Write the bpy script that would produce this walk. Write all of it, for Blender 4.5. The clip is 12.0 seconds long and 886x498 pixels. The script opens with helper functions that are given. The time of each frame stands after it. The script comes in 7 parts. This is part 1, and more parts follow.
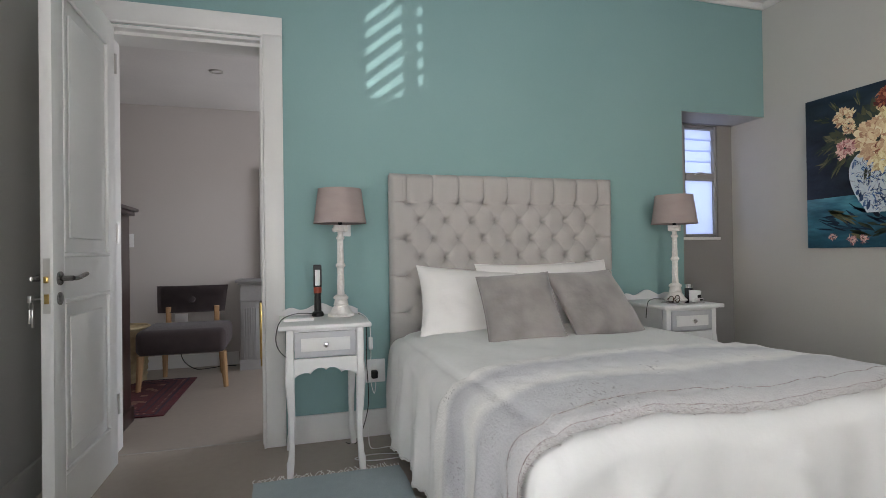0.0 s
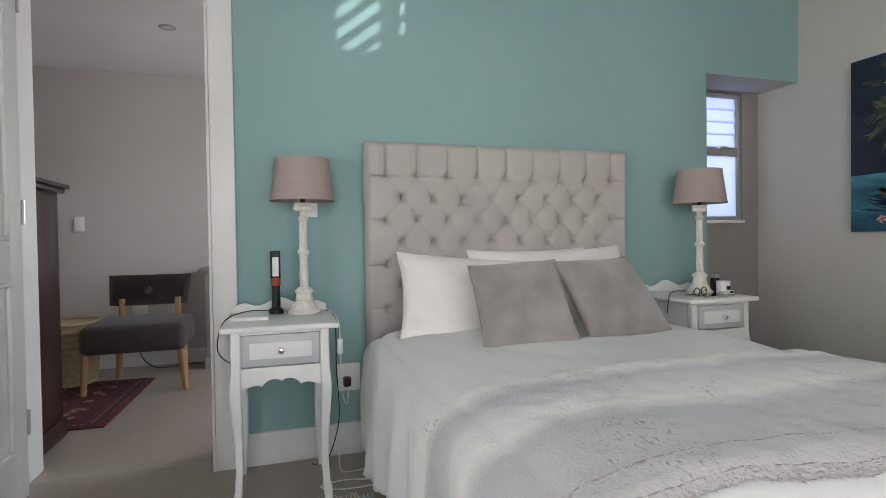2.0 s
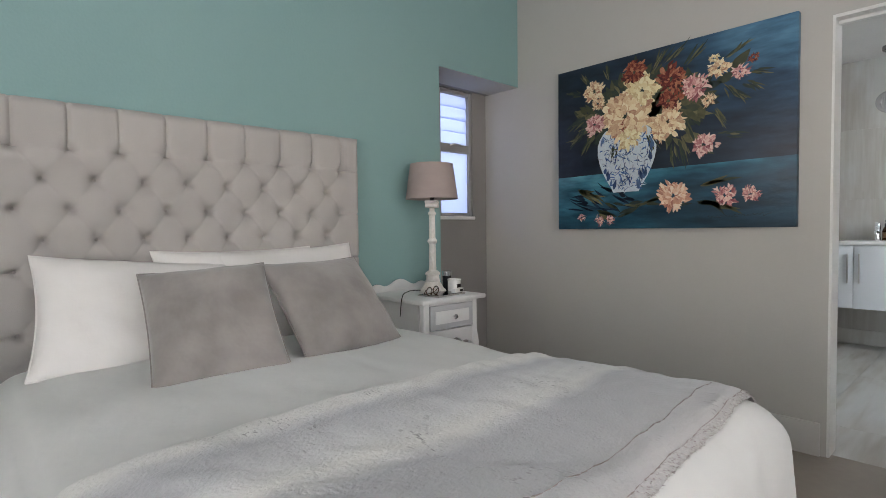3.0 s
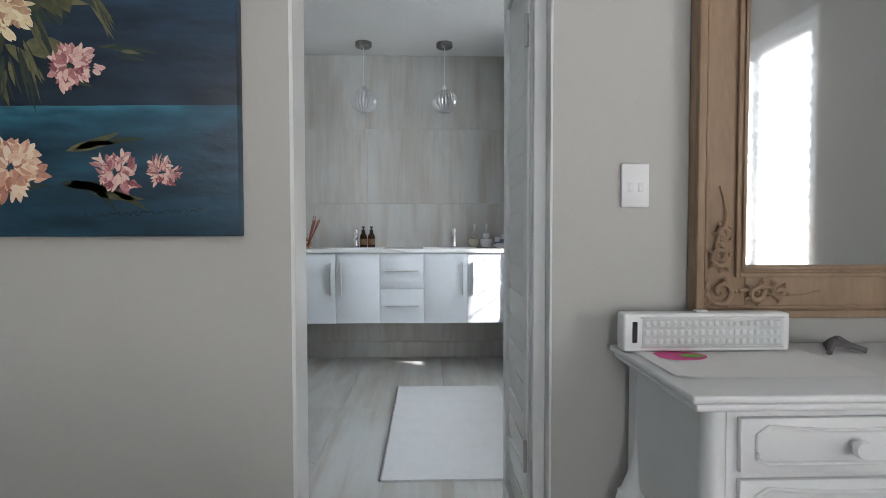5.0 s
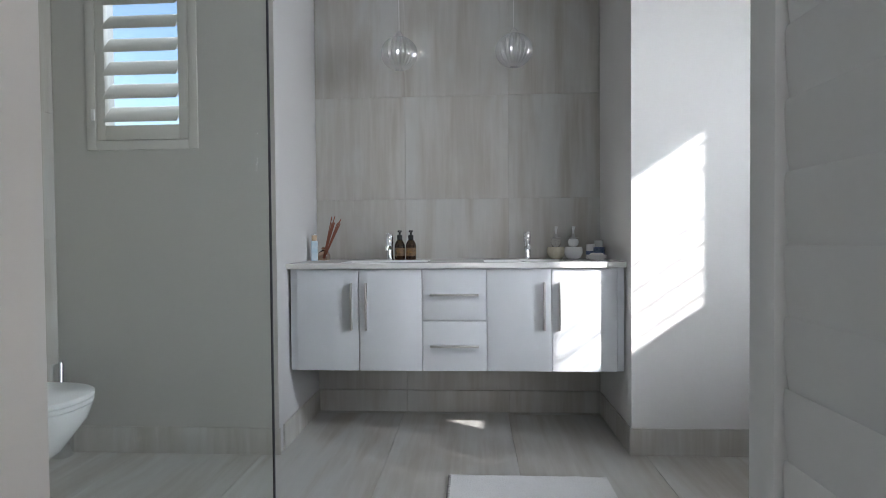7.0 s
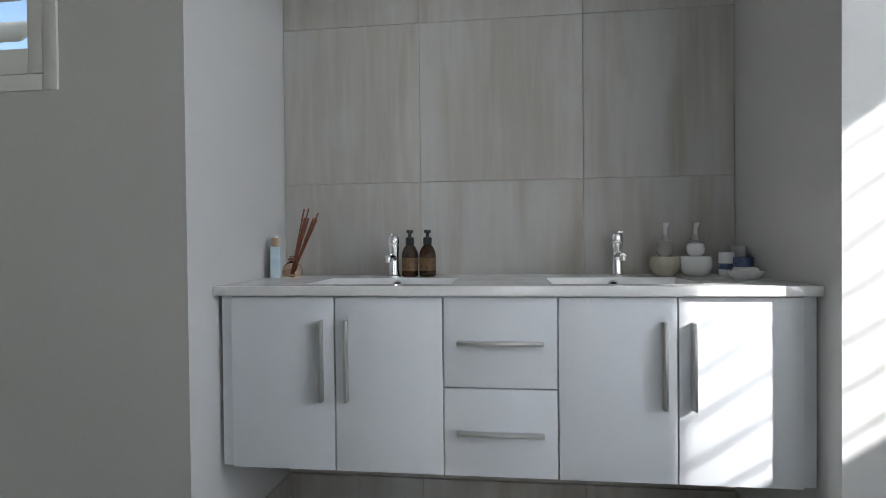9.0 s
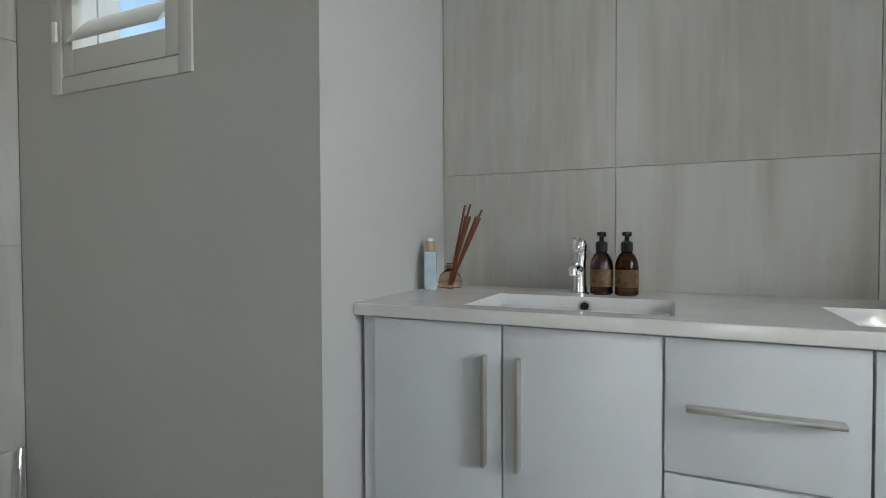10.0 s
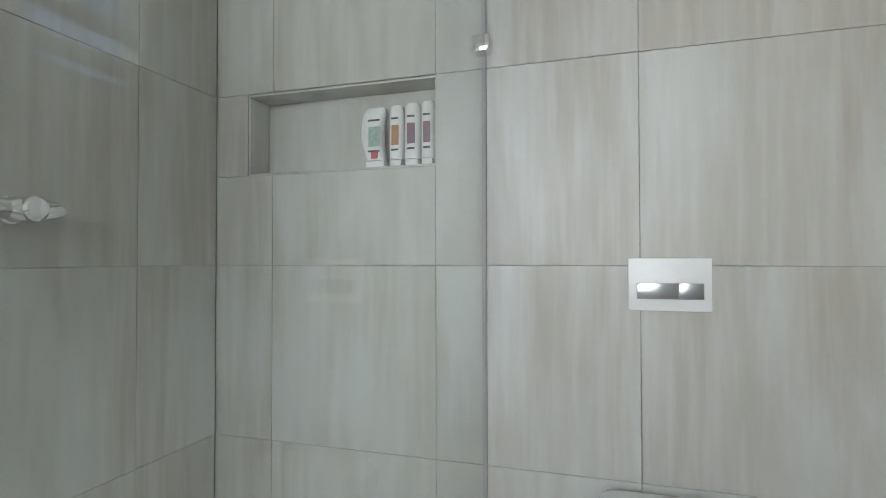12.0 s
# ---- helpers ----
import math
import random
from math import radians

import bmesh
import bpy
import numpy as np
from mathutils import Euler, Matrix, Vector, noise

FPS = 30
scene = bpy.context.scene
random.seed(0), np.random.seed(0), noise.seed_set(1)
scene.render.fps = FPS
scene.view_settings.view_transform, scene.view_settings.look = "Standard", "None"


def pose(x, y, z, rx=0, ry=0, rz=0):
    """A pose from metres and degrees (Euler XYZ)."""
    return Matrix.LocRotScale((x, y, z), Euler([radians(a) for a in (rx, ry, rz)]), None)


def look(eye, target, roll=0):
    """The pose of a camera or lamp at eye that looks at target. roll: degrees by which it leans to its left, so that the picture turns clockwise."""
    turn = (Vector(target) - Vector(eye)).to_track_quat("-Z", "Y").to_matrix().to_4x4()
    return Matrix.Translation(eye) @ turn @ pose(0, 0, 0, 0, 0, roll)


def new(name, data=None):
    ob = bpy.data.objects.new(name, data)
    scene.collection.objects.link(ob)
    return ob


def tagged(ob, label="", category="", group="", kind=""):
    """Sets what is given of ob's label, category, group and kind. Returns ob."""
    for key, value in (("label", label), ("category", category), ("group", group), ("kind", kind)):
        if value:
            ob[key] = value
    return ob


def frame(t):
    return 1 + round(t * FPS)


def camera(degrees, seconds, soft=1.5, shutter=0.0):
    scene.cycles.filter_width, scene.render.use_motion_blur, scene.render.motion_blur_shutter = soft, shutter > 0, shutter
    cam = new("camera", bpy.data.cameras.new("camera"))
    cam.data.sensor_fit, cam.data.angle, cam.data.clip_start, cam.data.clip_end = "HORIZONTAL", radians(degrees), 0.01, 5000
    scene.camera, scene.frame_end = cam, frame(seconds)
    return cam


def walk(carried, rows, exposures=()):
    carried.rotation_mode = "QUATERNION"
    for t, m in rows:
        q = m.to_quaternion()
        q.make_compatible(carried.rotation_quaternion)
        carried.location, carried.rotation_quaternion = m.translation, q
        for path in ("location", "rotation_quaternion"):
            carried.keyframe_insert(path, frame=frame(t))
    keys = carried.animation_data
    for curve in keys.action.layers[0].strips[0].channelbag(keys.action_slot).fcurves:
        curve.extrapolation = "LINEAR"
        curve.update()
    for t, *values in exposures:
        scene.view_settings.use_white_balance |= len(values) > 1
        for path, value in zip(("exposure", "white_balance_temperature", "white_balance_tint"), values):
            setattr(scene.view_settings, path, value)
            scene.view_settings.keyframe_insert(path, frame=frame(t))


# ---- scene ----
cam = camera(80.0, 12.0, soft=0.85)
PATH = [
    (0, (-0.058, 0.167, 1.031), (0.511, 2.084, 1.045), -0.8),
    (0.5, (-0.059, 0.185, 1.021), (0.454, 2.118, 1.033), -0.9),
    (1, (-0.033, 0.249, 1.021), (0.477, 2.183, 1.011), -0.8),
    (1.5, (0.006, 0.423, 1.011), (0.529, 2.353, 0.999), -0.8),
    (2, (0.115, 0.625, 1.018), (0.708, 2.536, 0.981), -0.8),
    (2.5, (0.264, 0.825, 1.030), (1.131, 2.627, 0.981), -1.15),
    (3, (0.456, 0.887, 1.030), (1.816, 2.352, 0.958), -0.6),
    (3.2, (0.550, 0.911, 1.020), (2.099, 2.170, 0.946), -0.65),
    (3.5, (0.731, 0.929, 1.014), (2.503, 1.854, 0.935), -0.7),
    (3.7, (0.880, 0.938, 1.020), (2.748, 1.640, 0.935), -0.7),
    (5.3, (2.115, 1.105, 1.053), (4.112, 1.024, 0.985), -0.1),
    (5.5, (2.246, 1.121, 1.060), (4.243, 1.043, 0.994), -0.2),
    (6, (2.520, 1.16, 1.040), (4.519, 1.138, 0.987), -0.3),
    (6.5, (2.815, 1.165, 1.031), (4.814, 1.219, 0.987), -0.4),
    (8.5, (3.951, 1.216, 1.004), (5.941, 1.411, 0.971), -0.6),
    (9, (4.225, 1.248, 1.027), (6.212, 1.481, 1.001), -0.6),
    (9.5, (4.44, 1.326, 1.031), (6.392, 1.763, 0.994), -0.4),
    (10, (4.631, 1.4, 1.061), (6.458, 2.213, 1.013), -0.2),
    (10.5, (4.766, 1.422, 1.086), (6.258, 2.752, 1.026), -0.1),
    (11, (4.878, 1.514, 1.077), (5.778, 3.3, 1.046), -0.1),
    (11.5, (4.879, 1.587, 1.091), (5.121, 3.572, 1.073), -0.6),
    (12, (4.873, 1.62, 1.057), (4.281, 3.53, 1.095), -0.1),
]
walk(cam, [(t, look(eye, target, roll)) for t, eye, target, roll in PATH],
     [(0.0, 1.28, 6440, 10), (0.5, 0.93, 6400, 10), (1.0, 0.94, 6430, 10), (1.5, 1.14, 6430, 10), (2.0, 1.38, 6430, 10), (2.5, 1.38, 6430, 10), (3.0, 1.36, 6450, 11),
      (3.5, 1.36, 6480, 13), (5.5, 1.46, 6070, 9), (6.0, 1.50, 6110, 10), (6.5, 1.40, 6260, 12), (8.5, 0.93, 6270, 13), (9.0, 0.93, 6300, 11), (9.5, 0.83, 6400, 9),
      (10.0, 1.02, 6530, 6), (10.5, 1.22, 6590, 7), (11.0, 1.28, 6820, 6), (11.5, 1.38, 6740, 6), (12.0, 1.56, 6550, 8)])

# ---- world, sun and window light ----
SUN = Vector((0.678, 1.0, -0.69)).normalized()
world = bpy.data.worlds.new("sky")
scene.world = world
world.use_nodes = True
wn = world.node_tree.nodes
sky = wn.new("ShaderNodeTexSky")
sky.sky_type, sky.sun_disc = "NISHITA", False
sky.sun_elevation = math.asin(-SUN.z)
sky.sun_rotation = math.atan2(-SUN.x, -SUN.y)
world.node_tree.links.new(sky.outputs[0], wn["Background"].inputs[0])
wn["Background"].inputs[1].default_value = 0.115


def lamp(name, kind, m, energy, color=(1, 1, 1), **kw):
    d = bpy.data.lights.new(name, kind)
    d.energy, d.color = energy, color
    if kind == "SUN":
        d.angle = kw["angle"]
    if kind == "AREA":
        d.shape, d.size, d.size_y = "RECTANGLE", kw["w"], kw["h"]
    if kind == "SPOT":
        d.spot_size, d.spot_blend, d.shadow_soft_size = kw["cone"], kw["blend"], kw["soft"]
    ob = new(name, d)
    ob.matrix_world = m
    return ob


lamp("sun", "SUN", look((0, 0, 8), Vector((0, 0, 8)) + SUN), 5.0, (1.0, 0.97, 0.93), angle=radians(0.8))
# daylight of the sky in the window openings
lamp("window_light_bedroom", "AREA", look((0.42, -1.36, 1.40), (0.42, 0, 1.38)), 41, (0.985, 0.965, 1.0), w=2.7, h=1.7)
lamp("window_light_bedroom_side", "AREA", look((-1.37, 0.836, 1.22), (0, 0.836, 1.25)), 36, (0.985, 0.965, 1.0), w=0.58, h=1.75)
lamp("window_light_bath", "AREA", look((4.67, -1.36, 1.9), (4.67, 0, 1.7)), 34, (0.85, 0.92, 1.0), w=0.6, h=1.05)
# added fill in the second bathroom window, which is never in view
lamp("fill_light_bath_west", "AREA", look((3.86, -1.36, 1.60), (3.86, 0, 1.52)), 41, (0.85, 0.92, 1.0), w=0.6, h=1.7)
# added spot below the side window, makes the slatted light patch on the wall
lamp("wall_patch_spot", "SPOT", look((0.48 - 14.6 * 0.5375, 3.165 - 14.6 * 0.7167, 2.2 - 14.6 * 0.4443), (0.58, 3.165, 2.225)), 3850, (1.0, 0.98, 0.95), cone=radians(2.05), blend=0.05, soft=0.02)
lamp("window_light_nook", "AREA", look((2.97, 3.75, 1.55), (2.97, 3.0, 1.5)), 1.25, (0.86, 0.92, 1.0), w=0.5, h=1.0)
lamp("window_light_toilet", "AREA", look((6.75, 2.75, 3.35), (5.6, 2.75, 1.95)), 55, (0.85, 0.92, 1.0), w=1.2, h=0.8)
# added fill outside an unseen opening, to brighten the hall
lamp("hall_fill_light", "AREA", look((1.75, 4.5, 1.5), (0, 4.5, 1.3)), 13, (0.98, 0.95, 1.0), w=1.2, h=1.6)


# ---- materials ----
def M(name, c1, c2=None, rough=0.6, scale=6.0, stretch=(1, 1, 1), bump=0.0, bscale=60.0, metal=0.0, fine=0.25,
      rnd=0.0, spec=0.5, sheen=0.0, coat=0.0, span=(0.33, 0.67)):
    m = bpy.data.materials.new(name)
    m.use_nodes = True
    n, l = m.node_tree.nodes, m.node_tree.links
    b = n["Principled BSDF"]
    c2 = c2 or tuple(v * 0.88 for v in c1)
    tc, mp = n.new("ShaderNodeTexCoord"), n.new("ShaderNodeMapping")
    mp.inputs["Scale"].default_value = stretch
    l.new(tc.outputs["Object"], mp.inputs[0])
    vec = mp.outputs[0]
    if rnd:
        oi, add, mul = n.new("ShaderNodeObjectInfo"), n.new("ShaderNodeVectorMath"), n.new("ShaderNodeMath")
        mul.operation, mul.inputs[1].default_value = "MULTIPLY", 37.0
        l.new(oi.outputs["Random"], mul.inputs[0])
        l.new(mp.outputs[0], add.inputs[0])
        l.new(mul.outputs[0], add.inputs[1])
        vec = add.outputs[0]
    big, small = n.new("ShaderNodeTexNoise"), n.new("ShaderNodeTexNoise")
    big.inputs["Scale"].default_value, big.inputs["Detail"].default_value = scale, 6
    small.inputs["Scale"].default_value, small.inputs["Detail"].default_value = bscale, 3
    l.new(vec, big.inputs["Vector"])
    l.new(vec, small.inputs["Vector"])
    mixf = n.new("ShaderNodeMix")
    mixf.inputs[0].default_value = fine
    l.new(big.outputs["Fac"], mixf.inputs[2])
    l.new(small.outputs["Fac"], mixf.inputs[3])
    ramp = n.new("ShaderNodeValToRGB")
    ramp.color_ramp.elements[0].position, ramp.color_ramp.elements[1].position = span
    ramp.color_ramp.elements[0].color, ramp.color_ramp.elements[1].color = (*c2, 1), (*c1, 1)
    l.new(mixf.outputs[0], ramp.inputs[0])
    l.new(ramp.outputs[0], b.inputs["Base Color"])
    b.inputs["Metallic"].default_value = metal
    b.inputs["Specular IOR Level"].default_value = spec
    b.inputs["Sheen Weight"].default_value = sheen
    b.inputs["Coat Weight"].default_value = coat
    rr = n.new("ShaderNodeMapRange")
    rr.inputs[3].default_value, rr.inputs[4].default_value = max(rough - 0.06, 0.02), min(rough + 0.06, 1)
    l.new(big.outputs["Fac"], rr.inputs[0])
    l.new(rr.outputs[0], b.inputs["Roughness"])
    if bump:
        bp = n.new("ShaderNodeBump")
        bp.inputs["Strength"].default_value, bp.inputs["Distance"].default_value = 1.0, bump
        l.new(small.outputs["Fac"], bp.inputs["Height"])
        l.new(bp.outputs[0], b.inputs["Normal"])
    return m


def glass(name, color=(1, 1, 1), rough=0.0, ior=1.45):
    m = bpy.data.materials.new(name)
    m.use_nodes = True
    b = m.node_tree.nodes["Principled BSDF"]
    b.inputs["Base Color"].default_value = (*color, 1)
    b.inputs["Roughness"].default_value = rough
    b.inputs["Transmission Weight"].default_value = 1.0
    b.inputs["IOR"].default_value = ior
    return m


def sheet_glass(name, tint):
    """Flat pane: clear, with a gloss that grows towards grazing angles."""
    m = bpy.data.materials.new(name)
    m.use_nodes = True
    n, l = m.node_tree.nodes, m.node_tree.links
    t, g, x = n.new("ShaderNodeBsdfTransparent"), n.new("ShaderNodeBsdfGlossy"), n.new("ShaderNodeMixShader")
    lw, pw, ma = n.new("ShaderNodeLayerWeight"), n.new("ShaderNodeMath"), n.new("ShaderNodeMath")
    lw.inputs[0].default_value = 0.5
    pw.operation, pw.inputs[1].default_value = "POWER", 5.0
    ma.operation, ma.inputs[1].default_value, ma.inputs[2].default_value = "MULTIPLY_ADD", 0.9, 0.04
    t.inputs[0].default_value = (*tint, 1)
    g.inputs["Roughness"].default_value = 0.0
    l.new(lw.outputs["Facing"], pw.inputs[0])
    l.new(pw.outputs[0], ma.inputs[0])
    l.new(ma.outputs[0], x.inputs[0])
    l.new(t.outputs[0], x.inputs[1])
    l.new(g.outputs[0], x.inputs[2])
    l.new(x.outputs[0], n["Material Output"].inputs[0])
    return m


def pearl(name, cloud, gloss):
    """Thin blown glass, slightly milky, with sharp lights along its ribs."""
    m = bpy.data.materials.new(name)
    m.use_nodes = True
    n, l = m.node_tree.nodes, m.node_tree.links
    t, d, g = n.new("ShaderNodeBsdfTransparent"), n.new("ShaderNodeBsdfTranslucent"), n.new("ShaderNodeBsdfGlossy")
    x, y = n.new("ShaderNodeMixShader"), n.new("ShaderNodeMixShader")
    t.inputs[0].default_value = d.inputs[0].default_value = (0.95, 0.95, 0.95, 1)
    g.inputs["Roughness"].default_value = 0.09
    x.inputs[0].default_value, y.inputs[0].default_value = cloud, gloss
    l.new(t.outputs[0], x.inputs[1])
    l.new(d.outputs[0], x.inputs[2])
    l.new(x.outputs[0], y.inputs[1])
    l.new(g.outputs[0], y.inputs[2])
    l.new(y.outputs[0], n["Material Output"].inputs[0])
    return m


def frosted(name, color):
    m = bpy.data.materials.new(name)
    m.use_nodes = True
    n, l = m.node_tree.nodes, m.node_tree.links
    t, g, x = n.new("ShaderNodeBsdfTranslucent"), n.new("ShaderNodeBsdfGlossy"), n.new("ShaderNodeMixShader")
    t.inputs[0].default_value = (*color, 1)
    g.inputs["Roughness"].default_value = 0.25
    x.inputs[0].default_value = 0.06
    l.new(t.outputs[0], x.inputs[1])
    l.new(g.outputs[0], x.inputs[2])
    l.new(x.outputs[0], n["Material Output"].inputs[0])
    return m


def islands(name, stops, rough=0.6):
    """Paint whose tone differs from dab to dab."""
    m = bpy.data.materials.new(name)
    m.use_nodes = True
    n, l = m.node_tree.nodes, m.node_tree.links
    b = n["Principled BSDF"]
    g, ramp, nz, mx = n.new("ShaderNodeNewGeometry"), n.new("ShaderNodeValToRGB"), n.new("ShaderNodeTexNoise"), n.new("ShaderNodeMix")
    mx.inputs[0].default_value = 0.35
    nz.inputs["Scale"].default_value = 30
    e = ramp.color_ramp.elements
    while len(e) < len(stops):
        e.new(0.5)
    for i, c in enumerate(stops):
        e[i].position, e[i].color = 0.15 + 0.7 * i / (len(stops) - 1), (*c, 1)
    l.new(g.outputs["Random Per Island"], mx.inputs[2])
    l.new(nz.outputs["Fac"], mx.inputs[3])
    l.new(mx.outputs[0], ramp.inputs[0])
    l.new(ramp.outputs[0], b.inputs["Base Color"])
    b.inputs["Roughness"].default_value = rough
    return m


TEAL = M("teal_paint", (0.25, 0.40, 0.39), (0.23, 0.38, 0.372), 0.75, 1.6, bump=0.0006, bscale=90)
GREIGE = M("warm_grey_paint", (0.50, 0.49, 0.455), (0.475, 0.465, 0.43), 0.75, 1.4, bump=0.0006, bscale=90)
WHITEP = M("white_wall_paint", (0.72, 0.71, 0.69), (0.69, 0.68, 0.66), 0.75, 1.5, bump=0.0005, bscale=80)
HALLP = M("hall_paint", (0.52, 0.49, 0.465), (0.495, 0.465, 0.44), 0.8, 1.4, bump=0.0006, bscale=90)
CEIL = M("ceiling_paint", (0.78, 0.77, 0.75), None, 0.85, 1.2, bump=0.0005)
GLOSSW = M("white_gloss_enamel", (0.76, 0.76, 0.74), (0.72, 0.72, 0.70), 0.35, 3.0, bump=0.0003, bscale=40)
DISTW = M("white_furniture_paint", (0.78, 0.78, 0.77), (0.72, 0.72, 0.71), 0.42, 5.0, bump=0.0004, bscale=50)
LAMPW = M("distressed_white_wood", (0.78, 0.76, 0.73), (0.60, 0.57, 0.53), 0.6, 22.0, bump=0.0012, bscale=70, fine=0.5)
DRAWG = M("pale_grey_lacquer", (0.52, 0.53, 0.55), None, 0.4, 6)
SCREED = M("polished_screed", (0.36, 0.315, 0.265), (0.30, 0.262, 0.22), 0.42, 1.7, bump=0.0004, bscale=25, fine=0.3)
LINEN = M("grey_beige_linen", (0.455, 0.435, 0.41), (0.41, 0.392, 0.37), 0.9, 5.0, bump=0.0012, bscale=420, sheen=0.15, fine=0.45)
SHADE = M("taupe_lamp_linen", (0.40, 0.335, 0.315), (0.33, 0.275, 0.26), 0.9, 9.0, stretch=(1, 1, 3), bump=0.0014, bscale=330, fine=0.6)
DUVET = M("white_cotton", (0.80, 0.80, 0.78), (0.76, 0.765, 0.75), 0.9, 3.0, bump=0.0014, bscale=26, sheen=0.1)
PILLOW = M("white_pillowcase", (0.84, 0.825, 0.80), (0.80, 0.785, 0.76), 0.9, 4.0, bump=0.0012, bscale=30, sheen=0.1)
VELVET = M("grey_velvet", (0.34, 0.312, 0.294), (0.215, 0.197, 0.187), 0.7, 7.0, bump=0.009, bscale=11, sheen=0.5, fine=0.45)
CHROME = M("chrome", (0.85, 0.85, 0.86), (0.8, 0.8, 0.81), 0.08, 5, metal=1.0)
STEEL = M("brushed_steel", (0.62, 0.61, 0.59), (0.56, 0.55, 0.53), 0.32, 30, stretch=(1, 1, 0.1), metal=1.0)
NICKEL = M("dark_brushed_nickel", (0.30, 0.29, 0.28), (0.24, 0.235, 0.23), 0.26, 20, metal=1.0)
BLACK = M("black_plastic", (0.010, 0.010, 0.011), (0.018, 0.018, 0.018), 0.42, 10, spec=0.3)
WPLAST = M("white_plastic", (0.80, 0.80, 0.79), (0.77, 0.77, 0.76), 0.32, 10)
def washed_tile(name, along, rough):
    """Porcelain tile with a washed stone print: broad pale clouds, beige drips and fine scratches along one axis, different on each tile."""
    m = bpy.data.materials.new(name)
    m.use_nodes = True
    n, l = m.node_tree.nodes, m.node_tree.links
    b = n["Principled BSDF"]
    tc, oi, mul, add = n.new("ShaderNodeTexCoord"), n.new("ShaderNodeObjectInfo"), n.new("ShaderNodeMath"), n.new("ShaderNodeVectorMath")
    mul.operation, mul.inputs[1].default_value = "MULTIPLY", 53.0
    l.new(oi.outputs["Random"], mul.inputs[0])
    l.new(tc.outputs["Object"], add.inputs[0])
    l.new(mul.outputs[0], add.inputs[1])

    def layer(scale, squeeze, detail, lo, hi, warp=0.0):
        mp, nz, mr = n.new("ShaderNodeMapping"), n.new("ShaderNodeTexNoise"), n.new("ShaderNodeMapRange")
        mp.inputs["Scale"].default_value = [squeeze if k == along else 1.0 for k in range(3)]
        nz.inputs["Scale"].default_value, nz.inputs["Detail"].default_value, nz.inputs["Distortion"].default_value = scale, detail, warp
        mr.inputs[1].default_value, mr.inputs[2].default_value = lo, hi
        l.new(add.outputs[0], mp.inputs[0])
        l.new(mp.outputs[0], nz.inputs["Vector"])
        l.new(nz.outputs["Fac"], mr.inputs[0])
        return mr.outputs[0]

    def mixed(fac, a, c):
        x = n.new("ShaderNodeMix")
        x.data_type = "RGBA"
        l.new(fac, x.inputs[0])
        for slot, v in ((6, a), (7, c)):
            if isinstance(v, tuple):
                x.inputs[slot].default_value = (*v, 1)
            else:
                l.new(v, x.inputs[slot])
        return x.outputs[2]

    clouds = layer(2.6, 0.45, 4, 0.42, 0.58, 0.6)
    drips = layer(8.5, 0.13, 6, 0.46, 0.66, 0.3)
    hairs = layer(34.0, 0.07, 3, 0.45, 0.72)
    base = mixed(clouds, (0.475, 0.455, 0.415), (0.535, 0.535, 0.51))
    base = mixed(drips, base, (0.430, 0.400, 0.350))
    soft = n.new("ShaderNodeMath")
    soft.operation, soft.inputs[1].default_value = "MULTIPLY", 0.45
    l.new(hairs, soft.inputs[0])
    l.new(mixed(soft.outputs[0], base, (0.60, 0.59, 0.56)), b.inputs["Base Color"])
    mr = n.new("ShaderNodeMapRange")
    mr.inputs[3].default_value, mr.inputs[4].default_value = rough - 0.05, rough + 0.08
    l.new(drips, mr.inputs[0])
    l.new(mr.outputs[0], b.inputs["Roughness"])
    return m


TILE = washed_tile("washed_wall_tile", 2, 0.44)
FTILE = washed_tile("washed_floor_tile", 0, 0.34)
# paler than GREIGE, with some of the window's light in the colour
PALEG = M("window_lit_pale_grey_paint", (0.58, 0.575, 0.565), (0.555, 0.55, 0.54), 0.75, 1.5, bump=0.0005, bscale=80)
# wall colour darkened to grey brown to carry the nook's shade
NOOK_SHADE = M("shade_darkened_nook_paint", (0.285, 0.275, 0.265), (0.265, 0.255, 0.245), 0.8, 1.4, bump=0.0006, bscale=90)
GROUT = M("grey_grout", (0.40, 0.385, 0.36), None, 0.9, 20)
VAN = M("white_lacquered_board", (0.74, 0.765, 0.79), (0.72, 0.745, 0.77), 0.30, 3, spec=0.4)
STONE = M("cream_composite", (0.85, 0.845, 0.825), (0.82, 0.815, 0.795), 0.15, 9, fine=0.5)
CERAM = M("white_ceramic", (0.84, 0.84, 0.835), (0.82, 0.82, 0.815), 0.12, 4)
GLASS = sheet_glass("clear_glass", (0.975, 0.993, 0.983))
CLEAR = sheet_glass("thin_clear_glass", (0.98, 0.985, 0.98))
AMBER = glass("amber_glass", (0.09, 0.028, 0.006), 0.06)
OILG = M("cream_pearl_glass", (0.62, 0.575, 0.46), (0.50, 0.46, 0.36), 0.10, 22, coat=0.6)
PEARL = pearl("ribbed_globe_glass", 0.44, 0.24)
CRYSTAL = glass("bottle_glass", (0.97, 0.98, 0.97), 0.02)
FROST = frosted("frosted_pane", (0.74, 0.78, 0.95))
MIRROR = M("mirror_silver", (0.86, 0.87, 0.87), (0.85, 0.86, 0.86), 0.02, 3, metal=1.0)
OAK = M("limed_carved_wood", (0.36, 0.245, 0.15), (0.245, 0.16, 0.095), 0.6, 9.0, stretch=(1, 1, 0.25), bump=0.0016, bscale=60, fine=0.4)
DARKW = M("dark_mahogany", (0.036, 0.014, 0.011), (0.020, 0.009, 0.007), 0.35, 8, stretch=(1, 1, 0.15))
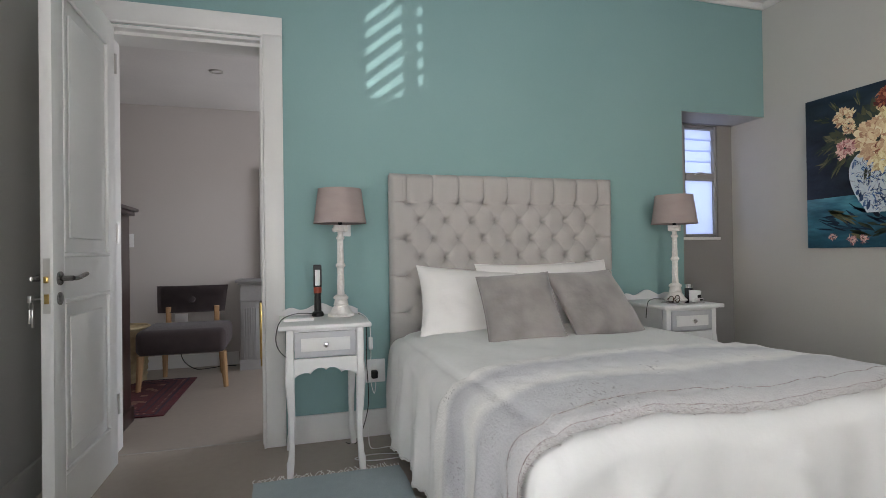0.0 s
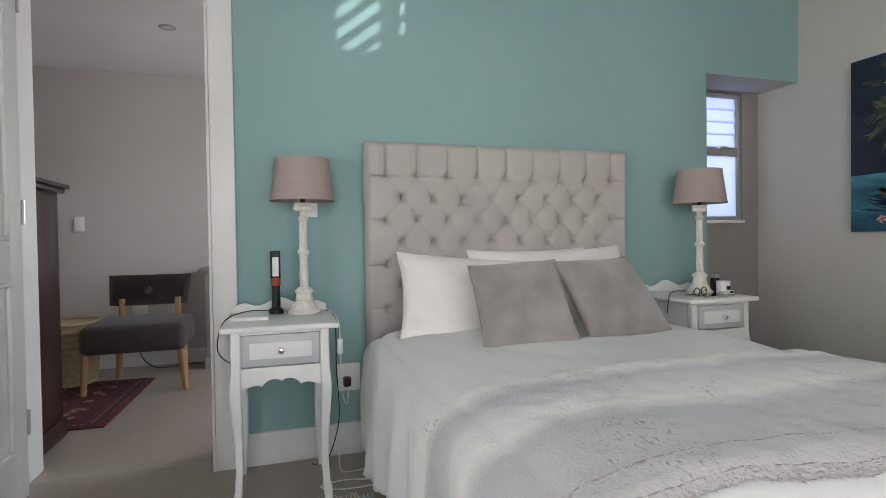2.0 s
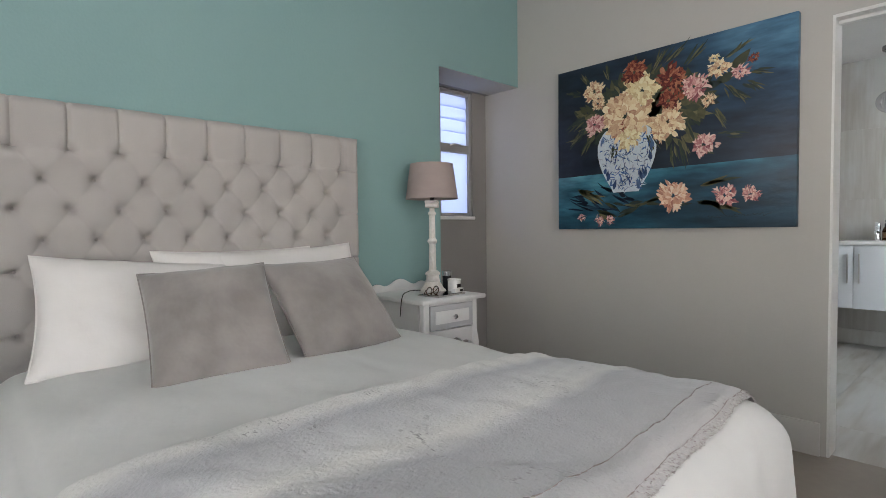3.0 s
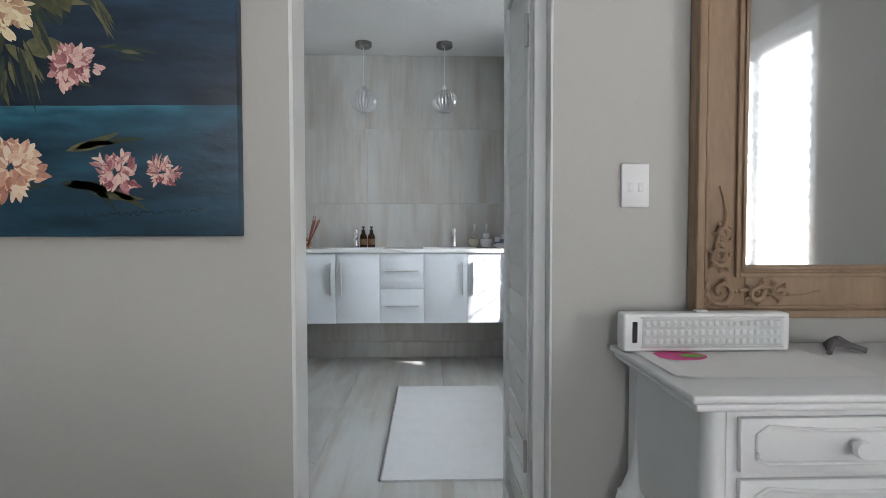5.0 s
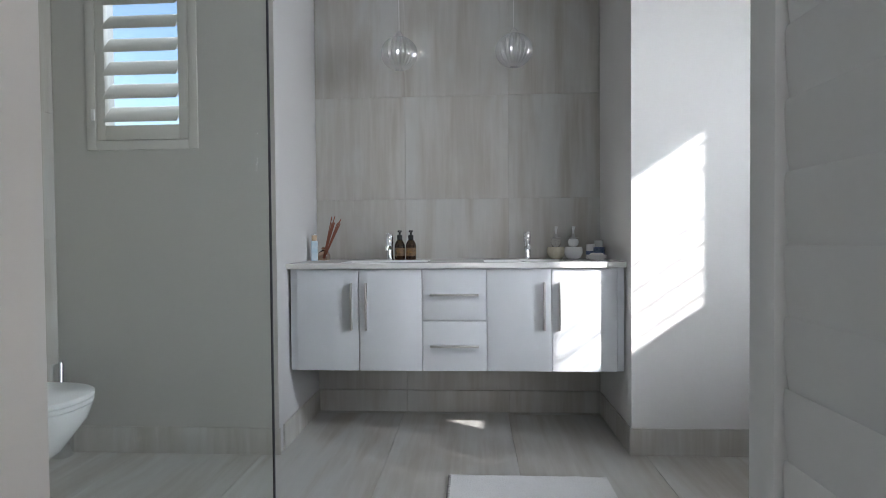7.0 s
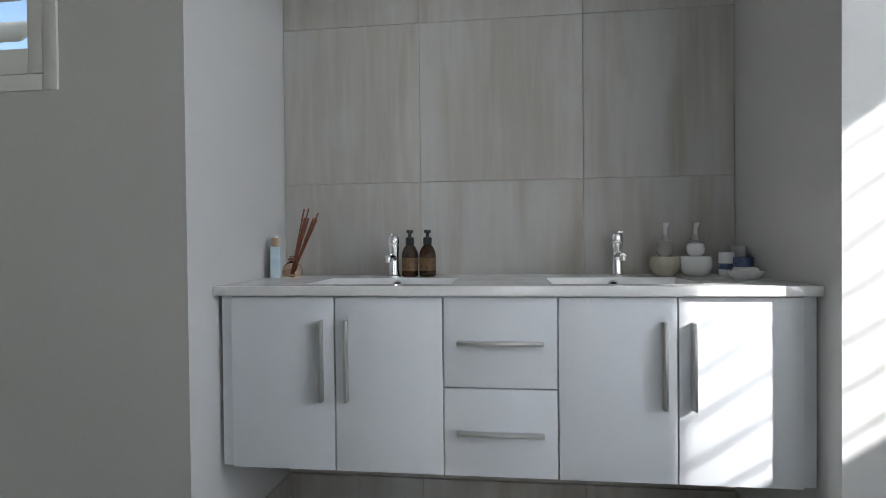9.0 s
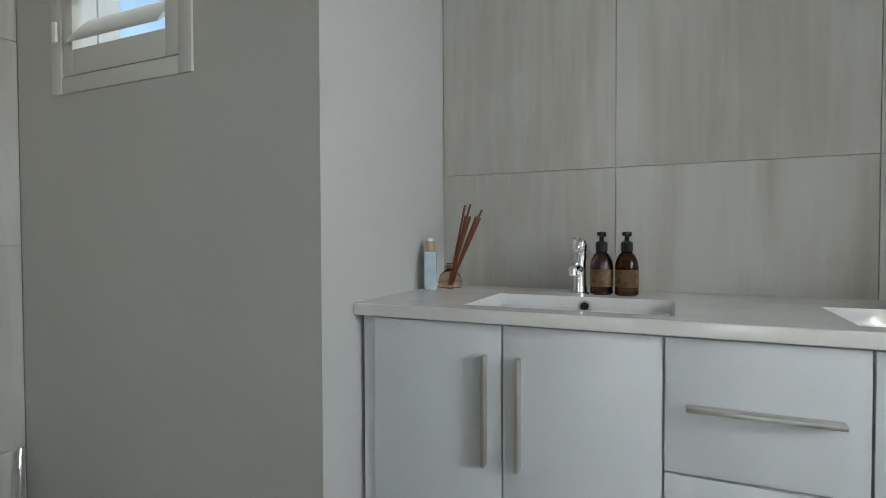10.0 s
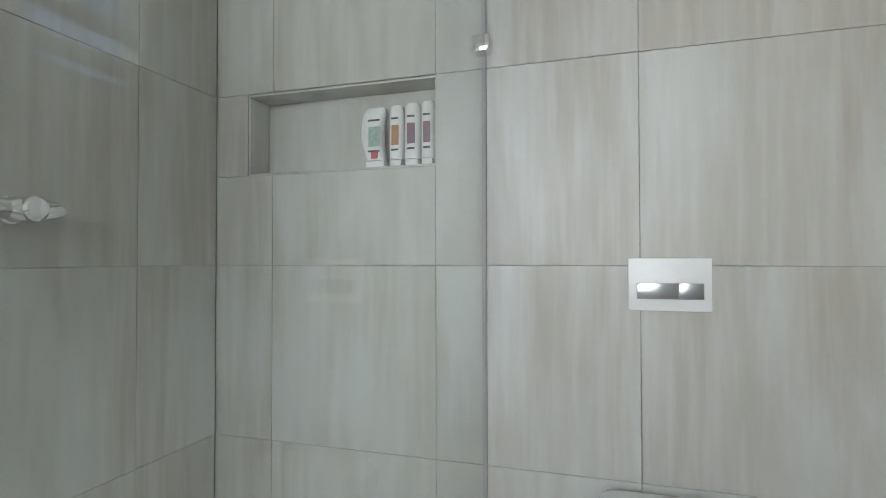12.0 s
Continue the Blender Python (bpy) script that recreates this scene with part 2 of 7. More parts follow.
CHAIRF = M("charcoal_felt", (0.056, 0.042, 0.042), (0.040, 0.030, 0.031), 0.95, 12, bump=0.001, bscale=240, sheen=0.1)
BEECH = M("oiled_beech", (0.42, 0.25, 0.12), (0.33, 0.19, 0.09), 0.5, 14, stretch=(1, 1, 0.1))
REED = M("terracotta_reed", (0.30, 0.105, 0.06), (0.22, 0.075, 0.045), 0.8, 40)
MATW = M("white_cotton_mat", (0.74, 0.735, 0.73), (0.68, 0.675, 0.67), 0.95, 12, bump=0.003, bscale=150, fine=0.5)
RUGB = M("pale_blue_cotton_rug", (0.40, 0.475, 0.50), (0.345, 0.415, 0.445), 0.95, 14, bump=0.002, bscale=160, fine=0.5)
BLIND = M("white_shutter_paint", (0.80, 0.80, 0.785), (0.77, 0.77, 0.755), 0.55, 4)
BRASS = M("brass", (0.72, 0.52, 0.20), (0.60, 0.42, 0.15), 0.25, 9, metal=1.0)
STRAW = M("straw_weave", (0.46, 0.37, 0.22), (0.36, 0.28, 0.16), 0.9, 30, bump=0.003, bscale=90)
CREAM = M("off_white_shutter_paint", (0.60, 0.59, 0.545), (0.57, 0.56, 0.515), 0.55, 4)
SKIRT = M("pale_grey_skirting_paint", (0.60, 0.585, 0.55), (0.57, 0.555, 0.52), 0.5, 3, bump=0.0003)
GREYW = M("grey_painted_wood", (0.34, 0.335, 0.33), (0.29, 0.285, 0.28), 0.6, 7)


# ---- mesh helpers ----
def box(bm, x0, x1, y0, y1, z0, z1, bev=0.0, seg=2):
    r = bmesh.ops.create_cube(bm, size=1.0, matrix=Matrix.Translation(((x0 + x1) / 2, (y0 + y1) / 2, (z0 + z1) / 2)) @ Matrix.Diagonal((x1 - x0, y1 - y0, z1 - z0, 1)))
    if bev:
        es = {e for v in r["verts"] for e in v.link_edges}
        bmesh.ops.bevel(bm, geom=list(es), offset=bev, segments=seg, affect="EDGES", profile=0.5)


def B(*a, **k):
    bm = bmesh.new()
    box(bm, *a, **k)
    return bm


def lathe(bm, prof, cx=0, cy=0, cz=0, seg=32, rib=None, caps=True, twist=0.0):
    rings = []
    for r, z in prof:
        ring = []
        for i in range(seg):
            a = 2 * math.pi * i / seg
            rr = r * (1 + (rib[0] * math.cos(rib[1] * a + twist * z) if rib else 0))
            ring.append(bm.verts.new((cx + rr * math.cos(a), cy + rr * math.sin(a), cz + z)))
        rings.append(ring)
    for p, q in zip(rings, rings[1:]):
        for i in range(seg):
            bm.faces.new((p[i], p[(i + 1) % seg], q[(i + 1) % seg], q[i]))
    if caps:
        bm.faces.new(rings[0][::-1])
        bm.faces.new(rings[-1])


def L(prof, *a, **k):
    bm = bmesh.new()
    lathe(bm, prof, *a, **k)
    return bm


def tube(bm, pts, rad, seg=8):
    """A round bar through points; rad is one radius or one for each point."""
    pts = [Vector(p) for p in pts]
    rads = rad if isinstance(rad, (list, tuple)) else [rad] * len(pts)
    rings, up = [], Vector((0.12, 0.31, 0.94))
    for i, p in enumerate(pts):
        d = (pts[min(i + 1, len(pts) - 1)] - pts[max(i - 1, 0)]).normalized()
        if abs(d.dot(up)) > 0.98:
            up = Vector((0.9, 0.3, 0.1))
        a = d.cross(up).normalized()
        b = d.cross(a)
        rings.append([bm.verts.new(p + (a * math.cos(t) + b * math.sin(t)) * rads[i]) for t in [2 * math.pi * k / seg for k in range(seg)]])
    for p, q in zip(rings, rings[1:]):
        for i in range(seg):
            bm.faces.new((p[i], p[(i + 1) % seg], q[(i + 1) % seg], q[i]))
    bm.faces.new(rings[0][::-1])
    bm.faces.new(rings[-1])


def T(pts, rad, seg=8):
    bm = bmesh.new()
    tube(bm, pts, rad, seg)
    return bm


def spline(pts, n=8):
    out, P = [], [Vector(p) for p in pts]
    for i in range(len(P) - 1):
        a, b, c, d = P[max(i - 1, 0)], P[i], P[i + 1], P[min(i + 2, len(P) - 1)]
        for k in range(n):
            t = k / n
            out.append(0.5 * (2 * b + (c - a) * t + (2 * a - 5 * b + 4 * c - d) * t * t + (3 * b - a - 3 * c + d) * t ** 3))
    return out + [P[-1]]


def prism(bm, outline, axis, lo, hi):
    """An outline in two axes, given thickness along the third."""
    def at(p, w):
        return {"x": (w, p[0], p[1]), "y": (p[0], w, p[1]), "z": (p[0], p[1], w)}[axis]
    a, b = [bm.verts.new(at(p, lo)) for p in outline], [bm.verts.new(at(p, hi)) for p in outline]
    n = len(outline)
    bm.faces.new(a), bm.faces.new(b)
    for i in range(n):
        bm.faces.new((a[i], a[(i + 1) % n], b[(i + 1) % n], b[i]))
    bmesh.ops.recalc_face_normals(bm, faces=bm.faces)


def grid(fn, nu, nv, back=None):
    """A sheet of nu x nv cells; fn(u, v) with u, v from 0 to 1 gives the point."""
    bm = bmesh.new()
    vs = [[bm.verts.new(fn(i / nu, j / nv)) for j in range(nv + 1)] for i in range(nu + 1)]
    for i in range(nu):
        for j in range(nv):
            bm.faces.new((vs[i][j], vs[i + 1][j], vs[i + 1][j + 1], vs[i][j + 1]))
    return bm


def mesh_of(name, bm, mats, smooth=35):
    me = bpy.data.meshes.new(name)
    bm.normal_update()
    bm.to_mesh(me)
    bm.free()
    for m in mats if isinstance(mats, (list, tuple)) else [mats]:
        me.materials.append(m)
    if smooth:
        me.shade_smooth()
        me.set_sharp_from_angle(angle=radians(smooth))
    return me


def part(name, bm, material, parent, label="", smooth=35):
    ob = new(name, mesh_of(name, bm, material, smooth))
    ob.parent = parent
    return tagged(ob, label)


def single(name, bm, material, label, category, group="", kind="", at=None, smooth=35):
    ob = new(name, mesh_of(name, bm, material, smooth))
    if at is not None:
        ob.matrix_world = at
    return tagged(ob, label, category, group, kind)


def thing(name, label, category, group="", at=(0, 0, 0), turn=0, kind=""):
    ob = new(name)
    ob.empty_display_size = 0.1
    ob.matrix_world = pose(*at, 0, 0, turn)
    return tagged(ob, label, category, group, kind)


def solid(name, boxes, material, label, category="wall", bev=0.0, pick=None):
    """A piece of the setting out of butted boxes. pick(face) chooses a second material."""
    bm = bmesh.new()
    for b in boxes:
        box(bm, *b, bev=bev)
    if pick:
        bm.normal_update()
        for f in bm.faces:
            f.material_index = pick(f)
    return single(name, bm, material, label, category, kind="structure", smooth=0)


# ---- the shell ----
YT, XP, XV, YN, YS = 3.165, 3.272, 6.207, 3.19, -1.0     # teal wall, painting wall, vanity wall, tiled wall, window wall
HB, HBATH = 2.80, 2.445                                # ceilings
solid("floor_bedroom", [(-1.12, XP + 0.05, YS, YT + 0.12, -0.1, 0.0), (2.45, XP + 0.05, YT + 0.12, 3.5, -0.1, 0.0)], SCREED, "beige polished screed floor of the bedroom", "floor")
solid("floor_hall", [(-2.2, 1.9, YT + 0.124, 5.8, -0.1, 0.0)], SCREED, "beige polished screed floor of the hall", "floor")
solid("ceiling_bedroom", [(-1.3, XP + 0.13, YS - 0.2, YT + 0.26, HB, HB + 0.1)], CEIL, "plain white bedroom ceiling", "ceiling")
solid("ceiling_hall", [(-2.2, 1.9, YT + 0.26, 5.8, 2.42, 2.52)], CEIL, "plain white hall ceiling", "ceiling")
solid("ceiling_bathroom", [(XP + 0.13, XV + 0.15, YS - 0.2, 2.30, HBATH, HBATH + 0.1), (XP + 0.13, 5.76, 2.30, YN + 0.25, HBATH, HBATH + 0.1)], CEIL, "plain white bathroom ceiling", "ceiling")

DX0, DX1, DH = -0.935, -0.18, 2.205                     # bedroom doorway
NX, NH, NB = 2.553, 1.98, 3.46                         # window nook
solid("wall_north", [(-1.3, DX0, YT, YT + 0.26, 0, HB), (DX0, DX1, YT, YT + 0.26, DH, HB), (DX1, NX, YT, YT + 0.26, 0, HB), (NX, XP + 0.128, YT, YT + 0.26, NH, HB)],
      [GREIGE, TEAL, HALLP], "teal painted bedroom wall behind the bed",
      pick=lambda f: 1 if f.normal.y < -0.9 else (2 if f.normal.y > 0.9 else 0))
WX0, WX1, WZ0, WZ1 = 2.80, 3.135, 1.12, 1.975
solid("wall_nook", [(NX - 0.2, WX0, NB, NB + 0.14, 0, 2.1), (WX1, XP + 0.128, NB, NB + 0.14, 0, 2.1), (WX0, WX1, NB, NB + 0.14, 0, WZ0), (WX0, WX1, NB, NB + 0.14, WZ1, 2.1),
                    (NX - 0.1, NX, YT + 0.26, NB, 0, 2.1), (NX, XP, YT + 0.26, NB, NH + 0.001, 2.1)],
      NOOK_SHADE, "window nook wall in a grey brown darkened for shade")
BY0, BY1, BH = 0.750, 1.430, 1.940                     # bathroom doorway
solid("wall_east", [(XP, XP + 0.128, BY1, NB + 0.14, 0, NH), (XP, XP + 0.128, BY1, YT, NH, HB), (XP, XP + 0.128, BY0, BY1, BH, HB), (XP, XP + 0.128, YS, BY0, 0, HB)],
      [GREIGE, WHITEP], "warm grey plastered wall between bedroom and bathroom", pick=lambda f: 1 if f.normal.x > 0.9 else 0)
QY0, QY1, QZ0, QZ1 = 0.547, 1.125, 0.35, 2.10            # side window, always behind the camera
solid("wall_west", [(-1.3, -1.12, YS - 0.2, QY0, 0, HB), (-1.3, -1.12, QY1, YT, 0, HB), (-1.3, -1.12, QY0, QY1, 0, QZ0), (-1.3, -1.12, QY0, QY1, QZ1, HB)], GREIGE, "warm grey bedroom wall beside the door")
SX0, SX1, SZ0, SZ1 = -0.95, 1.80, 0.55, 2.25           # bedroom shuttered window
BX0, BX1, BZ0, BZ1 = 4.345, 4.952, 1.365, 2.43            # bathroom shuttered window
CX0W, CX1W, CZ0 = 3.56, 4.16, 0.75                                # added twin of it, unseen, to let in more light
solid("wall_south", [(-1.12, SX0, YS - 0.2, YS, 0, HB), (SX1, XP + 0.128, YS - 0.2, YS, 0, HB), (SX0, SX1, YS - 0.2, YS, 0, SZ0), (SX0, SX1, YS - 0.2, YS, SZ1, HB),
                     (XP + 0.128, CX0W, YS - 0.2, YS, 0, HBATH), (CX1W, BX0, YS - 0.2, YS, 0, HBATH), (CX0W, CX1W, YS - 0.2, YS, 0, CZ0), (CX0W, CX1W, YS - 0.2, YS, BZ1, HBATH), (BX1, XV + 0.15, YS - 0.2, YS, 0, HBATH), (BX0, BX1, YS - 0.2, YS, 0, BZ0), (BX0, BX1, YS - 0.2, YS, BZ1, HBATH)],
      [GREIGE, WHITEP], "plastered outer wall with shuttered windows", pick=lambda f: 0 if f.calc_center_median().x < 3.3 else 1)
EY0, EY1, EZ0, EZ1 = 2.47, 3.02, 1.46, 2.36            # shuttered window beside the toilet
XE = 5.56
# alcove face takes the paler grey, which includes light from the window
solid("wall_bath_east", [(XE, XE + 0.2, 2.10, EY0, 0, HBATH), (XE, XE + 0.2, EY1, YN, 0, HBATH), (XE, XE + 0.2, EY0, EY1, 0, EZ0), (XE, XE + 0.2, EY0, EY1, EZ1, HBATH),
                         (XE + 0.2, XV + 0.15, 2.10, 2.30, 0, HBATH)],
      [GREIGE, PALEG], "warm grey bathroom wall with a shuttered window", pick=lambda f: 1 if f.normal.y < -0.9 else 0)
solid("wall_bath_pier", [(5.613, XV + 0.15, YS, 0.434, 0, HBATH)], WHITEP, "white plastered pier beside the vanity")
wall_v = solid("wall_vanity", [(XV + 0.012, XV + 0.15, 0.434, 2.10, 0, HBATH)], GROUT, "tiled wall behind the vanity")
wall_n = solid("wall_bath_north", [(XP + 0.128, 3.668, YN + 0.012, YN + 0.25, 0, HBATH), (4.367, XE + 0.2, YN + 0.012, YN + 0.25, 0, HBATH), (3.668, 4.367, YN + 0.012, YN + 0.25, 0, 1.35),
                                   (3.668, 4.367, YN + 0.012, YN + 0.25, 1.637, HBATH), (3.668, 4.367, YN + 0.12, YN + 0.25, 1.35, 1.637)],
               GROUT, "tiled wall behind the toilet and shower")
wall_s = solid("wall_shower", [(XP + 0.128, 3.522, 1.72, YN + 0.012, 0, HBATH)], GROUT, "tiled side wall of the shower")
floor_b = solid("floor_bathroom", [(XP + 0.05, XV + 0.15, YS, YN + 0.1, -0.1, -0.012)], GROUT, "streaked grey tiled bathroom floor", "floor")
solid("wall_hall_back", [(-2.2, 1.9, 5.55, 5.75, 0, 2.42)], HALLP, "plain beige hall wall")
solid("wall_hall_west", [(-2.3, -2.1, YT + 0.26, 5.55, 0, 2.42)], HALLP, "plain beige end wall of the hall")
# opening added out of view so the hall's fill lamp shines in
solid("wall_hall_east", [(1.5, 1.7, YT + 0.26, 3.85, 0, 2.42), (1.5, 1.7, 5.15, 5.55, 0, 2.42), (1.5, 1.7, 3.85, 5.15, 2.2, 2.42)], HALLP, "unseen hall wall with a wide opening added for light")
solid("wall_hall_north", [(-2.1, -1.3, YT + 0.06, YT + 0.26, 0, 2.42)], HALLP, "plain beige hall wall beside the bedroom")

# skirtings
BS = 0.15
solid("baseboard_north", [(-0.06, NX - 0.002, YT - 0.016, YT - 0.0005, 0, BS)], GLOSSW, "white painted skirting on the teal wall", "baseboard", bev=0.003)
solid("baseboard_east", [(XP - 0.016, XP - 0.0005, 1.452, YT + 0.2, 0, BS), (XP - 0.016, XP - 0.0005, YS, 0.728, 0, BS)], SKIRT, "grey painted skirting under the painting", "baseboard", bev=0.003)
solid("baseboard_west", [(-1.1195, -1.104, YS, YT - 0.002, 0, BS)], GREIGE, "grey painted skirting", "baseboard", bev=0.003)
solid("baseboard_hall", [(-2.09, -0.5, 5.534, 5.5495, 0, 0.12)], GLOSSW, "white painted hall skirting", "baseboard", bev=0.003)
solid("cornice_bedroom", [(-1.12, XP, YT - 0.03, YT - 0.001, HB - 0.05, HB - 0.001), (XP - 0.03, XP - 0.001, YS, YT - 0.03, HB - 0.05, HB - 0.001)], CEIL, "small white cornice", "trim", bev=0.012)

# ---- doors, frames and windows ----
def architrave(name, axis, lo, hi, top, plane, w, side, label):
    """Moulded frame round a doorway: two legs and a head, mitred by butting."""
    ob = thing(name, label, "door frame", kind="structure")
    def b(a0, a1, z0, z1, d0, d1):
        p0, p1 = sorted((plane + side * d0, plane + side * d1))
        return B(a0, a1, p0, p1, z0, z1, bev=0.003) if axis == "x" else B(p0, p1, a0, a1, z0, z1, bev=0.003)
    for n, a0, a1, z0, z1 in (("leg", lo - w, lo - 0.012, 0.0, top + 0.012), ("leg", hi + 0.012, hi + w, 0.0, top + 0.012), ("head", lo - w, hi + w, top + 0.013, top + w)):
        part(n, b(a0, a1, z0, z1, 0.0005, 0.018), GLOSSW, ob)
    for n, a0, a1, z0, z1 in (("bead", lo - 0.0115, lo + 0.004, 0.0, top), ("bead", hi - 0.001, hi + 0.0115, 0.0, top), ("head_bead", lo - 0.0115, hi + 0.0115, top + 0.0005, top + 0.0125)):
        part(n, b(a0, a1, z0, z1, 0.0005, 0.024), GLOSSW, ob)
    return ob


architrave("trim_door_1", "x", DX0, DX1, DH, YT, 0.112, -1, "white moulded frame round the bedroom doorway")
solid("jamb_door_1", [(DX0 - 0.002, DX0 + 0.014, YT + 0.002, YT + 0.262, 0, DH), (DX1 - 0.003, DX1 + 0.002, YT + 0.002, YT + 0.262, 0, DH), (DX0 + 0.014, DX1 - 0.003, YT + 0.002, YT + 0.262, DH - 0.016, DH + 0.002),
                      (DX1 - 0.010, DX1 - 0.003, YT + 0.05, YT + 0.09, 0, DH - 0.016), (DX0 + 0.03, DX1 - 0.010, YT + 0.05, YT + 0.09, DH - 0.034, DH - 0.016)], GLOSSW, "white lining of the bedroom doorway", "door frame")
strike = single("strike_plate", B(DX1 - 0.0055, DX1 - 0.0032, YT + 0.01, YT + 0.035, 0.90, 1.06, bev=0.0008), STEEL, "brushed steel strike plate let into the door lining", "strike plate")


def panel_door():
    d = thing("door_1", "white painted four panel door standing open into the bedroom", "door", at=(0, 0, 0), kind="structure")
    x0, x1, y0, y1, h = -0.912, -0.872, 2.412, 3.158, 2.185
    st, rails = 0.105, ((0.004, 0.20), (0.875, 1.035), (2.07, h))
    mid = (y0 + y1) / 2
    for n, a, b in (("stile", y0, y0 + st), ("stile", y1 - st, y1)):
        part(n, B(x0, x1, a, b, 0.004, h, bev=0.002), GLOSSW, d)
    for a, b in rails:
        part("rail", B(x0, x1, y0 + st, y1 - st, a, b), GLOSSW, d, smooth=0)
    for z0, z1 in ((0.20, 0.875), (1.035, 2.07)):
        bm = B(x0 + 0.012, x1 - 0.012, y0 + st, y1 - st, z0, z1)
        p = part("panel", bm, GLOSSW, d, smooth=0)
        for s in (1, -1):
            xf = x1 if s > 0 else x0
            bm = bmesh.new()
            for (ya, yb, za, zb) in ((y0 + st, y1 - st, z0, z0 + 0.018), (y0 + st, y1 - st, z1 - 0.018, z1), (y0 + st, y0 + st + 0.018, z0 + 0.018, z1 - 0.018), (y1 - st - 0.018, y1 - st, z0 + 0.018, z1 - 0.018)):
                xa, xb = sorted((xf + s * 0.004, xf - s * 0.013))
                box(bm, xa, xb, ya, yb, za, zb, bev=0.006, seg=3)
            part("moulding", bm, GLOSSW, p)
            bm = bmesh.new()
            xa, xb = sorted((xf - s * 0.004, xf - s * 0.0125))
            box(bm, xa, xb, y0 + st + 0.075, y1 - st - 0.075, z0 + 0.075, z1 - 0.075, bev=0.006, seg=2)
            part("raised_field", bm, GLOSSW, p)
    # furniture of the lock
    hy, hz = y0 + 0.055, 0.955
    for s in (1, -1):
        xf = x1 if s > 0 else x0
        bm = bmesh.new()
        lathe(bm, ((0.026, 0), (0.026, 0.006), (0.022, 0.009), (0.010, 0.010), (0.010, 0.045)), seg=20)
        bmesh.ops.rotate(bm, verts=bm.verts, matrix=Matrix.Rotation(s * math.pi / 2, 3, "Y"))
        bmesh.ops.translate(bm, verts=bm.verts, vec=(xf, hy, hz))
        tube(bm, spline([(xf + s * 0.045, hy, hz), (xf + s * 0.052, hy + 0.03, hz), (xf + s * 0.05, hy + 0.08, hz + 0.006), (xf + s * 0.05, hy + 0.125, hz + 0.012)], 5), 0.009, 10)
        part("lever_handle", bm, NICKEL, d, "dark brushed metal lever handle")
        bm = bmesh.new()
        lathe(bm, ((0.024, 0), (0.024, 0.005), (0.018, 0.008), (0.004, 0.008)), seg=20)
        bmesh.ops.rotate(bm, verts=bm.verts, matrix=Matrix.Rotation(s * math.pi / 2, 3, "Y"))
        bmesh.ops.translate(bm, verts=bm.verts, vec=(xf, hy, hz - 0.075))
        part("escutcheon", bm, NICKEL, d)
    part("lock_plate", B(x0 + 0.009, x1 - 0.009, y0 - 0.0015, y0 + 0.001, 0.83, 1.03), STEEL, d)
    part("latch", B(x0 + 0.013, x1 - 0.013, y0 - 0.012, y0 - 0.0015, 0.94, 0.965, bev=0.003), BRASS, d)
    part("bolt", B(x0 + 0.013, x1 - 0.013, y0 - 0.004, y0 - 0.0015, 0.865, 0.90), BRASS, d)
    bm = bmesh.new()
    lathe(bm, ((0.004, 0), (0.004, 0.04)), seg=8)
    bmesh.ops.rotate(bm, verts=bm.verts, matrix=Matrix.Rotation(-math.pi / 2, 3, "Y"))
    bmesh.ops.translate(bm, verts=bm.verts, vec=(x0 - 0.008, hy, hz - 0.075))
    box(bm, x0 - 0.058, x0 - 0.045, hy - 0.012, hy + 0.012, hz - 0.088, hz - 0.062, bev=0.003)
    tube(bm, [(x0 - 0.05, hy + 0.016 * math.cos(a), hz - 0.10 + 0.016 * math.sin(a)) for a in [k * math.pi / 7 for k in range(15)]], 0.0018, 6)
    box(bm, x0 - 0.056, x0 - 0.050, hy - 0.011, hy + 0.009, hz - 0.165, hz - 0.112, bev=0.002)
    box(bm, x0 - 0.049, x0 - 0.044, hy - 0.004, hy + 0.013, hz - 0.18, hz - 0.112, bev=0.002)
    part("keys", bm, STEEL, d, "bunch of steel keys hanging in the lock")
    for z in (0.25, 1.1, 1.95):
        part("hinge", L(((0.007, 0), (0.007, 0.1)), x1 + 0.004, y1 + 0.003, z, seg=10), STEEL, d)


panel_door()
solid("threshold", [(DX0 + 0.014, DX1 - 0.014, YT + 0.116, YT + 0.130, -0.02, 0.002)], GROUT, "thin grey threshold strip in the bedroom doorway", "threshold")

# bathroom doorway and its louvred leaf
td2 = thing("trim_door_2", "narrow white door stop inside the bathroom doorway", "door frame", kind="structure")
part("leg", B(XP + 0.050, XP + 0.076, BY0 + 0.0065, BY0 + 0.040, 0, BH - 0.016, bev=0.003), GLOSSW, td2)
part("head", B(XP + 0.050, XP + 0.076, BY0 + 0.041, BY1 - 0.0105, BH - 0.030, BH - 0.0145, bev=0.003), GLOSSW, td2)
solid("jamb_door_2", [(XP + 0.002, XP + 0.130, BY1 - 0.010, BY1 + 0.002, 0, BH), (XP + 0.002, XP + 0.130, BY0 - 0.002, BY0 + 0.006, 0, BH), (XP + 0.002, XP + 0.130, BY0 + 0.006, BY1 - 0.010, BH - 0.014, BH + 0.002)],
      GLOSSW, "white lining of the bathroom doorway", "door frame")


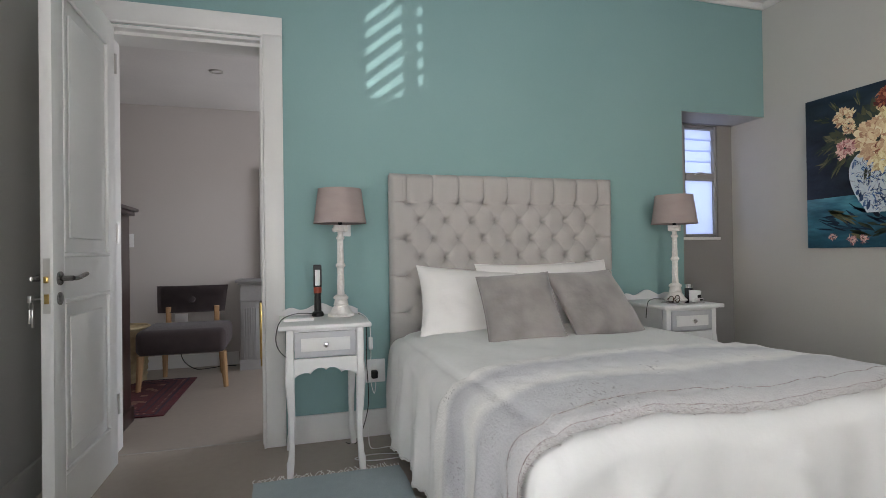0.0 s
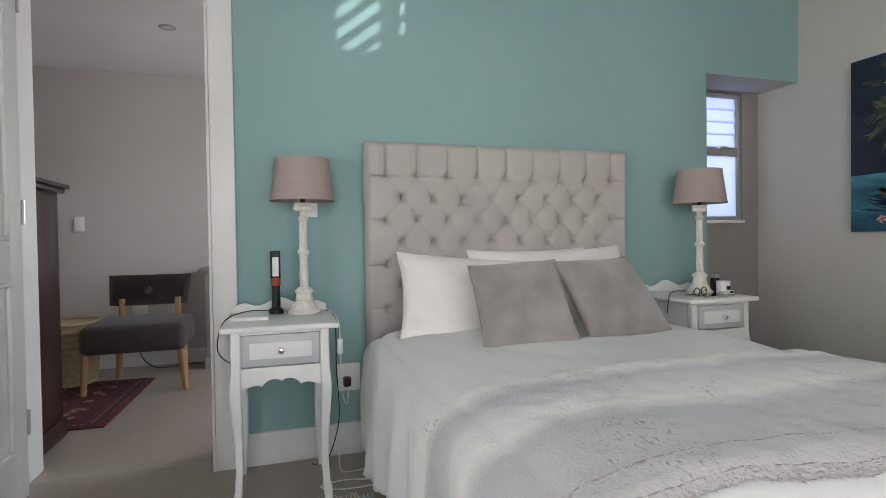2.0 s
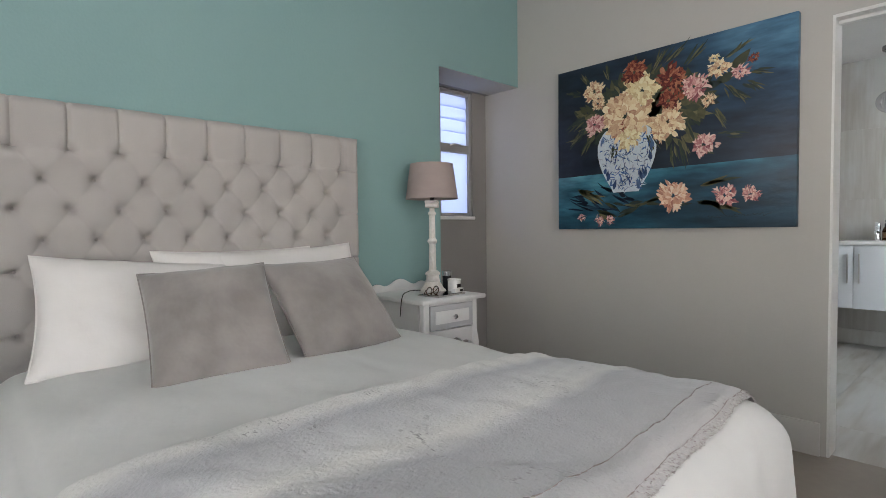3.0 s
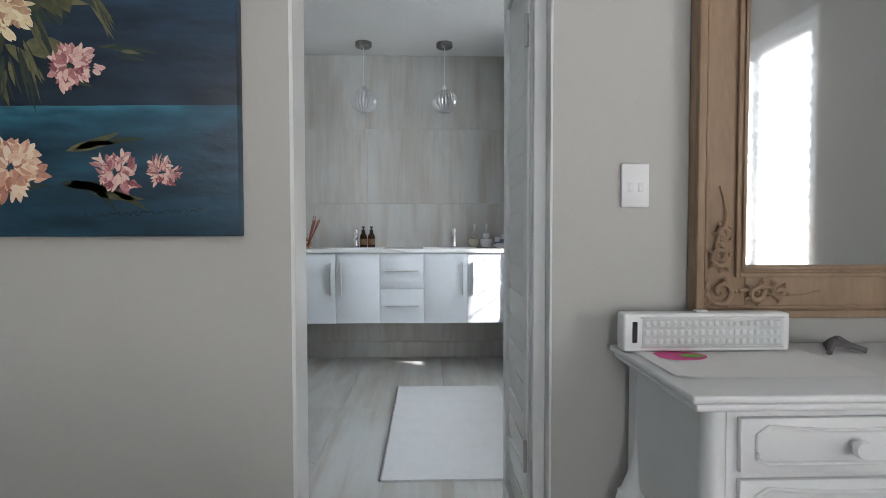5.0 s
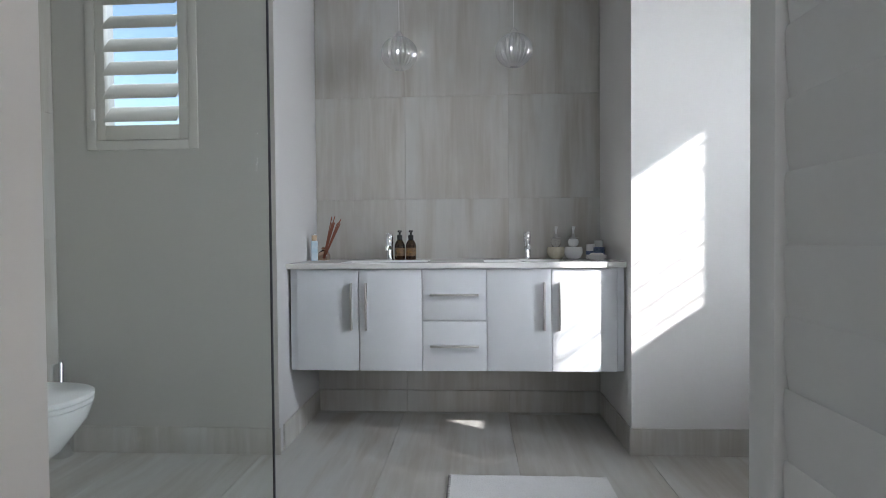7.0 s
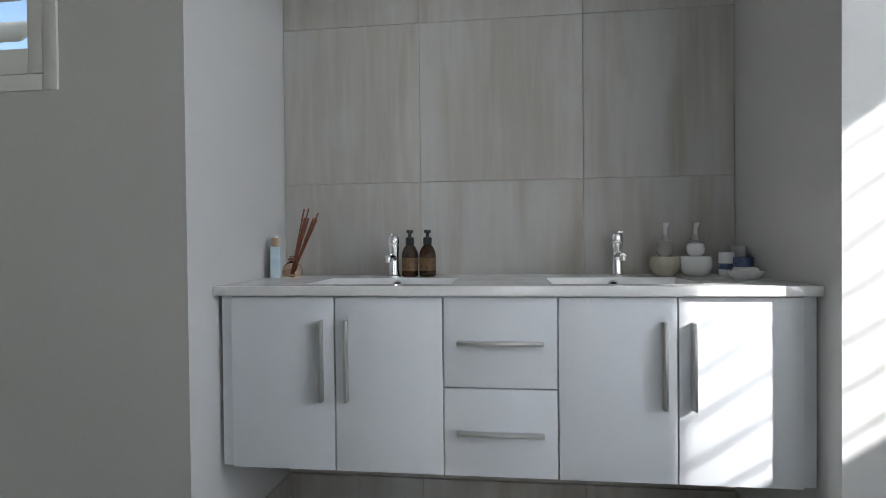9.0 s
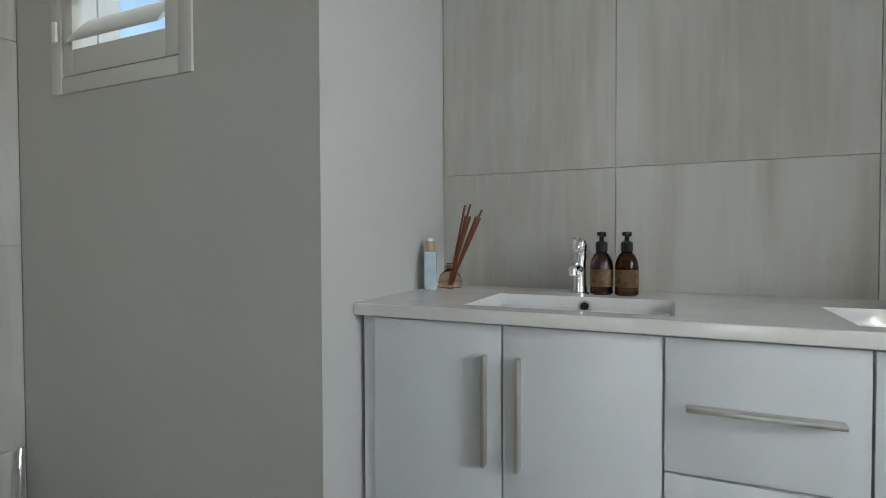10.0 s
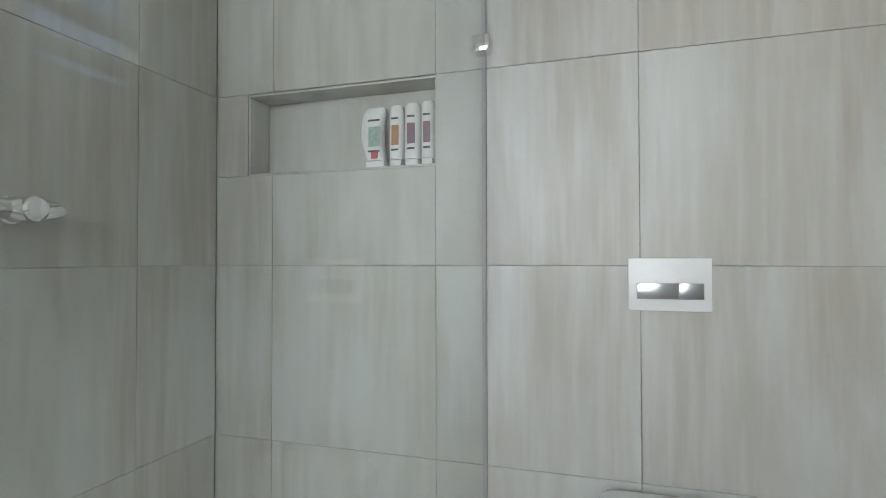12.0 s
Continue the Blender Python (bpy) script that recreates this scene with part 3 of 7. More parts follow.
def louvre_panel(ob, length, height, base, depth, st, pitch, tilt, blade, axis_at, gap=None, mat=BLIND, n_rail=0.09):
    """Stiles, rails and tilted slats in the x-z plane of ob."""
    part("stile", B(0, st, -depth / 2, depth / 2, base, height, bev=0.002), mat, ob)
    part("stile", B(length - st, length, -depth / 2, depth / 2, base, height, bev=0.002), mat, ob)
    part("rail", B(st, length - st, -depth / 2, depth / 2, base, base + n_rail, bev=0.002), mat, ob)
    part("rail", B(st, length - st, -depth / 2, depth / 2, height - n_rail, height, bev=0.002), mat, ob)
    z0, z1 = base + n_rail, height - n_rail
    n = max(1, round((z1 - z0) / pitch))
    sh = None
    for i in range(n):
        zc = z0 + (i + 0.5) * (z1 - z0) / n
        if sh is None:
            bm = bmesh.new()
            pts = []
            for k in range(12):
                a = 2 * math.pi * k / 12
                pts.append((blade / 2 * math.cos(a), 0.0046 * math.sin(a)))
            prism(bm, pts, "x", st + 0.001, length - st - 0.001)
            sh = mesh_of("slat", bm, mat)
        s = new("slat", sh)
        s.parent = ob
        s.matrix_local = pose(0, 0, zc, tilt, 0, 0)
    return n


leaf = thing("door_2", "white louvred door leaf folded open against the bathroom jamb", "door", at=(3.385, 0.779, 0), turn=0, kind="structure")
louvre_panel(leaf, 0.462, 1.918, 0.012, 0.034, 0.060, 0.0885, 86, 0.0965, 0, n_rail=0.10)
part("edge_trim", B(-0.030, -0.004, -0.020, 0.012, 0.012, 1.918, bev=0.002), GLOSSW, leaf)
part("hinge", L(((0.006, 0), (0.006, 0.09)), -0.006, 0.022, 0.35, seg=10), STEEL, leaf)
part("hinge", L(((0.006, 0), (0.006, 0.09)), -0.006, 0.022, 1.55, seg=10), STEEL, leaf)


def shutter(name, x0, x1, z0, z1, m, tilt, panels, pitch, label, fr=0.05, st=0.045, blade=0.089, mat=BLIND, proud=0.03, spans=None):
    """Framed window shutters in a local x-z plane."""
    w = thing(name, label, "shutter", kind="structure")
    w.matrix_world = m
    for a in ((x0, x0 + fr, z0, z1), (x1 - fr, x1, z0, z1), (x0 + fr, x1 - fr, z0, z0 + fr), (x0 + fr, x1 - fr, z1 - fr, z1)):
        part("frame", B(a[0], a[1], -0.03, proud, a[2], a[3], bev=0.003), mat, w)
    pw = (x1 - x0 - 2 * fr) / panels
    spans = spans or [(x0 + fr + i * pw + 0.002, x0 + fr + (i + 1) * pw - 0.002) for i in range(panels)]
    for a, b in zip(spans, spans[1:]):
        if b[0] - a[1] > 0.01:
            part("mullion", B(a[1] + 0.001, b[0] - 0.001, -0.03, proud, z0 + fr, z1 - fr, bev=0.003), mat, w)
    for a, b in spans:
        p = new("panel")
        p.parent = w
        p.matrix_local = pose(a, 0, 0)
        louvre_panel(p, b - a, z1 - fr - 0.003, z0 + fr + 0.003, 0.03, st, pitch, tilt, blade, 0, mat=mat, n_rail=0.07)
    return w


shutter("window_1", SX0, SX1, SZ0, SZ1, pose(0, YS - 0.04, 0), 16, 5, 0.086, "white louvred shutters over the wide bedroom window", blade=0.108)
shutter("window_2", BX0, BX1, BZ0, BZ1, pose(0, YS - 0.04, 0), -30.5, 1, 0.125, "white louvred shutter over the bathroom window", st=0.056, blade=0.108, fr=0.05)
# shutter of the added window that brightens the bathroom
shutter("added_window_bath", CX0W, CX1W, CZ0, BZ1, pose(0, YS - 0.04, 0), 5, 1, 0.078, "white louvred shutter over an added, unseen second bathroom window", fr=0.05, st=0.05, blade=0.108)
# unseen window; its panel spans shape the added spot's slatted patch
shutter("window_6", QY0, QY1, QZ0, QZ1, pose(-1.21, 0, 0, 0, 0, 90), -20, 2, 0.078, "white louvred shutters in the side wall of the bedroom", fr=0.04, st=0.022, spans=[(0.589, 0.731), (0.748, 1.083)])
w3 = shutter("window_3", EY0 + 0.001, EY1 - 0.001, EZ0 + 0.001, EZ1 - 0.001, pose(XE + 0.012, 0, 0, 0, 0, 90), -52, 1, 0.115, "white louvred shutter high in the wall beside the toilet", st=0.045, fr=0.045, blade=0.112, mat=CREAM, proud=0.018)
for z in (1.60, 2.18):
    part("hinge", B(EY1 - 0.052, EY1 - 0.036, 0.028, 0.036, z, z + 0.055, bev=0.002), WPLAST, w3)
gp = part("pane", B(EY0, EY1, -0.12, -0.114, EZ0, EZ1), CLEAR, w3)
gp.visible_shadow = False

# window in the nook: steel frame, louvred glass above, frosted pane below
w4 = thing("window_4", "narrow grey framed window with frosted panes in the nook", "window", kind="structure")
for a in ((WX0 + 0.002, WX0 + 0.045, WZ0 + 0.002, WZ1 - 0.002), (WX1 - 0.026, WX1 - 0.002, WZ0 + 0.002, WZ1 - 0.002), (WX0 + 0.045, WX1 - 0.026, WZ0 + 0.002, WZ0 + 0.026), (WX0 + 0.045, WX1 - 0.026, WZ1 - 0.028, WZ1 - 0.002), (WX0 + 0.045, WX1 - 0.026, 1.555, 1.612)):
    part("window_frame", B(a[0], a[1], NB + 0.01, NB + 0.055, a[2], a[3], bev=0.004), GREYW, w4)
part("pane", B(WX0 + 0.045, WX1 - 0.026, NB + 0.03, NB + 0.036, WZ0 + 0.026, 1.555), FROST, w4)
for i in range(4):
    bm = B(WX0 + 0.045, WX1 - 0.026, -0.003, 0.003, -0.046, 0.046)
    g = part("glass_louvre", bm, FROST, w4)
    g.matrix_local = pose(0, NB + 0.04, 1.660 + i * 0.084, -5, 0, 0)
part("latch", T(spline([(2.93, NB + 0.012, 1.60), (2.96, NB - 0.006, 1.61), (3.02, NB - 0.006, 1.605)], 4), 0.006), STEEL, w4)
part("window_sill", B(WX0 - 0.01, WX1 + 0.01, NB - 0.012, NB - 0.001, WZ0 - 0.02, WZ0 + 0.002, bev=0.003), GLOSSW, w4)


# ---- bed ----
bed = thing("bed", "upholstered double bed standing against the teal wall", "bed")
HX0, HX1, HZ = 0.502, 1.934, 1.482


def tuft(u, v):
    """Deep-buttoned face of the headboard."""
    x, z = HX0 + u * (HX1 - HX0), 0.02 + v * (HZ - 0.02)
    dx, dz = (HX1 - HX0 - 0.20) / 8, 0.105
    ztop = HZ - 0.158
    gx, gz = (x - HX0 - 0.10) / dx, (ztop - z) / dz
    h = 0.0
    if gz < 0.0:
        k = abs(gx - round(gx)) * dx
        inside = -0.2 < gx < 8.2
        h = -0.012 * math.exp(-(k / 0.006) ** 2) * (1 if inside else 0) - 0.006 * math.exp(-(k / 0.03) ** 2) * (1 if inside else 0)
        r = math.hypot(k, gz * dz)
        h -= 0.022 * math.exp(-(r / 0.018) ** 2) * (1 if inside else 0)
    else:
        best = 9.0
        for row in (math.floor(gz), math.floor(gz) + 1):
            off = 0.5 * (row % 2)
            c = round(gx - off)
            lo, hi = (0, 8) if row % 2 == 0 else (0, 7)
            c = min(max(c, lo), hi)
            best = min(best, math.hypot((gx - off - c) * dx, (gz - row) * dz))
        h = -0.016 * math.exp(-(best / 0.026) ** 2) - 0.030 * math.exp(-(best / 0.011) ** 2) - 0.009 * math.exp(-(best / 0.05) ** 2)
        if 0 <= gx <= 8:
            a, b = (gx + gz * 0.5) * math.pi, (gx - gz * 0.5) * math.pi
            h -= 0.0075 * (math.exp(-abs(math.sin(a)) / 0.06) + math.exp(-abs(math.sin(b)) / 0.06)) * (0.35 + 0.65 * math.exp(-best / 0.045))
        elif abs(gz / 2 - round(gz / 2)) * 2 * dz < 0.03:
            h -= 0.009 * math.exp(-(abs(gz / 2 - round(gz / 2)) * 2 * dz / 0.005) ** 2)
    e = min(x - HX0, HX1 - x, HZ - z)
    h -= 0.028 * (1 - min(1, e / 0.03)) ** 2
    return (x, 3.068 - h, z)


bm = grid(tuft, 300, 260)
bmesh.ops.reverse_faces(bm, faces=bm.faces)
part("headboard", bm, LINEN, bed, "deep-buttoned grey beige linen headboard", smooth=60)
part("headboard_back", B(HX0 + 0.004, HX1 - 0.004, 3.146, YT - 0.002, 0.02, HZ - 0.004), LINEN, bed)
part("headboard_side", B(HX0 + 0.002, HX0 + 0.022, 3.096, 3.1455, 0.02, HZ - 0.003, bev=0.006), LINEN, bed)
part("headboard_side", B(HX1 - 0.022, HX1 - 0.002, 3.096, 3.1455, 0.02, HZ - 0.003, bev=0.006), LINEN, bed)
part("headboard_top", B(HX0 + 0.0225, HX1 - 0.0225, 3.096, 3.1455, HZ - 0.023, HZ - 0.003, bev=0.006), LINEN, bed)
button = mesh_of("button", L(((0.001, -0.003), (0.005, -0.0025), (0.0065, 0.0), (0.005, 0.002), (0.001, 0.003)), seg=10), LINEN)
for row in range(7):
    for c in range(9 if row % 2 == 0 else 8):
        b = new("button", button)
        b.parent = bed
        b.matrix_local = pose(HX0 + 0.10 + (c + 0.5 * (row % 2)) * (HX1 - HX0 - 0.20) / 8, 3.120, HZ - 0.158 - row * 0.105, 90, 0, 0)
BX, BXR, BYF, BYH, BZT = 0.50, 1.985, 1.27, 3.03, 0.535
part("base", B(BX + 0.03, BXR - 0.03, BYF + 0.06, BYH, 0.06, 0.32, bev=0.02), GREYW, bed)
part("mattress", B(BX + 0.01, BXR - 0.01, BYF + 0.02, BYH + 0.02, 0.32, BZT, bev=0.04, seg=3), DUVET, bed)
for x, y in ((BX + 0.1, BYF + 0.15), (BXR - 0.1, BYF + 0.15), (BX + 0.1, BYH - 0.1), (BXR - 0.1, BYH - 0.1)):
    part("leg", L(((0.02, 0), (0.03, 0.06)), x, y, 0, seg=12), DARKW, bed)


def drape(px, py, lift, r, wav, seed, hem=0.5):
    """Where a point of a flat sheet comes to lie when it is laid over the bed."""
    x0, x1, y0, y1 = BX + 0.06, BXR - 0.06, BYF + 0.06, BYH
    qx, qy = min(max(px, x0), x1), min(max(py, y0), y1)
    ox, oy = px - qx, py - qy
    d = math.hypot(ox, oy)
    puff = 0.055 * (1 - abs((qx - x0) / (x1 - x0) * 2 - 1) ** 4) ** 0.5
    n1 = noise.noise((px * 2.2 + seed, py * 2.2, seed))
    n2 = noise.noise((px * 6.5, py * 5.0 + seed, 3.1))
    n3 = noise.noise((px * 15, py * 9, seed))
    z = BZT + lift + puff + wav * (0.016 * n1 + 0.008 * n2 + 0.0025 * n3)
    if d < 1e-6:
        return Vector((px, py, z))
    nx, ny = ox / d, oy / d
    if d < r * math.pi / 2:
        a = d / r
        out, down = r * math.sin(a), r * (1 - math.cos(a))
    else:
        out, down = r, r + d - r * math.pi / 2
    run = py * 1.0 if abs(nx) > abs(ny) else px
    fold = (0.016 if abs(nx) > abs(ny) else 0.007) * wav * min(1, down / 0.25) * (math.sin(run * 17 + 2.1 * n1) + 0.6 * math.sin(run * 41 + seed))
    out += fold + 0.10 * max(0, down - 0.05) * 0.5
    return Vector((qx + nx * out, qy + ny * out, max(z - down, 0.012 + 0.03 * (n2 + 0.6) * 0.4)))


def duvet_at(u, v):
    px, py = 0.02 + u * 2.42, 0.90 + v * 2.11
    return drape(px, py, 0.035, 0.085, 1.0, 1.7)


bm = grid(duvet_at, 150, 130)
duvet = thing("duvet", "white cotton duvet spread over the bed", "duvet")
part("cover", bm, DUVET, duvet, smooth=70)
for edge in ([(0.0, k / 160) for k in range(161)], [(1.0, k / 160) for k in range(161)], [(k / 160, 0.0) for k in range(161)]):
    part("hem", T([duvet_at(u, v) + Vector((0, 0, 0.004 * math.sin(k * 1.9))) for k, (u, v) in enumerate(edge)], [0.0045 + 0.002 * (k % 3 == 0) for k in range(161)], 6), DUVET, duvet)


FUR = bpy.data.materials.new("faux_fur")
FUR.use_nodes = True
fn, fl = FUR.node_tree.nodes, FUR.node_tree.links
fb = fn["Principled BSDF"]
fuv, fsep, fnz, fsm, fad = fn.new("ShaderNodeTexCoord"), fn.new("ShaderNodeSeparateXYZ"), fn.new("ShaderNodeTexNoise"), fn.new("ShaderNodeTexNoise"), fn.new("ShaderNodeMath")
fmp = fn.new("ShaderNodeMapping")
fmp.inputs["Scale"].default_value = (1, 2.6, 1)
framp = fn.new("ShaderNodeValToRGB")
fnz.inputs["Scale"].default_value, fnz.inputs["Detail"].default_value = 2.4, 5
fsm.inputs["Scale"].default_value, fsm.inputs["Detail"].default_value = 120, 4
fad.operation = "MULTIPLY_ADD"
fad.inputs[1].default_value = 0.22
fl.new(fuv.outputs["Object"], fmp.inputs[0])
fl.new(fmp.outputs[0], fnz.inputs["Vector"])
fl.new(fuv.outputs["Object"], fsm.inputs["Vector"])
fat = fn.new("ShaderNodeUVMap")
fl.new(fat.outputs[0], fsep.inputs[0])
fl.new(fnz.outputs["Fac"], fad.inputs[0])
fl.new(fsep.outputs["Y"], fad.inputs[2])
fl.new(fad.outputs[0], framp.inputs[0])
e = framp.color_ramp.elements
for i, (p, c) in enumerate(((0.10, (0.56, 0.545, 0.54)), (0.20, (0.52, 0.515, 0.52)), (0.34, (0.47, 0.475, 0.49)), (0.52, (0.45, 0.455, 0.475)), (0.62, (0.74, 0.73, 0.70)), (0.74, (0.66, 0.66, 0.66)), (0.88, (0.45, 0.455, 0.48)), (1.0, (0.77, 0.76, 0.735)))):
    if i > 1:
        e.new(p)
    e[i].position, e[i].color = p, (*c, 1)
# dark hairs show in patches of the grey bands
fpt, fhr, fth, fpm, fmul, fmix = fn.new("ShaderNodeTexNoise"), fn.new("ShaderNodeTexNoise"), fn.new("ShaderNodeMapRange"), fn.new("ShaderNodeMapRange"), fn.new("ShaderNodeMath"), fn.new("ShaderNodeMix")
fpt.inputs["Scale"].default_value, fpt.inputs["Detail"].default_value = 4.5, 3
fhr.inputs["Scale"].default_value, fhr.inputs["Detail"].default_value = 150, 2
fth.inputs[1].default_value, fth.inputs[2].default_value = 0.57, 0.72
fpm.inputs[1].default_value, fpm.inputs[2].default_value = 0.53, 0.66
fhm = fn.new("ShaderNodeMapping")
fhm.inputs["Scale"].default_value = (1, 0.4, 0.6)
fl.new(fuv.outputs["Object"], fpt.inputs["Vector"])
fl.new(fuv.outputs["Object"], fhm.inputs[0])
fl.new(fhm.outputs[0], fhr.inputs["Vector"])
fl.new(fhr.outputs["Fac"], fth.inputs[0])
fl.new(fpt.outputs["Fac"], fpm.inputs[0])
fmul.operation = "MULTIPLY"
fl.new(fth.outputs[0], fmul.inputs[0])
fl.new(fpm.outputs[0], fmul.inputs[1])
fmix.data_type = "RGBA"
fmix.inputs[7].default_value = (0.20, 0.19, 0.195, 1)
fl.new(fmul.outputs[0], fmix.inputs[0])
fl.new(framp.outputs[0], fmix.inputs[6])
fl.new(fmix.outputs[2], fb.inputs["Base Color"])
fb.inputs["Roughness"].default_value, fb.inputs["Sheen Weight"].default_value = 0.95, 0.4
fbp = fn.new("ShaderNodeBump")
fbp.inputs["Strength"].default_value, fbp.inputs["Distance"].default_value = 0.7, 0.004
fl.new(fsm.outputs["Fac"], fbp.inputs["Height"])
fl.new(fbp.outputs[0], fb.inputs["Normal"])


def throw_at(u, v, under=0.0):
    px = 0.03 + u * 2.36
    py = 1.275 + v * 0.68 + 0.05 * (u - 0.3) + 0.025 * math.sin(u * 9) + 0.02 * noise.noise((u * 6, v * 3, 2))
    p = drape(px, py, 0.060 - under, 0.10, 1.0, 1.7)
    e = min(v, 1 - v, u * 3, (1 - u) * 3)
    return p + Vector((0, 0, -0.016 * (1 - min(1, e / 0.05)) ** 2 + 0.006 * noise.noise((u * 40, v * 14, 5))))


bm = grid(throw_at, 200, 64)
lay = bm.loops.layers.uv.new("UVMap")
bm.verts.index_update()
for f in bm.faces:
    for lp in f.loops:
        i = lp.vert.index
        lp[lay].uv = ((i // 65) / 200, (i % 65) / 64)
throw = thing("throw_blanket", "grey and white faux fur throw laid across the bed", "blanket")
part("pelt", bm, FUR, throw, smooth=70)
FURT = islands("fur_edge", [(0.26, 0.21, 0.21), (0.46, 0.41, 0.40), (0.60, 0.57, 0.56), (0.70, 0.68, 0.66), (0.72, 0.70, 0.68)], 0.95)
bm = bmesh.new()
rr = random.Random(7)
for i in range(5200):
    u = rr.random() ** 1.5
    thick = 1.0 if u < 0.45 else 0.55
    v = rr.random() ** 2 * 0.022
    p = throw_at(u, v) + Vector((0, 0, 0.001))
    q = p + Vector((rr.uniform(-0.008, 0.008), rr.uniform(-0.013, -0.003), rr.uniform(-0.003, 0.004))) * thick
    s = Vector((rr.uniform(0.0005, 0.0011), 0, 0.0004))
    bm.faces.new([bm.verts.new(w) for w in (p - s, p + s, q)])
for i in range(1400):
    u = rr.uniform(0.02, 0.36)
    p = throw_at(u, 0.112 + rr.gauss(0, 0.010)) + Vector((0, 0, 0.001))
    q = p + Vector((rr.uniform(-0.007, 0.007), rr.uniform(-0.011, 0.001), rr.uniform(0.001, 0.005)))
    s = Vector((rr.uniform(0.0005, 0.0010), 0, 0.0004))
    bm.faces.new([bm.verts.new(w) for w in (p - s, p + s, q)])
part("fringe", bm, FURT, throw, "tousled mauve brown fur along the hem", smooth=0)
STITCH = M("brown_stitching", (0.28, 0.235, 0.22), (0.42, 0.37, 0.36), 0.95, 60)
for v0, keep in ((0.115, 0.72), (0.020, 0.60)):
    bm = bmesh.new()
    pts = [throw_at(i / 400, v0 + 0.006 * noise.noise((i * 0.04, v0 * 40, 1)) + rr.uniform(-0.001, 0.001)) + Vector((0, 0, 0.0012)) for i in range(401)]
    tube(bm, pts, [rr.uniform(0.0008, 0.0016) if rr.random() < keep else 0.0002 for p in pts], 4)
    part("seam", bm, STITCH, throw, "broken brown stitching", smooth=0)


def cushion(name, w, h, t, m, material, label, category, group="", seed=0, pinch=0.07):
    """A stuffed square: pointed corners, hollowed sides, a piped seam."""
    bm = bmesh.new()
    n = 40
    def pt(u, v, s):
        a, b = 2 * u - 1, 2 * v - 1
        x = a * w / 2 * (1 - pinch * (1 - b * b) * abs(a) ** 3)
        y = b * h / 2 * (1 - pinch * (1 - a * a) * abs(b) ** 3)
        k = max(0.0, (1 - abs(a) ** 2.6) * (1 - abs(b) ** 2.6)) ** 0.55
        nz = noise.noise((x * 7 + seed, y * 7, seed)) * 0.012 + noise.noise((x * 17, y * 17 + seed, seed)) * 0.004
        return (x, y, s * t / 2 * k + k ** 0.5 * nz)
    for s in (1, -1):
        vs = [[bm.verts.new(pt(i / n, j / n, s)) for j in range(n + 1)] for i in range(n + 1)]
        for i in range(n):
            for j in range(n):
                q = (vs[i][j], vs[i + 1][j], vs[i + 1][j + 1], vs[i][j + 1])
                bm.faces.new(q if s > 0 else q[::-1])
    bmesh.ops.remove_doubles(bm, verts=bm.verts, dist=0.0005)
    c = thing(name, label, category, group)
    c.matrix_world = m
    part("cover", bm, material, c, smooth=75)
    rim = [pt(i / n, 0, 0) for i in range(n)] + [pt(1, i / n, 0) for i in range(n)] + [pt(1 - i / n, 1, 0) for i in range(n)] + [pt(0, 1 - i / n, 0) for i in range(n + 1)]
    part("seam", T([Vector(p) for p in rim[::2]], 0.0028, 6), material, c)
    return c


ZB = BZT + 0.10
cushion("pillow", 0.66, 0.42, 0.17, pose(0.94, 2.885, ZB + 0.120, 58, 0, 2) @ pose(0, 0, 0, 0, 0, -6), PILLOW, "plump white pillow propped against the headboard", "pillow", "white pillows", 3)
cushion("pillow", 0.66, 0.42, 0.17, pose(1.50, 2.925, ZB + 0.138, 62, 0, -3) @ pose(0, 0, 0, 0, 0, 3), PILLOW, "white pillow propped against the headboard", "pillow", "white pillows", 8)
cushion("pillow", 0.66, 0.42, 0.14, pose(1.32, 2.975, ZB + 0.135, 66, 0, 1), PILLOW, "white pillow half hidden behind others", "pillow", "white pillows", 12)
cushion("throw_pillow", 0.375, 0.405, 0.13, pose(1.030, 2.525, ZB + 0.125, 50, 0, -13) @ pose(0, 0, 0, 0, 0, 4), VELVET, "square grey velvet scatter cushion leaning on a pillow", "cushion", "grey velvet cushions", 5, 0.05)
cushion("throw_pillow", 0.465, 0.405, 0.13, pose(1.472, 2.565, ZB + 0.125, 52, 0, 12) @ pose(0, 0, 0, 0, 0, 1), VELVET, "square grey velvet scatter cushion leaning on a pillow", "cushion", "grey velvet cushions", 9, 0.05)


# ---- nightstands ----
def wavy(x0, x1, z0, amp, n, up=1):
    """Points of a scalloped line."""
    return [(x0 + (x1 - x0) * i / n, z0 + amp(i / n) * up) for i in range(n + 1)]


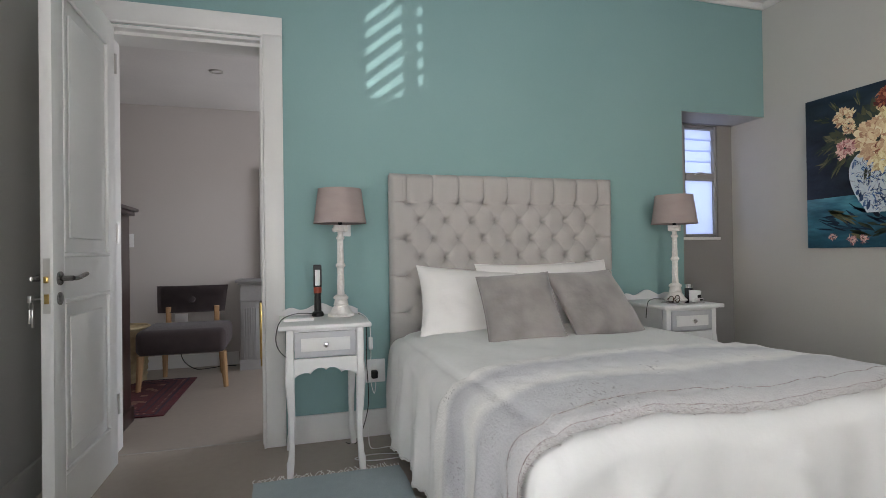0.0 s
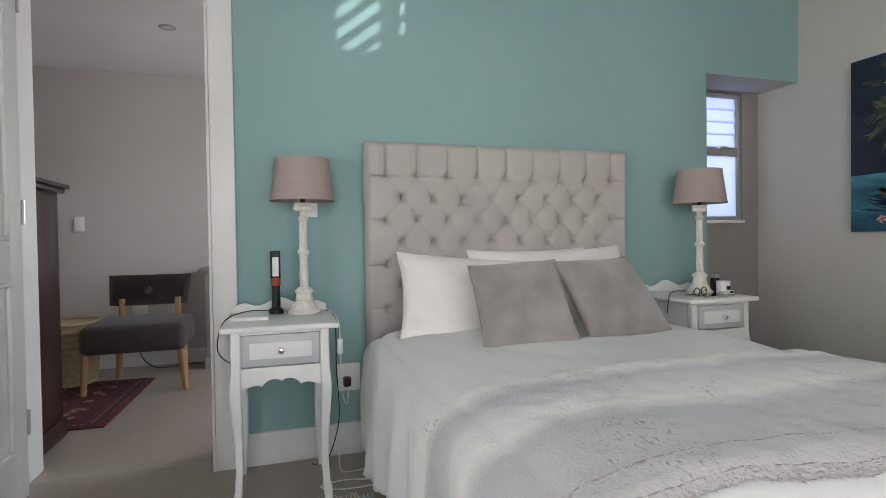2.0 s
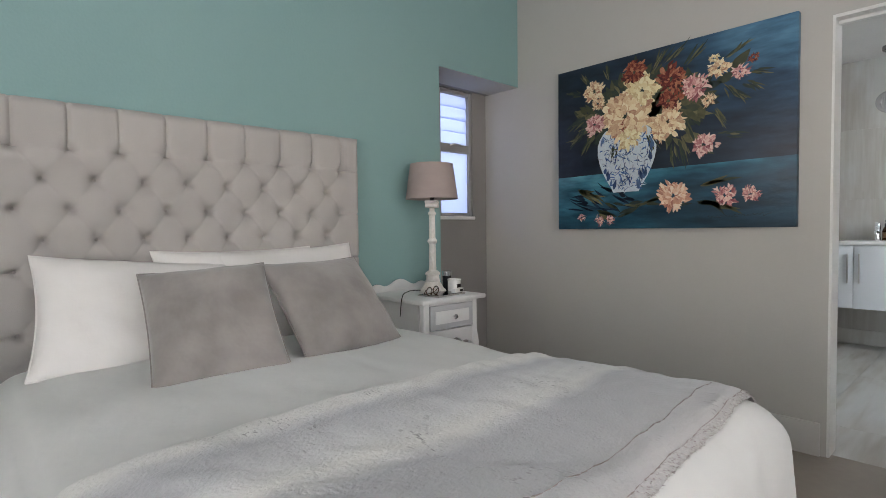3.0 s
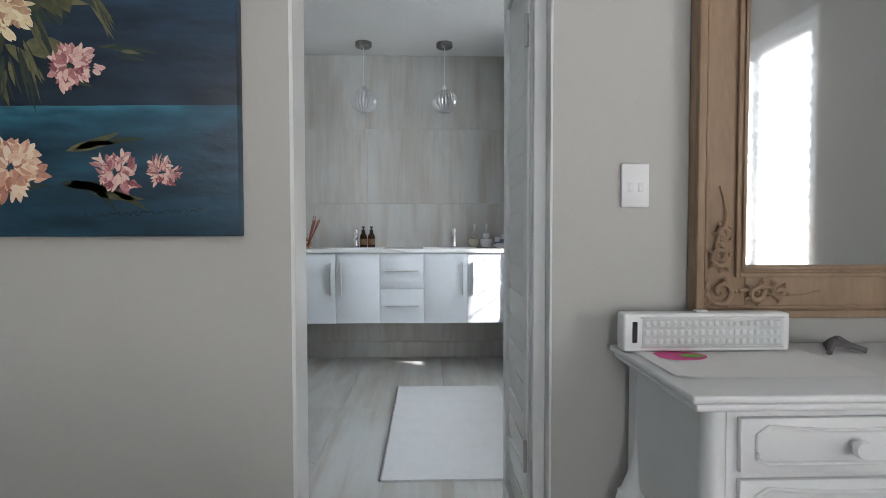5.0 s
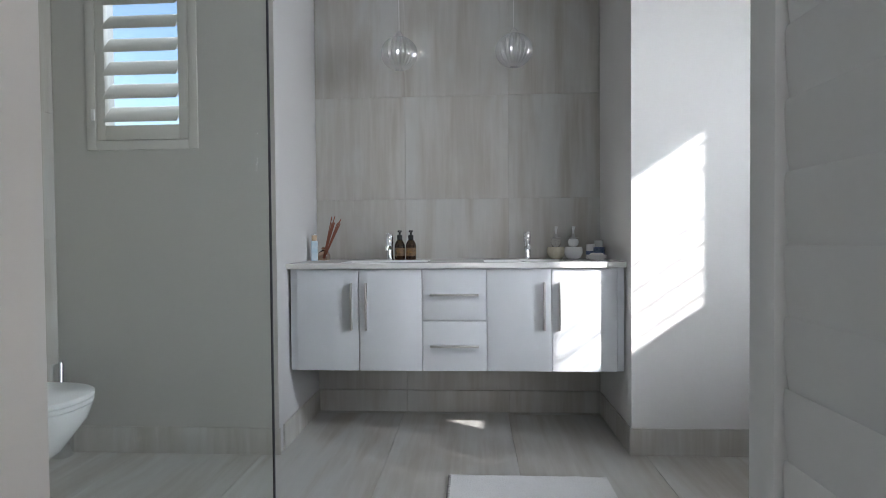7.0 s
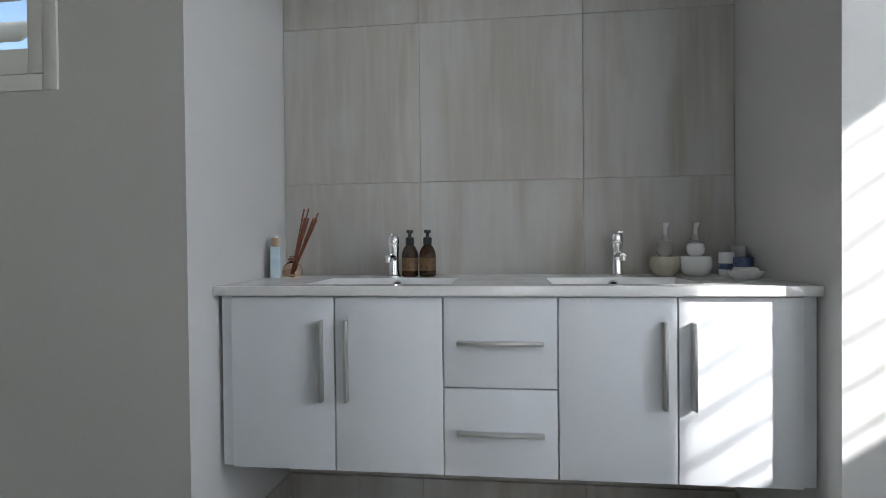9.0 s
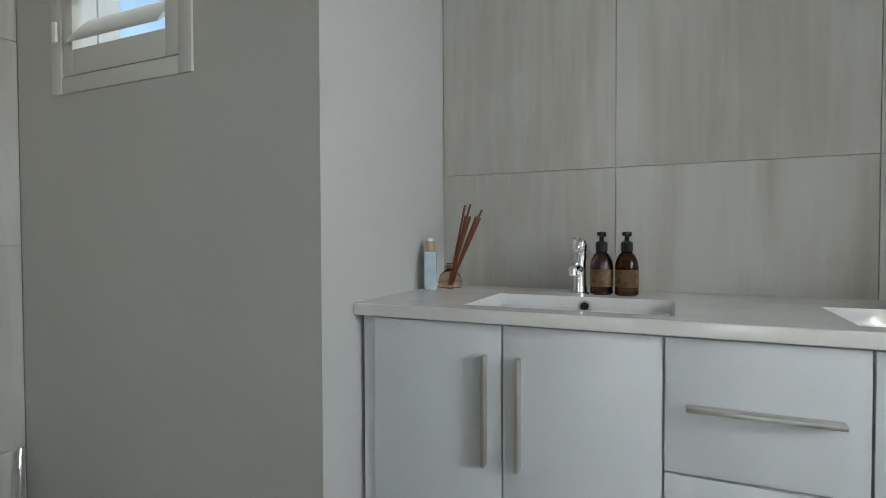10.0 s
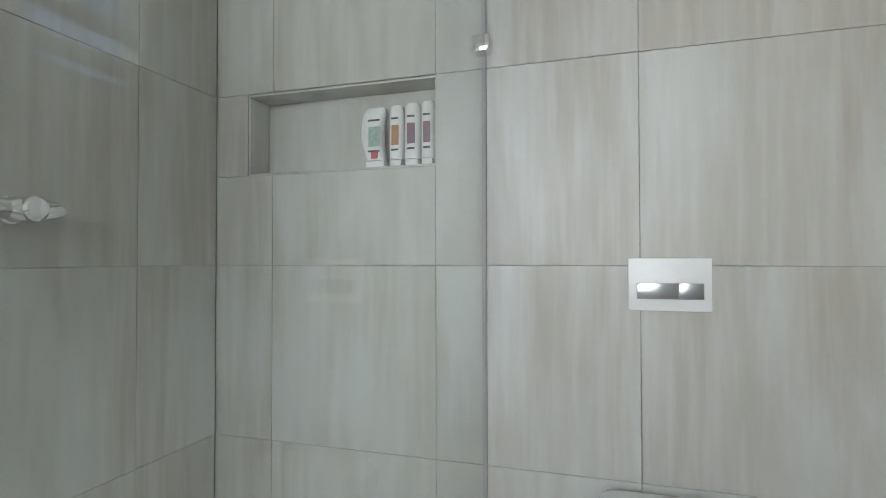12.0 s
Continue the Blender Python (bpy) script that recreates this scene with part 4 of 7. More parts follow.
def nightstand(x0, y0, label):
    w, d, h = 0.426, 0.445, 0.705
    ns = thing("nightstand", label, "nightstand", "white nightstands", at=(x0, y0, 0))
    part("top", B(0, w, 0, d, h - 0.022, h, bev=0.006, seg=3), DISTW, ns)
    bx0, bx1, by0 = 0.034, w - 0.034, 0.030
    zt, zd, za = h - 0.022, h - 0.155, h - 0.235
    part("side_panel", B(bx0, bx0 + 0.018, by0 + 0.04, d - 0.02, zd - 0.03, zt), DISTW, ns, smooth=0)
    part("side_panel", B(bx1 - 0.018, bx1, by0 + 0.04, d - 0.02, zd - 0.03, zt), DISTW, ns, smooth=0)
    part("back_panel", B(bx0 + 0.018, bx1 - 0.018, d - 0.034, d - 0.02, zd - 0.03, zt), DISTW, ns, smooth=0)
    part("front_rail", B(bx0 + 0.036, bx1 - 0.036, by0, by0 + 0.02, zt - 0.012, zt), DISTW, ns, smooth=0)
    # scalloped apron
    f = lambda t: 0.016 * (abs(math.sin(t * math.pi * 4)) ** 0.6) + 0.030 * (0.5 - 0.5 * math.cos(2 * math.pi * t))
    low = wavy(bx0 + 0.036, bx1 - 0.036, za - 0.012, f, 40)
    bm = bmesh.new()
    prism(bm, [(bx0 + 0.036, zd - 0.004)] + low + [(bx1 - 0.036, zd - 0.004)], "y", by0 + 0.001, by0 + 0.018)
    part("apron", bm, DISTW, ns)
    for s0 in (bx0, bx1 - 0.016):
        bm = bmesh.new()
        g = lambda t: 0.02 * (0.5 - 0.5 * math.cos(2 * math.pi * t))
        prism(bm, [(by0 + 0.04, zd - 0.03)] + wavy(by0 + 0.04, d - 0.05, zd - 0.075, g, 16) + [(d - 0.05, zd - 0.03)], "x", s0, s0 + 0.016)
        part("side_apron", bm, DISTW, ns)
    # drawer: grey border, white field, glass knob
    dr = part("drawer", B(bx0 + 0.038, bx1 - 0.038, by0 - 0.004, by0 + 0.016, zd + 0.002, zt - 0.014, bev=0.0015), DRAWG, ns, "drawer front with a pale grey border")
    part("drawer_field", B(bx0 + 0.066, bx1 - 0.066, by0 - 0.0075, by0 - 0.0035, zd + 0.030, zt - 0.042, bev=0.001), DISTW, dr)
    bm = L(((0.004, 0), (0.004, 0.010), (0.011, 0.014), (0.014, 0.022), (0.009, 0.029), (0.001, 0.030)), seg=8)
    bmesh.ops.rotate(bm, verts=bm.verts, matrix=Matrix.Rotation(math.pi / 2, 3, "X"))
    bmesh.ops.translate(bm, verts=bm.verts, vec=((bx0 + bx1) / 2, by0 - 0.006, (zd + zt) / 2 - 0.006))
    part("knob", bm, CHROME, dr, "small faceted glass and chrome knob", smooth=0)
    # shaped legs
    for lx, ly, sx, sy in ((bx0, by0, -1, -1), (bx1 - 0.036, by0, 1, -1), (bx0, d - 0.058, -1, 1), (bx1 - 0.036, d - 0.058, 1, 1)):
        bm = bmesh.new()
        rows = []
        for z, half, off in ((zt, 0.018, 0), (zd - 0.02, 0.018, 0), (za - 0.01, 0.022, 0.004), (za - 0.07, 0.020, 0.002), (za - 0.20, 0.0155, -0.004), (0.16, 0.013, -0.004), (0.085, 0.0135, 0.0), (0.06, 0.017, 0.004), (0.0, 0.014, 0.007)):
            cx, cy = lx + 0.018 + sx * off, ly + 0.018 + sy * off
            c = half * 0.3
            rows.append([bm.verts.new((cx + a, cy + b, z)) for a, b in ((-half, -half + c), (-half + c, -half), (half - c, -half), (half, -half + c), (half, half - c), (half - c, half), (-half + c, half), (-half, half - c))])
        for p, q in zip(rows, rows[1:]):
            for i in range(8):
                bm.faces.new((p[i], p[(i + 1) % 8], q[(i + 1) % 8], q[i]))
        bm.faces.new(rows[0]), bm.faces.new(rows[-1])
        bmesh.ops.recalc_face_normals(bm, faces=bm.faces)
        part("leg", bm, DISTW, ns)
    # low gallery at the back
    g2 = lambda t: 0.020 + 0.042 * math.exp(-((t - 0.5) / 0.17) ** 2) + 0.022 * math.exp(-((t - 0.12) / 0.10) ** 2) + 0.022 * math.exp(-((t - 0.88) / 0.10) ** 2)
    bm = bmesh.new()
    prism(bm, [(0.012, h + 0.0005)] + wavy(0.012, w - 0.012, h, g2, 48) + [(w - 0.012, h + 0.0005)], "y", d - 0.018, d - 0.003)
    part("gallery", bm, DISTW, ns)
    return ns


nightstand(-0.098, 2.676, "white painted nightstand with cabriole legs beside the door")
nightstand(2.017, 2.708, "white painted nightstand with cabriole legs beside the window nook")


def table_lamp(x, y, z, label, turn=0):
    t = thing("table_lamp", label, "lamp", "matching table lamps", at=(x, y, z), turn=turn)
    # square-cut round foot and turned, fluted stem
    part("base", L(((0.068, 0.0), (0.070, 0.006), (0.068, 0.013), (0.060, 0.018), (0.052, 0.028), (0.044, 0.044), (0.038, 0.052), (0.036, 0.056), (0.040, 0.060), (0.036, 0.064), (0.033, 0.088), (0.039, 0.092), (0.039, 0.100), (0.026, 0.112)), seg=32), LAMPW, t)
    lower = [(0.0185 - 0.002 * k / 24, 0.112 + 0.143 * k / 24) for k in range(25)]
    upper = [(0.0160 - 0.0015 * k / 20, 0.280 + 0.122 * k / 20) for k in range(21)]
    part("stem", L(lower, seg=40, rib=(0.085, 6), twist=75.0), LAMPW, t)
    part("ring", L(((0.017, 0.252), (0.024, 0.260), (0.026, 0.266), (0.024, 0.272), (0.016, 0.282)), seg=28), LAMPW, t)
    part("stem", L(upper, seg=40, rib=(0.07, 10)), LAMPW, t)
    part("ring", L(((0.015, 0.400), (0.021, 0.406), (0.022, 0.411), (0.020, 0.416), (0.013, 0.424), (0.014, 0.444)), seg=28), LAMPW, t)
    cap = part("capital", B(-0.026, 0.026, -0.026, 0.026, 0.444, 0.466, bev=0.007, seg=3), LAMPW, t)
    part("abacus", B(-0.034, 0.034, -0.034, 0.034, 0.4665, 0.478, bev=0.003), LAMPW, cap)
    for a in (-0.027, 0.027):
        bm = L(((0.004, -0.031), (0.012, -0.031), (0.0135, -0.028), (0.0135, 0.028), (0.012, 0.031), (0.004, 0.031)), seg=16)
        bmesh.ops.rotate(bm, verts=bm.verts, matrix=Matrix.Rotation(math.pi / 2, 3, "X"))
        bmesh.ops.translate(bm, verts=bm.verts, vec=(a, 0, 0.455))
        part("volute", bm, LAMPW, cap)
    part("lamp_holder", L(((0.011, 0.478), (0.011, 0.530), (0.014, 0.532), (0.014, 0.555), (0.001, 0.556)), seg=16), BLACK, t)
    part("bulb", L(((0.010, 0.556), (0.013, 0.57), (0.027, 0.60), (0.026, 0.62), (0.012, 0.638), (0.001, 0.64)), seg=16), CERAM, t)
    sh = part("shade", L(((0.137, 0.487), (0.112, 0.667), (0.1105, 0.667), (0.1355, 0.487), (0.137, 0.487)), seg=56, caps=False), SHADE, t, "tapered taupe linen drum shade")
    part("shade_hem", L(((0.1365, 0.4865), (0.1382, 0.4865), (0.1372, 0.494), (0.1360, 0.494)), seg=56, caps=False), SHADE, sh)
    part("shade_hem", L(((0.1115, 0.661), (0.1131, 0.661), (0.1127, 0.668), (0.1110, 0.668)), seg=56, caps=False), SHADE, sh)
    bm = bmesh.new()
    for k in range(3):
        a = k * 2 * math.pi / 3
        tube(bm, [(0.012 * math.cos(a), 0.012 * math.sin(a), 0.533), (0.134 * math.cos(a), 0.134 * math.sin(a), 0.500)], 0.0015, 5)
    part("shade_carrier", bm, STEEL, sh)
    return t


table_lamp(0.216, 2.995, 0.7055, "white turned wood table lamp with a taupe linen shade")
table_lamp(2.300, 2.955, 0.7055, "white turned wood table lamp beside the window nook", 40)

# torch, notebook and cable on the first nightstand
tor = thing("work_torch", "black upright rechargeable work torch with a lit-up white strip", "torch", at=(0.098, 3.030, 0.7055))
part("foot", L(((0.031, 0), (0.031, 0.012), (0.027, 0.022), (0.020, 0.026)), seg=20), BLACK, tor)
part("grip", L(((0.019, 0.024), (0.0185, 0.06), (0.017, 0.11), (0.019, 0.128)), seg=18), BLACK, tor)
part("collar", L(((0.0195, 0.122), (0.0205, 0.126), (0.0205, 0.150), (0.0195, 0.154)), seg=18), M("red_plastic", (0.35, 0.05, 0.02), None, 0.4, 9), tor, "dull red collar")
part("head", B(-0.021, 0.021, -0.013, 0.013, 0.150, 0.272, bev=0.006, seg=3), BLACK, tor)
part("lens_strip", B(-0.013, 0.013, -0.0155, -0.0125, 0.162, 0.245, bev=0.003), WPLAST, tor, "white diffuser strip")
nb = thing("notebook", "closed white notebook lying on the nightstand", "notebook", at=(-0.018, 2.90, 0.7055), turn=4)
part("cover", B(-0.062, 0.085, -0.055, 0.055, 0.010, 0.0125, bev=0.0008), WPLAST, nb)
part("pages", B(-0.060, 0.083, -0.053, 0.053, 0.002, 0.010), PILLOW, nb, smooth=0)
part("cover", B(-0.062, 0.085, -0.055, 0.055, 0.0, 0.002), WPLAST, nb, smooth=0)
single("charger_cable", T(spline([(0.13, 3.03, 0.714), (0.06, 2.97, 0.728), (-0.02, 2.88, 0.738), (-0.085, 2.78, 0.722), (-0.108, 2.73, 0.66), (-0.100, 2.72, 0.60), (-0.06, 2.90, 0.52), (0.05, 3.10, 0.42)], 8), 0.0022, 7), BLACK, "thin black charging cable of the torch", "cable")
lc = thing("lamp_cable", "white lamp cord with an inline switch hanging to the wall socket", "cable")
part("cord", T(spline([(0.25, 3.02, 0.712), (0.31, 2.99, 0.718), (0.350, 2.93, 0.68), (0.356, 2.90, 0.60), (0.36, 2.93, 0.50), (0.37, 3.02, 0.36), (0.40, 3.08, 0.26), (0.42, 3.125, 0.36)], 9), 0.0024, 7), WPLAST, lc)
part("switch", B(0.344, 0.366, 2.892, 2.908, 0.535, 0.60, bev=0.005), WPLAST, lc)
single("cord_black", T(spline([(0.31, 3.03, 0.712), (0.345, 3.0, 0.66), (0.35, 3.02, 0.45), (0.36, 3.05, 0.20), (0.30, 3.06, 0.012), (0.24, 3.08, 0.006)], 8), 0.0024, 7), BLACK, "thin black cord hanging behind the nightstand", "cable")
single("cable_on_floor", T(spline([(0.355, 3.00, 0.10), (0.36, 2.96, 0.006), (0.46, 2.95, 0.005), (0.55, 2.90, 0.005), (0.50, 2.80, 0.005), (0.34, 2.79, 0.005), (0.26, 2.84, 0.005), (0.36, 2.87, 0.005), (0.52, 2.84, 0.006), (0.60, 2.93, 0.005), (0.62, 3.00, 0.005)], 8), 0.0028, 7), WPLAST, "white cable lying in loops on the floor", "cable")
so = thing("wall_socket", "white double wall socket with a black plug in it", "socket")
part("plate", B(0.365, 0.475, YT - 0.012, YT - 0.0005, 0.302, 0.432, bev=0.004), WPLAST, so)
part("plug", B(0.392, 0.428, YT - 0.052, YT - 0.012, 0.330, 0.375, bev=0.008), BLACK, so, "black plug")
part("rocker", B(0.440, 0.460, YT - 0.017, YT - 0.012, 0.38, 0.41, bev=0.002), WPLAST, so)
part("rocker", B(0.385, 0.405, YT - 0.017, YT - 0.012, 0.39, 0.42, bev=0.002), WPLAST, so)
single("wall_plate", B(0.235, 0.29, YT - 0.010, YT - 0.0005, 1.13, 1.205, bev=0.004), WPLAST, "white switch plate half behind the lamp", "switch")

# second nightstand: tablet, glasses, candle jar, small box
tb = thing("tablet", "dark tablet lying face up", "tablet", at=(2.23, 2.83, 0.7055), turn=8)
part("body", B(-0.09, 0.12, -0.075, 0.065, 0, 0.007, bev=0.0025), STEEL, tb)
part("screen", B(-0.085, 0.115, -0.070, 0.060, 0.0068, 0.0078), M("dark_screen", (0.015, 0.015, 0.017), None, 0.08, 3), tb, smooth=0)
gl = thing("glasses", "folded tortoiseshell reading glasses lying on a tablet", "glasses", at=(2.16, 2.80, 0.7135), turn=20)
TORT = M("tortoiseshell", (0.09, 0.045, 0.02), (0.03, 0.015, 0.01), 0.25, 40)
for cx in (-0.034, 0.034):
    part("rim", T([(cx + 0.027 * math.cos(a), 0.0, 0.021 + 0.020 * math.sin(a)) for a in [k * math.pi / 10 for k in range(21)]], 0.0024, 6), TORT, gl)
    part("lens", L(((0.024, 0), (0.024, 0.001)), seg=20), CLEAR, gl).matrix_local = pose(cx, 0.0005, 0.021, 90, 0, 0)
    part("temple", T(spline([(cx * 1.85, 0.002, 0.03), (cx * 1.3, 0.02, 0.008), (-cx * 1.2, 0.026, 0.004)], 6), 0.002, 6), TORT, gl)
part("bridge", T([(-0.009, 0, 0.024), (0, -0.001, 0.027), (0.009, 0, 0.024)], 0.002, 6), TORT, gl)
cj = thing("candle_jar", "white ceramic candle jar with a small dark label", "jar", at=(2.365, 2.86, 0.7055))
part("jar", L(((0.030, 0), (0.034, 0.006), (0.034, 0.062), (0.036, 0.064), (0.036, 0.070), (0.031, 0.070), (0.030, 0.05), (0.002, 0.05)), seg=28), CERAM, cj)
part("label", B(-0.012, 0.012, -0.0355, -0.0338, 0.022, 0.046), BLACK, cj, smooth=0)
bj = thing("cosmetic_jar", "dark glass cosmetic jar with a silver lid", "jar", at=(2.397, 2.95, 0.7055))
part("glass", L(((0.022, 0), (0.024, 0.004), (0.024, 0.080), (0.001, 0.081)), seg=24), M("dark_glass", (0.03, 0.03, 0.035), None, 0.08, 3), bj)
part("lid", L(((0.0255, 0.081), (0.0255, 0.103), (0.024, 0.105), (0.001, 0.105)), seg=24), CHROME, bj, "polished silver lid")
sb = thing("pill_box", "small white medicine box with dark printing", "box", at=(2.335, 2.80, 0.7135), turn=12)
part("carton", B(-0.045, 0.03, -0.012, 0.012, 0, 0.020, bev=0.001), WPLAST, sb)
part("print_bar", B(-0.002, 0.026, -0.0128, -0.0118, 0.005, 0.016), BLACK, sb, smooth=0)
single("cord", T(spline([(2.29, 3.0, 0.712), (2.18, 2.96, 0.722), (2.09, 2.90, 0.730), (2.02, 2.86, 0.715), (2.005, 2.86, 0.62)], 8), 0.0024, 7), BLACK, "thin black lamp cord trailing over the nightstand", "cable")

# rug under the nightstand, with fringe
rg = thing("small_rug", "pale blue woven cotton rug with a knotted cream fringe", "rug")
bm = grid(lambda u, v: (-0.215 + 0.665 * u + 0.008 * math.sin(v * 9), 1.55 + 1.135 * v, 0.009 + 0.0015 * noise.noise((u * 8, v * 12, 1))), 30, 50)
part("weave", bm, RUGB, rg, smooth=80)
part("backing", B(-0.21, 0.445, 1.56, 2.68, 0.001, 0.007), RUGB, rg, smooth=0)
bm = bmesh.new()
rr = random.Random(3)
for i in range(40):
    x = -0.21 + 0.66 * i / 39
    tube(bm, spline([(x, 2.684, 0.010), (x + rr.uniform(-0.01, 0.01), 2.70, 0.008), (x + rr.uniform(-0.02, 0.02), 2.735 + rr.uniform(-0.015, 0.012), 0.004)], 4), 0.0022, 5)
part("fringe", bm, PILLOW, rg, "knotted cream fringe")


# ---- painting on the bedroom wall ----
PY0, PY1, PZ0, PZ1, PXF = 2.815, 1.546, 1.027, 1.985, XP - 0.040
CANV = bpy.data.materials.new("oil_paint_ground")
CANV.use_nodes = True
cn, cl = CANV.node_tree.nodes, CANV.node_tree.links
cb = cn["Principled BSDF"]
ctc, csep, cnz, cbr = cn.new("ShaderNodeTexCoord"), cn.new("ShaderNodeSeparateXYZ"), cn.new("ShaderNodeTexNoise"), cn.new("ShaderNodeTexNoise")
cl.new(ctc.outputs["Object"], csep.inputs[0])
cnz.inputs["Scale"].default_value, cnz.inputs["Detail"].default_value = 2.6, 6
cmp_ = cn.new("ShaderNodeMapping")
cmp_.inputs["Scale"].default_value = (1, 1, 2.2)
cl.new(ctc.outputs["Object"], cmp_.inputs[0])
cl.new(cmp_.outputs[0], cnz.inputs["Vector"])
cl.new(cmp_.outputs[0], cbr.inputs["Vector"])
cbr.inputs["Scale"].default_value, cbr.inputs["Detail"].default_value = 22, 5


def ramp_of(stops, src):
    r = cn.new("ShaderNodeValToRGB")
    e = r.color_ramp.elements
    while len(e) < len(stops):
        e.new(0.5)
    for i, (p, c) in enumerate(stops):
        e[i].position, e[i].color = p, (*c, 1)
    cl.new(src, r.inputs[0])
    return r.outputs[0]


def mathn(op, a, b, c=None):
    m = cn.new("ShaderNodeMath")
    m.operation = op
    for i, v in enumerate((a, b, c)):
        if v is None:
            continue
        if isinstance(v, (int, float)):
            m.inputs[i].default_value = v
        else:
            cl.new(v, m.inputs[i])
    return m.outputs[0]


# sky-blue light to the upper corner, navy in the middle, a teal table below
cu = mathn("MULTIPLY_ADD", csep.outputs["Y"], -1 / 1.243, 2.815 / 1.243)
cv = mathn("MULTIPLY_ADD", csep.outputs["Z"], 1 / 0.958, -1.027 / 0.958)
diag = mathn("ADD", mathn("MULTIPLY", cu, 0.55), mathn("MULTIPLY", cv, 0.62))
diag = mathn("MULTIPLY_ADD", cnz.outputs["Fac"], 0.45, diag)
ctop = ramp_of([(0.48, (0.008, 0.013, 0.024)), (0.76, (0.011, 0.024, 0.046)), (0.88, (0.022, 0.065, 0.12)), (1.0, (0.065, 0.17, 0.27))], mathn("MULTIPLY", diag, 0.74))
tab = mathn("MULTIPLY_ADD", cnz.outputs["Fac"], 0.9, mathn("MULTIPLY_ADD", cu, -0.40, cv))
cbot = ramp_of([(0.25, (0.012, 0.045, 0.075)), (0.42, (0.018, 0.085, 0.135)), (0.56, (0.035, 0.16, 0.225)), (0.78, (0.10, 0.27, 0.325))], tab)
edge = mathn("GREATER_THAN", mathn("MULTIPLY_ADD", cnz.outputs["Fac"], 0.02, mathn("MULTIPLY_ADD", cu, -0.012, cv)), 0.338)
cmx = cn.new("ShaderNodeMix")
cmx.data_type = "RGBA"
cl.new(edge, cmx.inputs[0])
cl.new(cbot, cmx.inputs[6])
cl.new(ctop, cmx.inputs[7])
cst, csm = cn.new("ShaderNodeTexNoise"), cn.new("ShaderNodeMapping")
csm.inputs["Rotation"].default_value, csm.inputs["Scale"].default_value = (radians(24), 0, 0), (1, 1.6, 7)
cst.inputs["Scale"].default_value, cst.inputs["Detail"].default_value = 3.2, 7
cl.new(ctc.outputs["Object"], csm.inputs[0])
cl.new(csm.outputs[0], cst.inputs["Vector"])
cmod = cn.new("ShaderNodeMix")
cmod.data_type, cmod.blend_type = "RGBA", "MULTIPLY"
cmod.inputs[0].default_value = 1.0
cl.new(cmx.outputs[2], cmod.inputs[6])
cl.new(ramp_of([(0.30, (0.45, 0.50, 0.55)), (0.50, (1.0, 1.0, 1.0)), (0.72, (1.7, 1.6, 1.5))], cst.outputs["Fac"]), cmod.inputs[7])
cl.new(cmod.outputs[2], cb.inputs["Base Color"])
cb.inputs["Roughness"].default_value = 0.42
cbp = cn.new("ShaderNodeBump")
cbp.inputs["Distance"].default_value = 0.002
cl.new(cbr.outputs["Fac"], cbp.inputs["Height"])
cl.new(cbp.outputs[0], cb.inputs["Normal"])

pic = thing("painting", "unframed oil painting of flowers in a blue and white vase", "painting")
part("canvas", B(PXF, XP - 0.002, PY1, PY0, PZ0, PZ1, bev=0.004), CANV, pic, "stretched canvas painted deep blue")
PW, PHH = PY0 - PY1, PZ1 - PZ0


def on_canvas(u, v, lift):
    return (PXF - 0.0006 - lift, PY0 - u * PW, PZ0 + v * PHH)


def dab(bm, u, v, ang, ln, wd, lift, curl=0.0, sh=0.8, blunt=1.0):
    """One leaf- or petal-shaped stroke of paint, a little proud of the canvas; blunt below 1 rounds its tip."""
    n, pts = 7, []
    for side in (1, -1):
        for k in range(n + 1) if side > 0 else range(n - 1, 0, -1):
            t = k / n
            w = wd * 0.5 * max(0.0, math.sin(math.pi * t ** sh)) ** blunt
            pts.append((t * ln, side * w + curl * t * t))
    c, s = math.cos(ang), math.sin(ang)
    return bm.faces.new([bm.verts.new(on_canvas(u + (a * c - b * s) * PHH / PW, v + a * s + b * c, lift)) for a, b in pts])


prn = random.Random(11)


def blossom(name, u, v, r, mat, label, petals=26, squash=0.9):
    """Petals laid from the rim to the heart, each of them several short overlapping strokes."""
    bm = bmesh.new()
    for i in range(petals):
        t = i / petals
        a = i * 2.399 + prn.uniform(-0.35, 0.35)
        reach = r * (0.78 - 0.62 * t)
        lean = a + prn.uniform(-0.9, 0.9)
        st = reach * prn.uniform(0.15, 0.75)
        for k in range(4):
            off = (k - 1.5) * r * 0.075 + prn.uniform(-0.03, 0.03) * r
            dab(bm, u + (math.cos(a) * st - math.sin(lean) * off) * PHH / PW, v + (math.sin(a) * st + math.cos(lean) * off) * squash, lean + (k - 1.5) * 0.12, r * prn.uniform(0.22, 0.46) * (1 - 0.25 * t),
                r * prn.uniform(0.10, 0.19), 0.0010 + 0.0022 * t + 0.00008 * k, prn.uniform(-0.02, 0.02), 1.25, 0.65)
    part(name, bm, mat, pic, label, smooth=0)


def lin(*c):
    return tuple(v ** 2.2 for v in c)


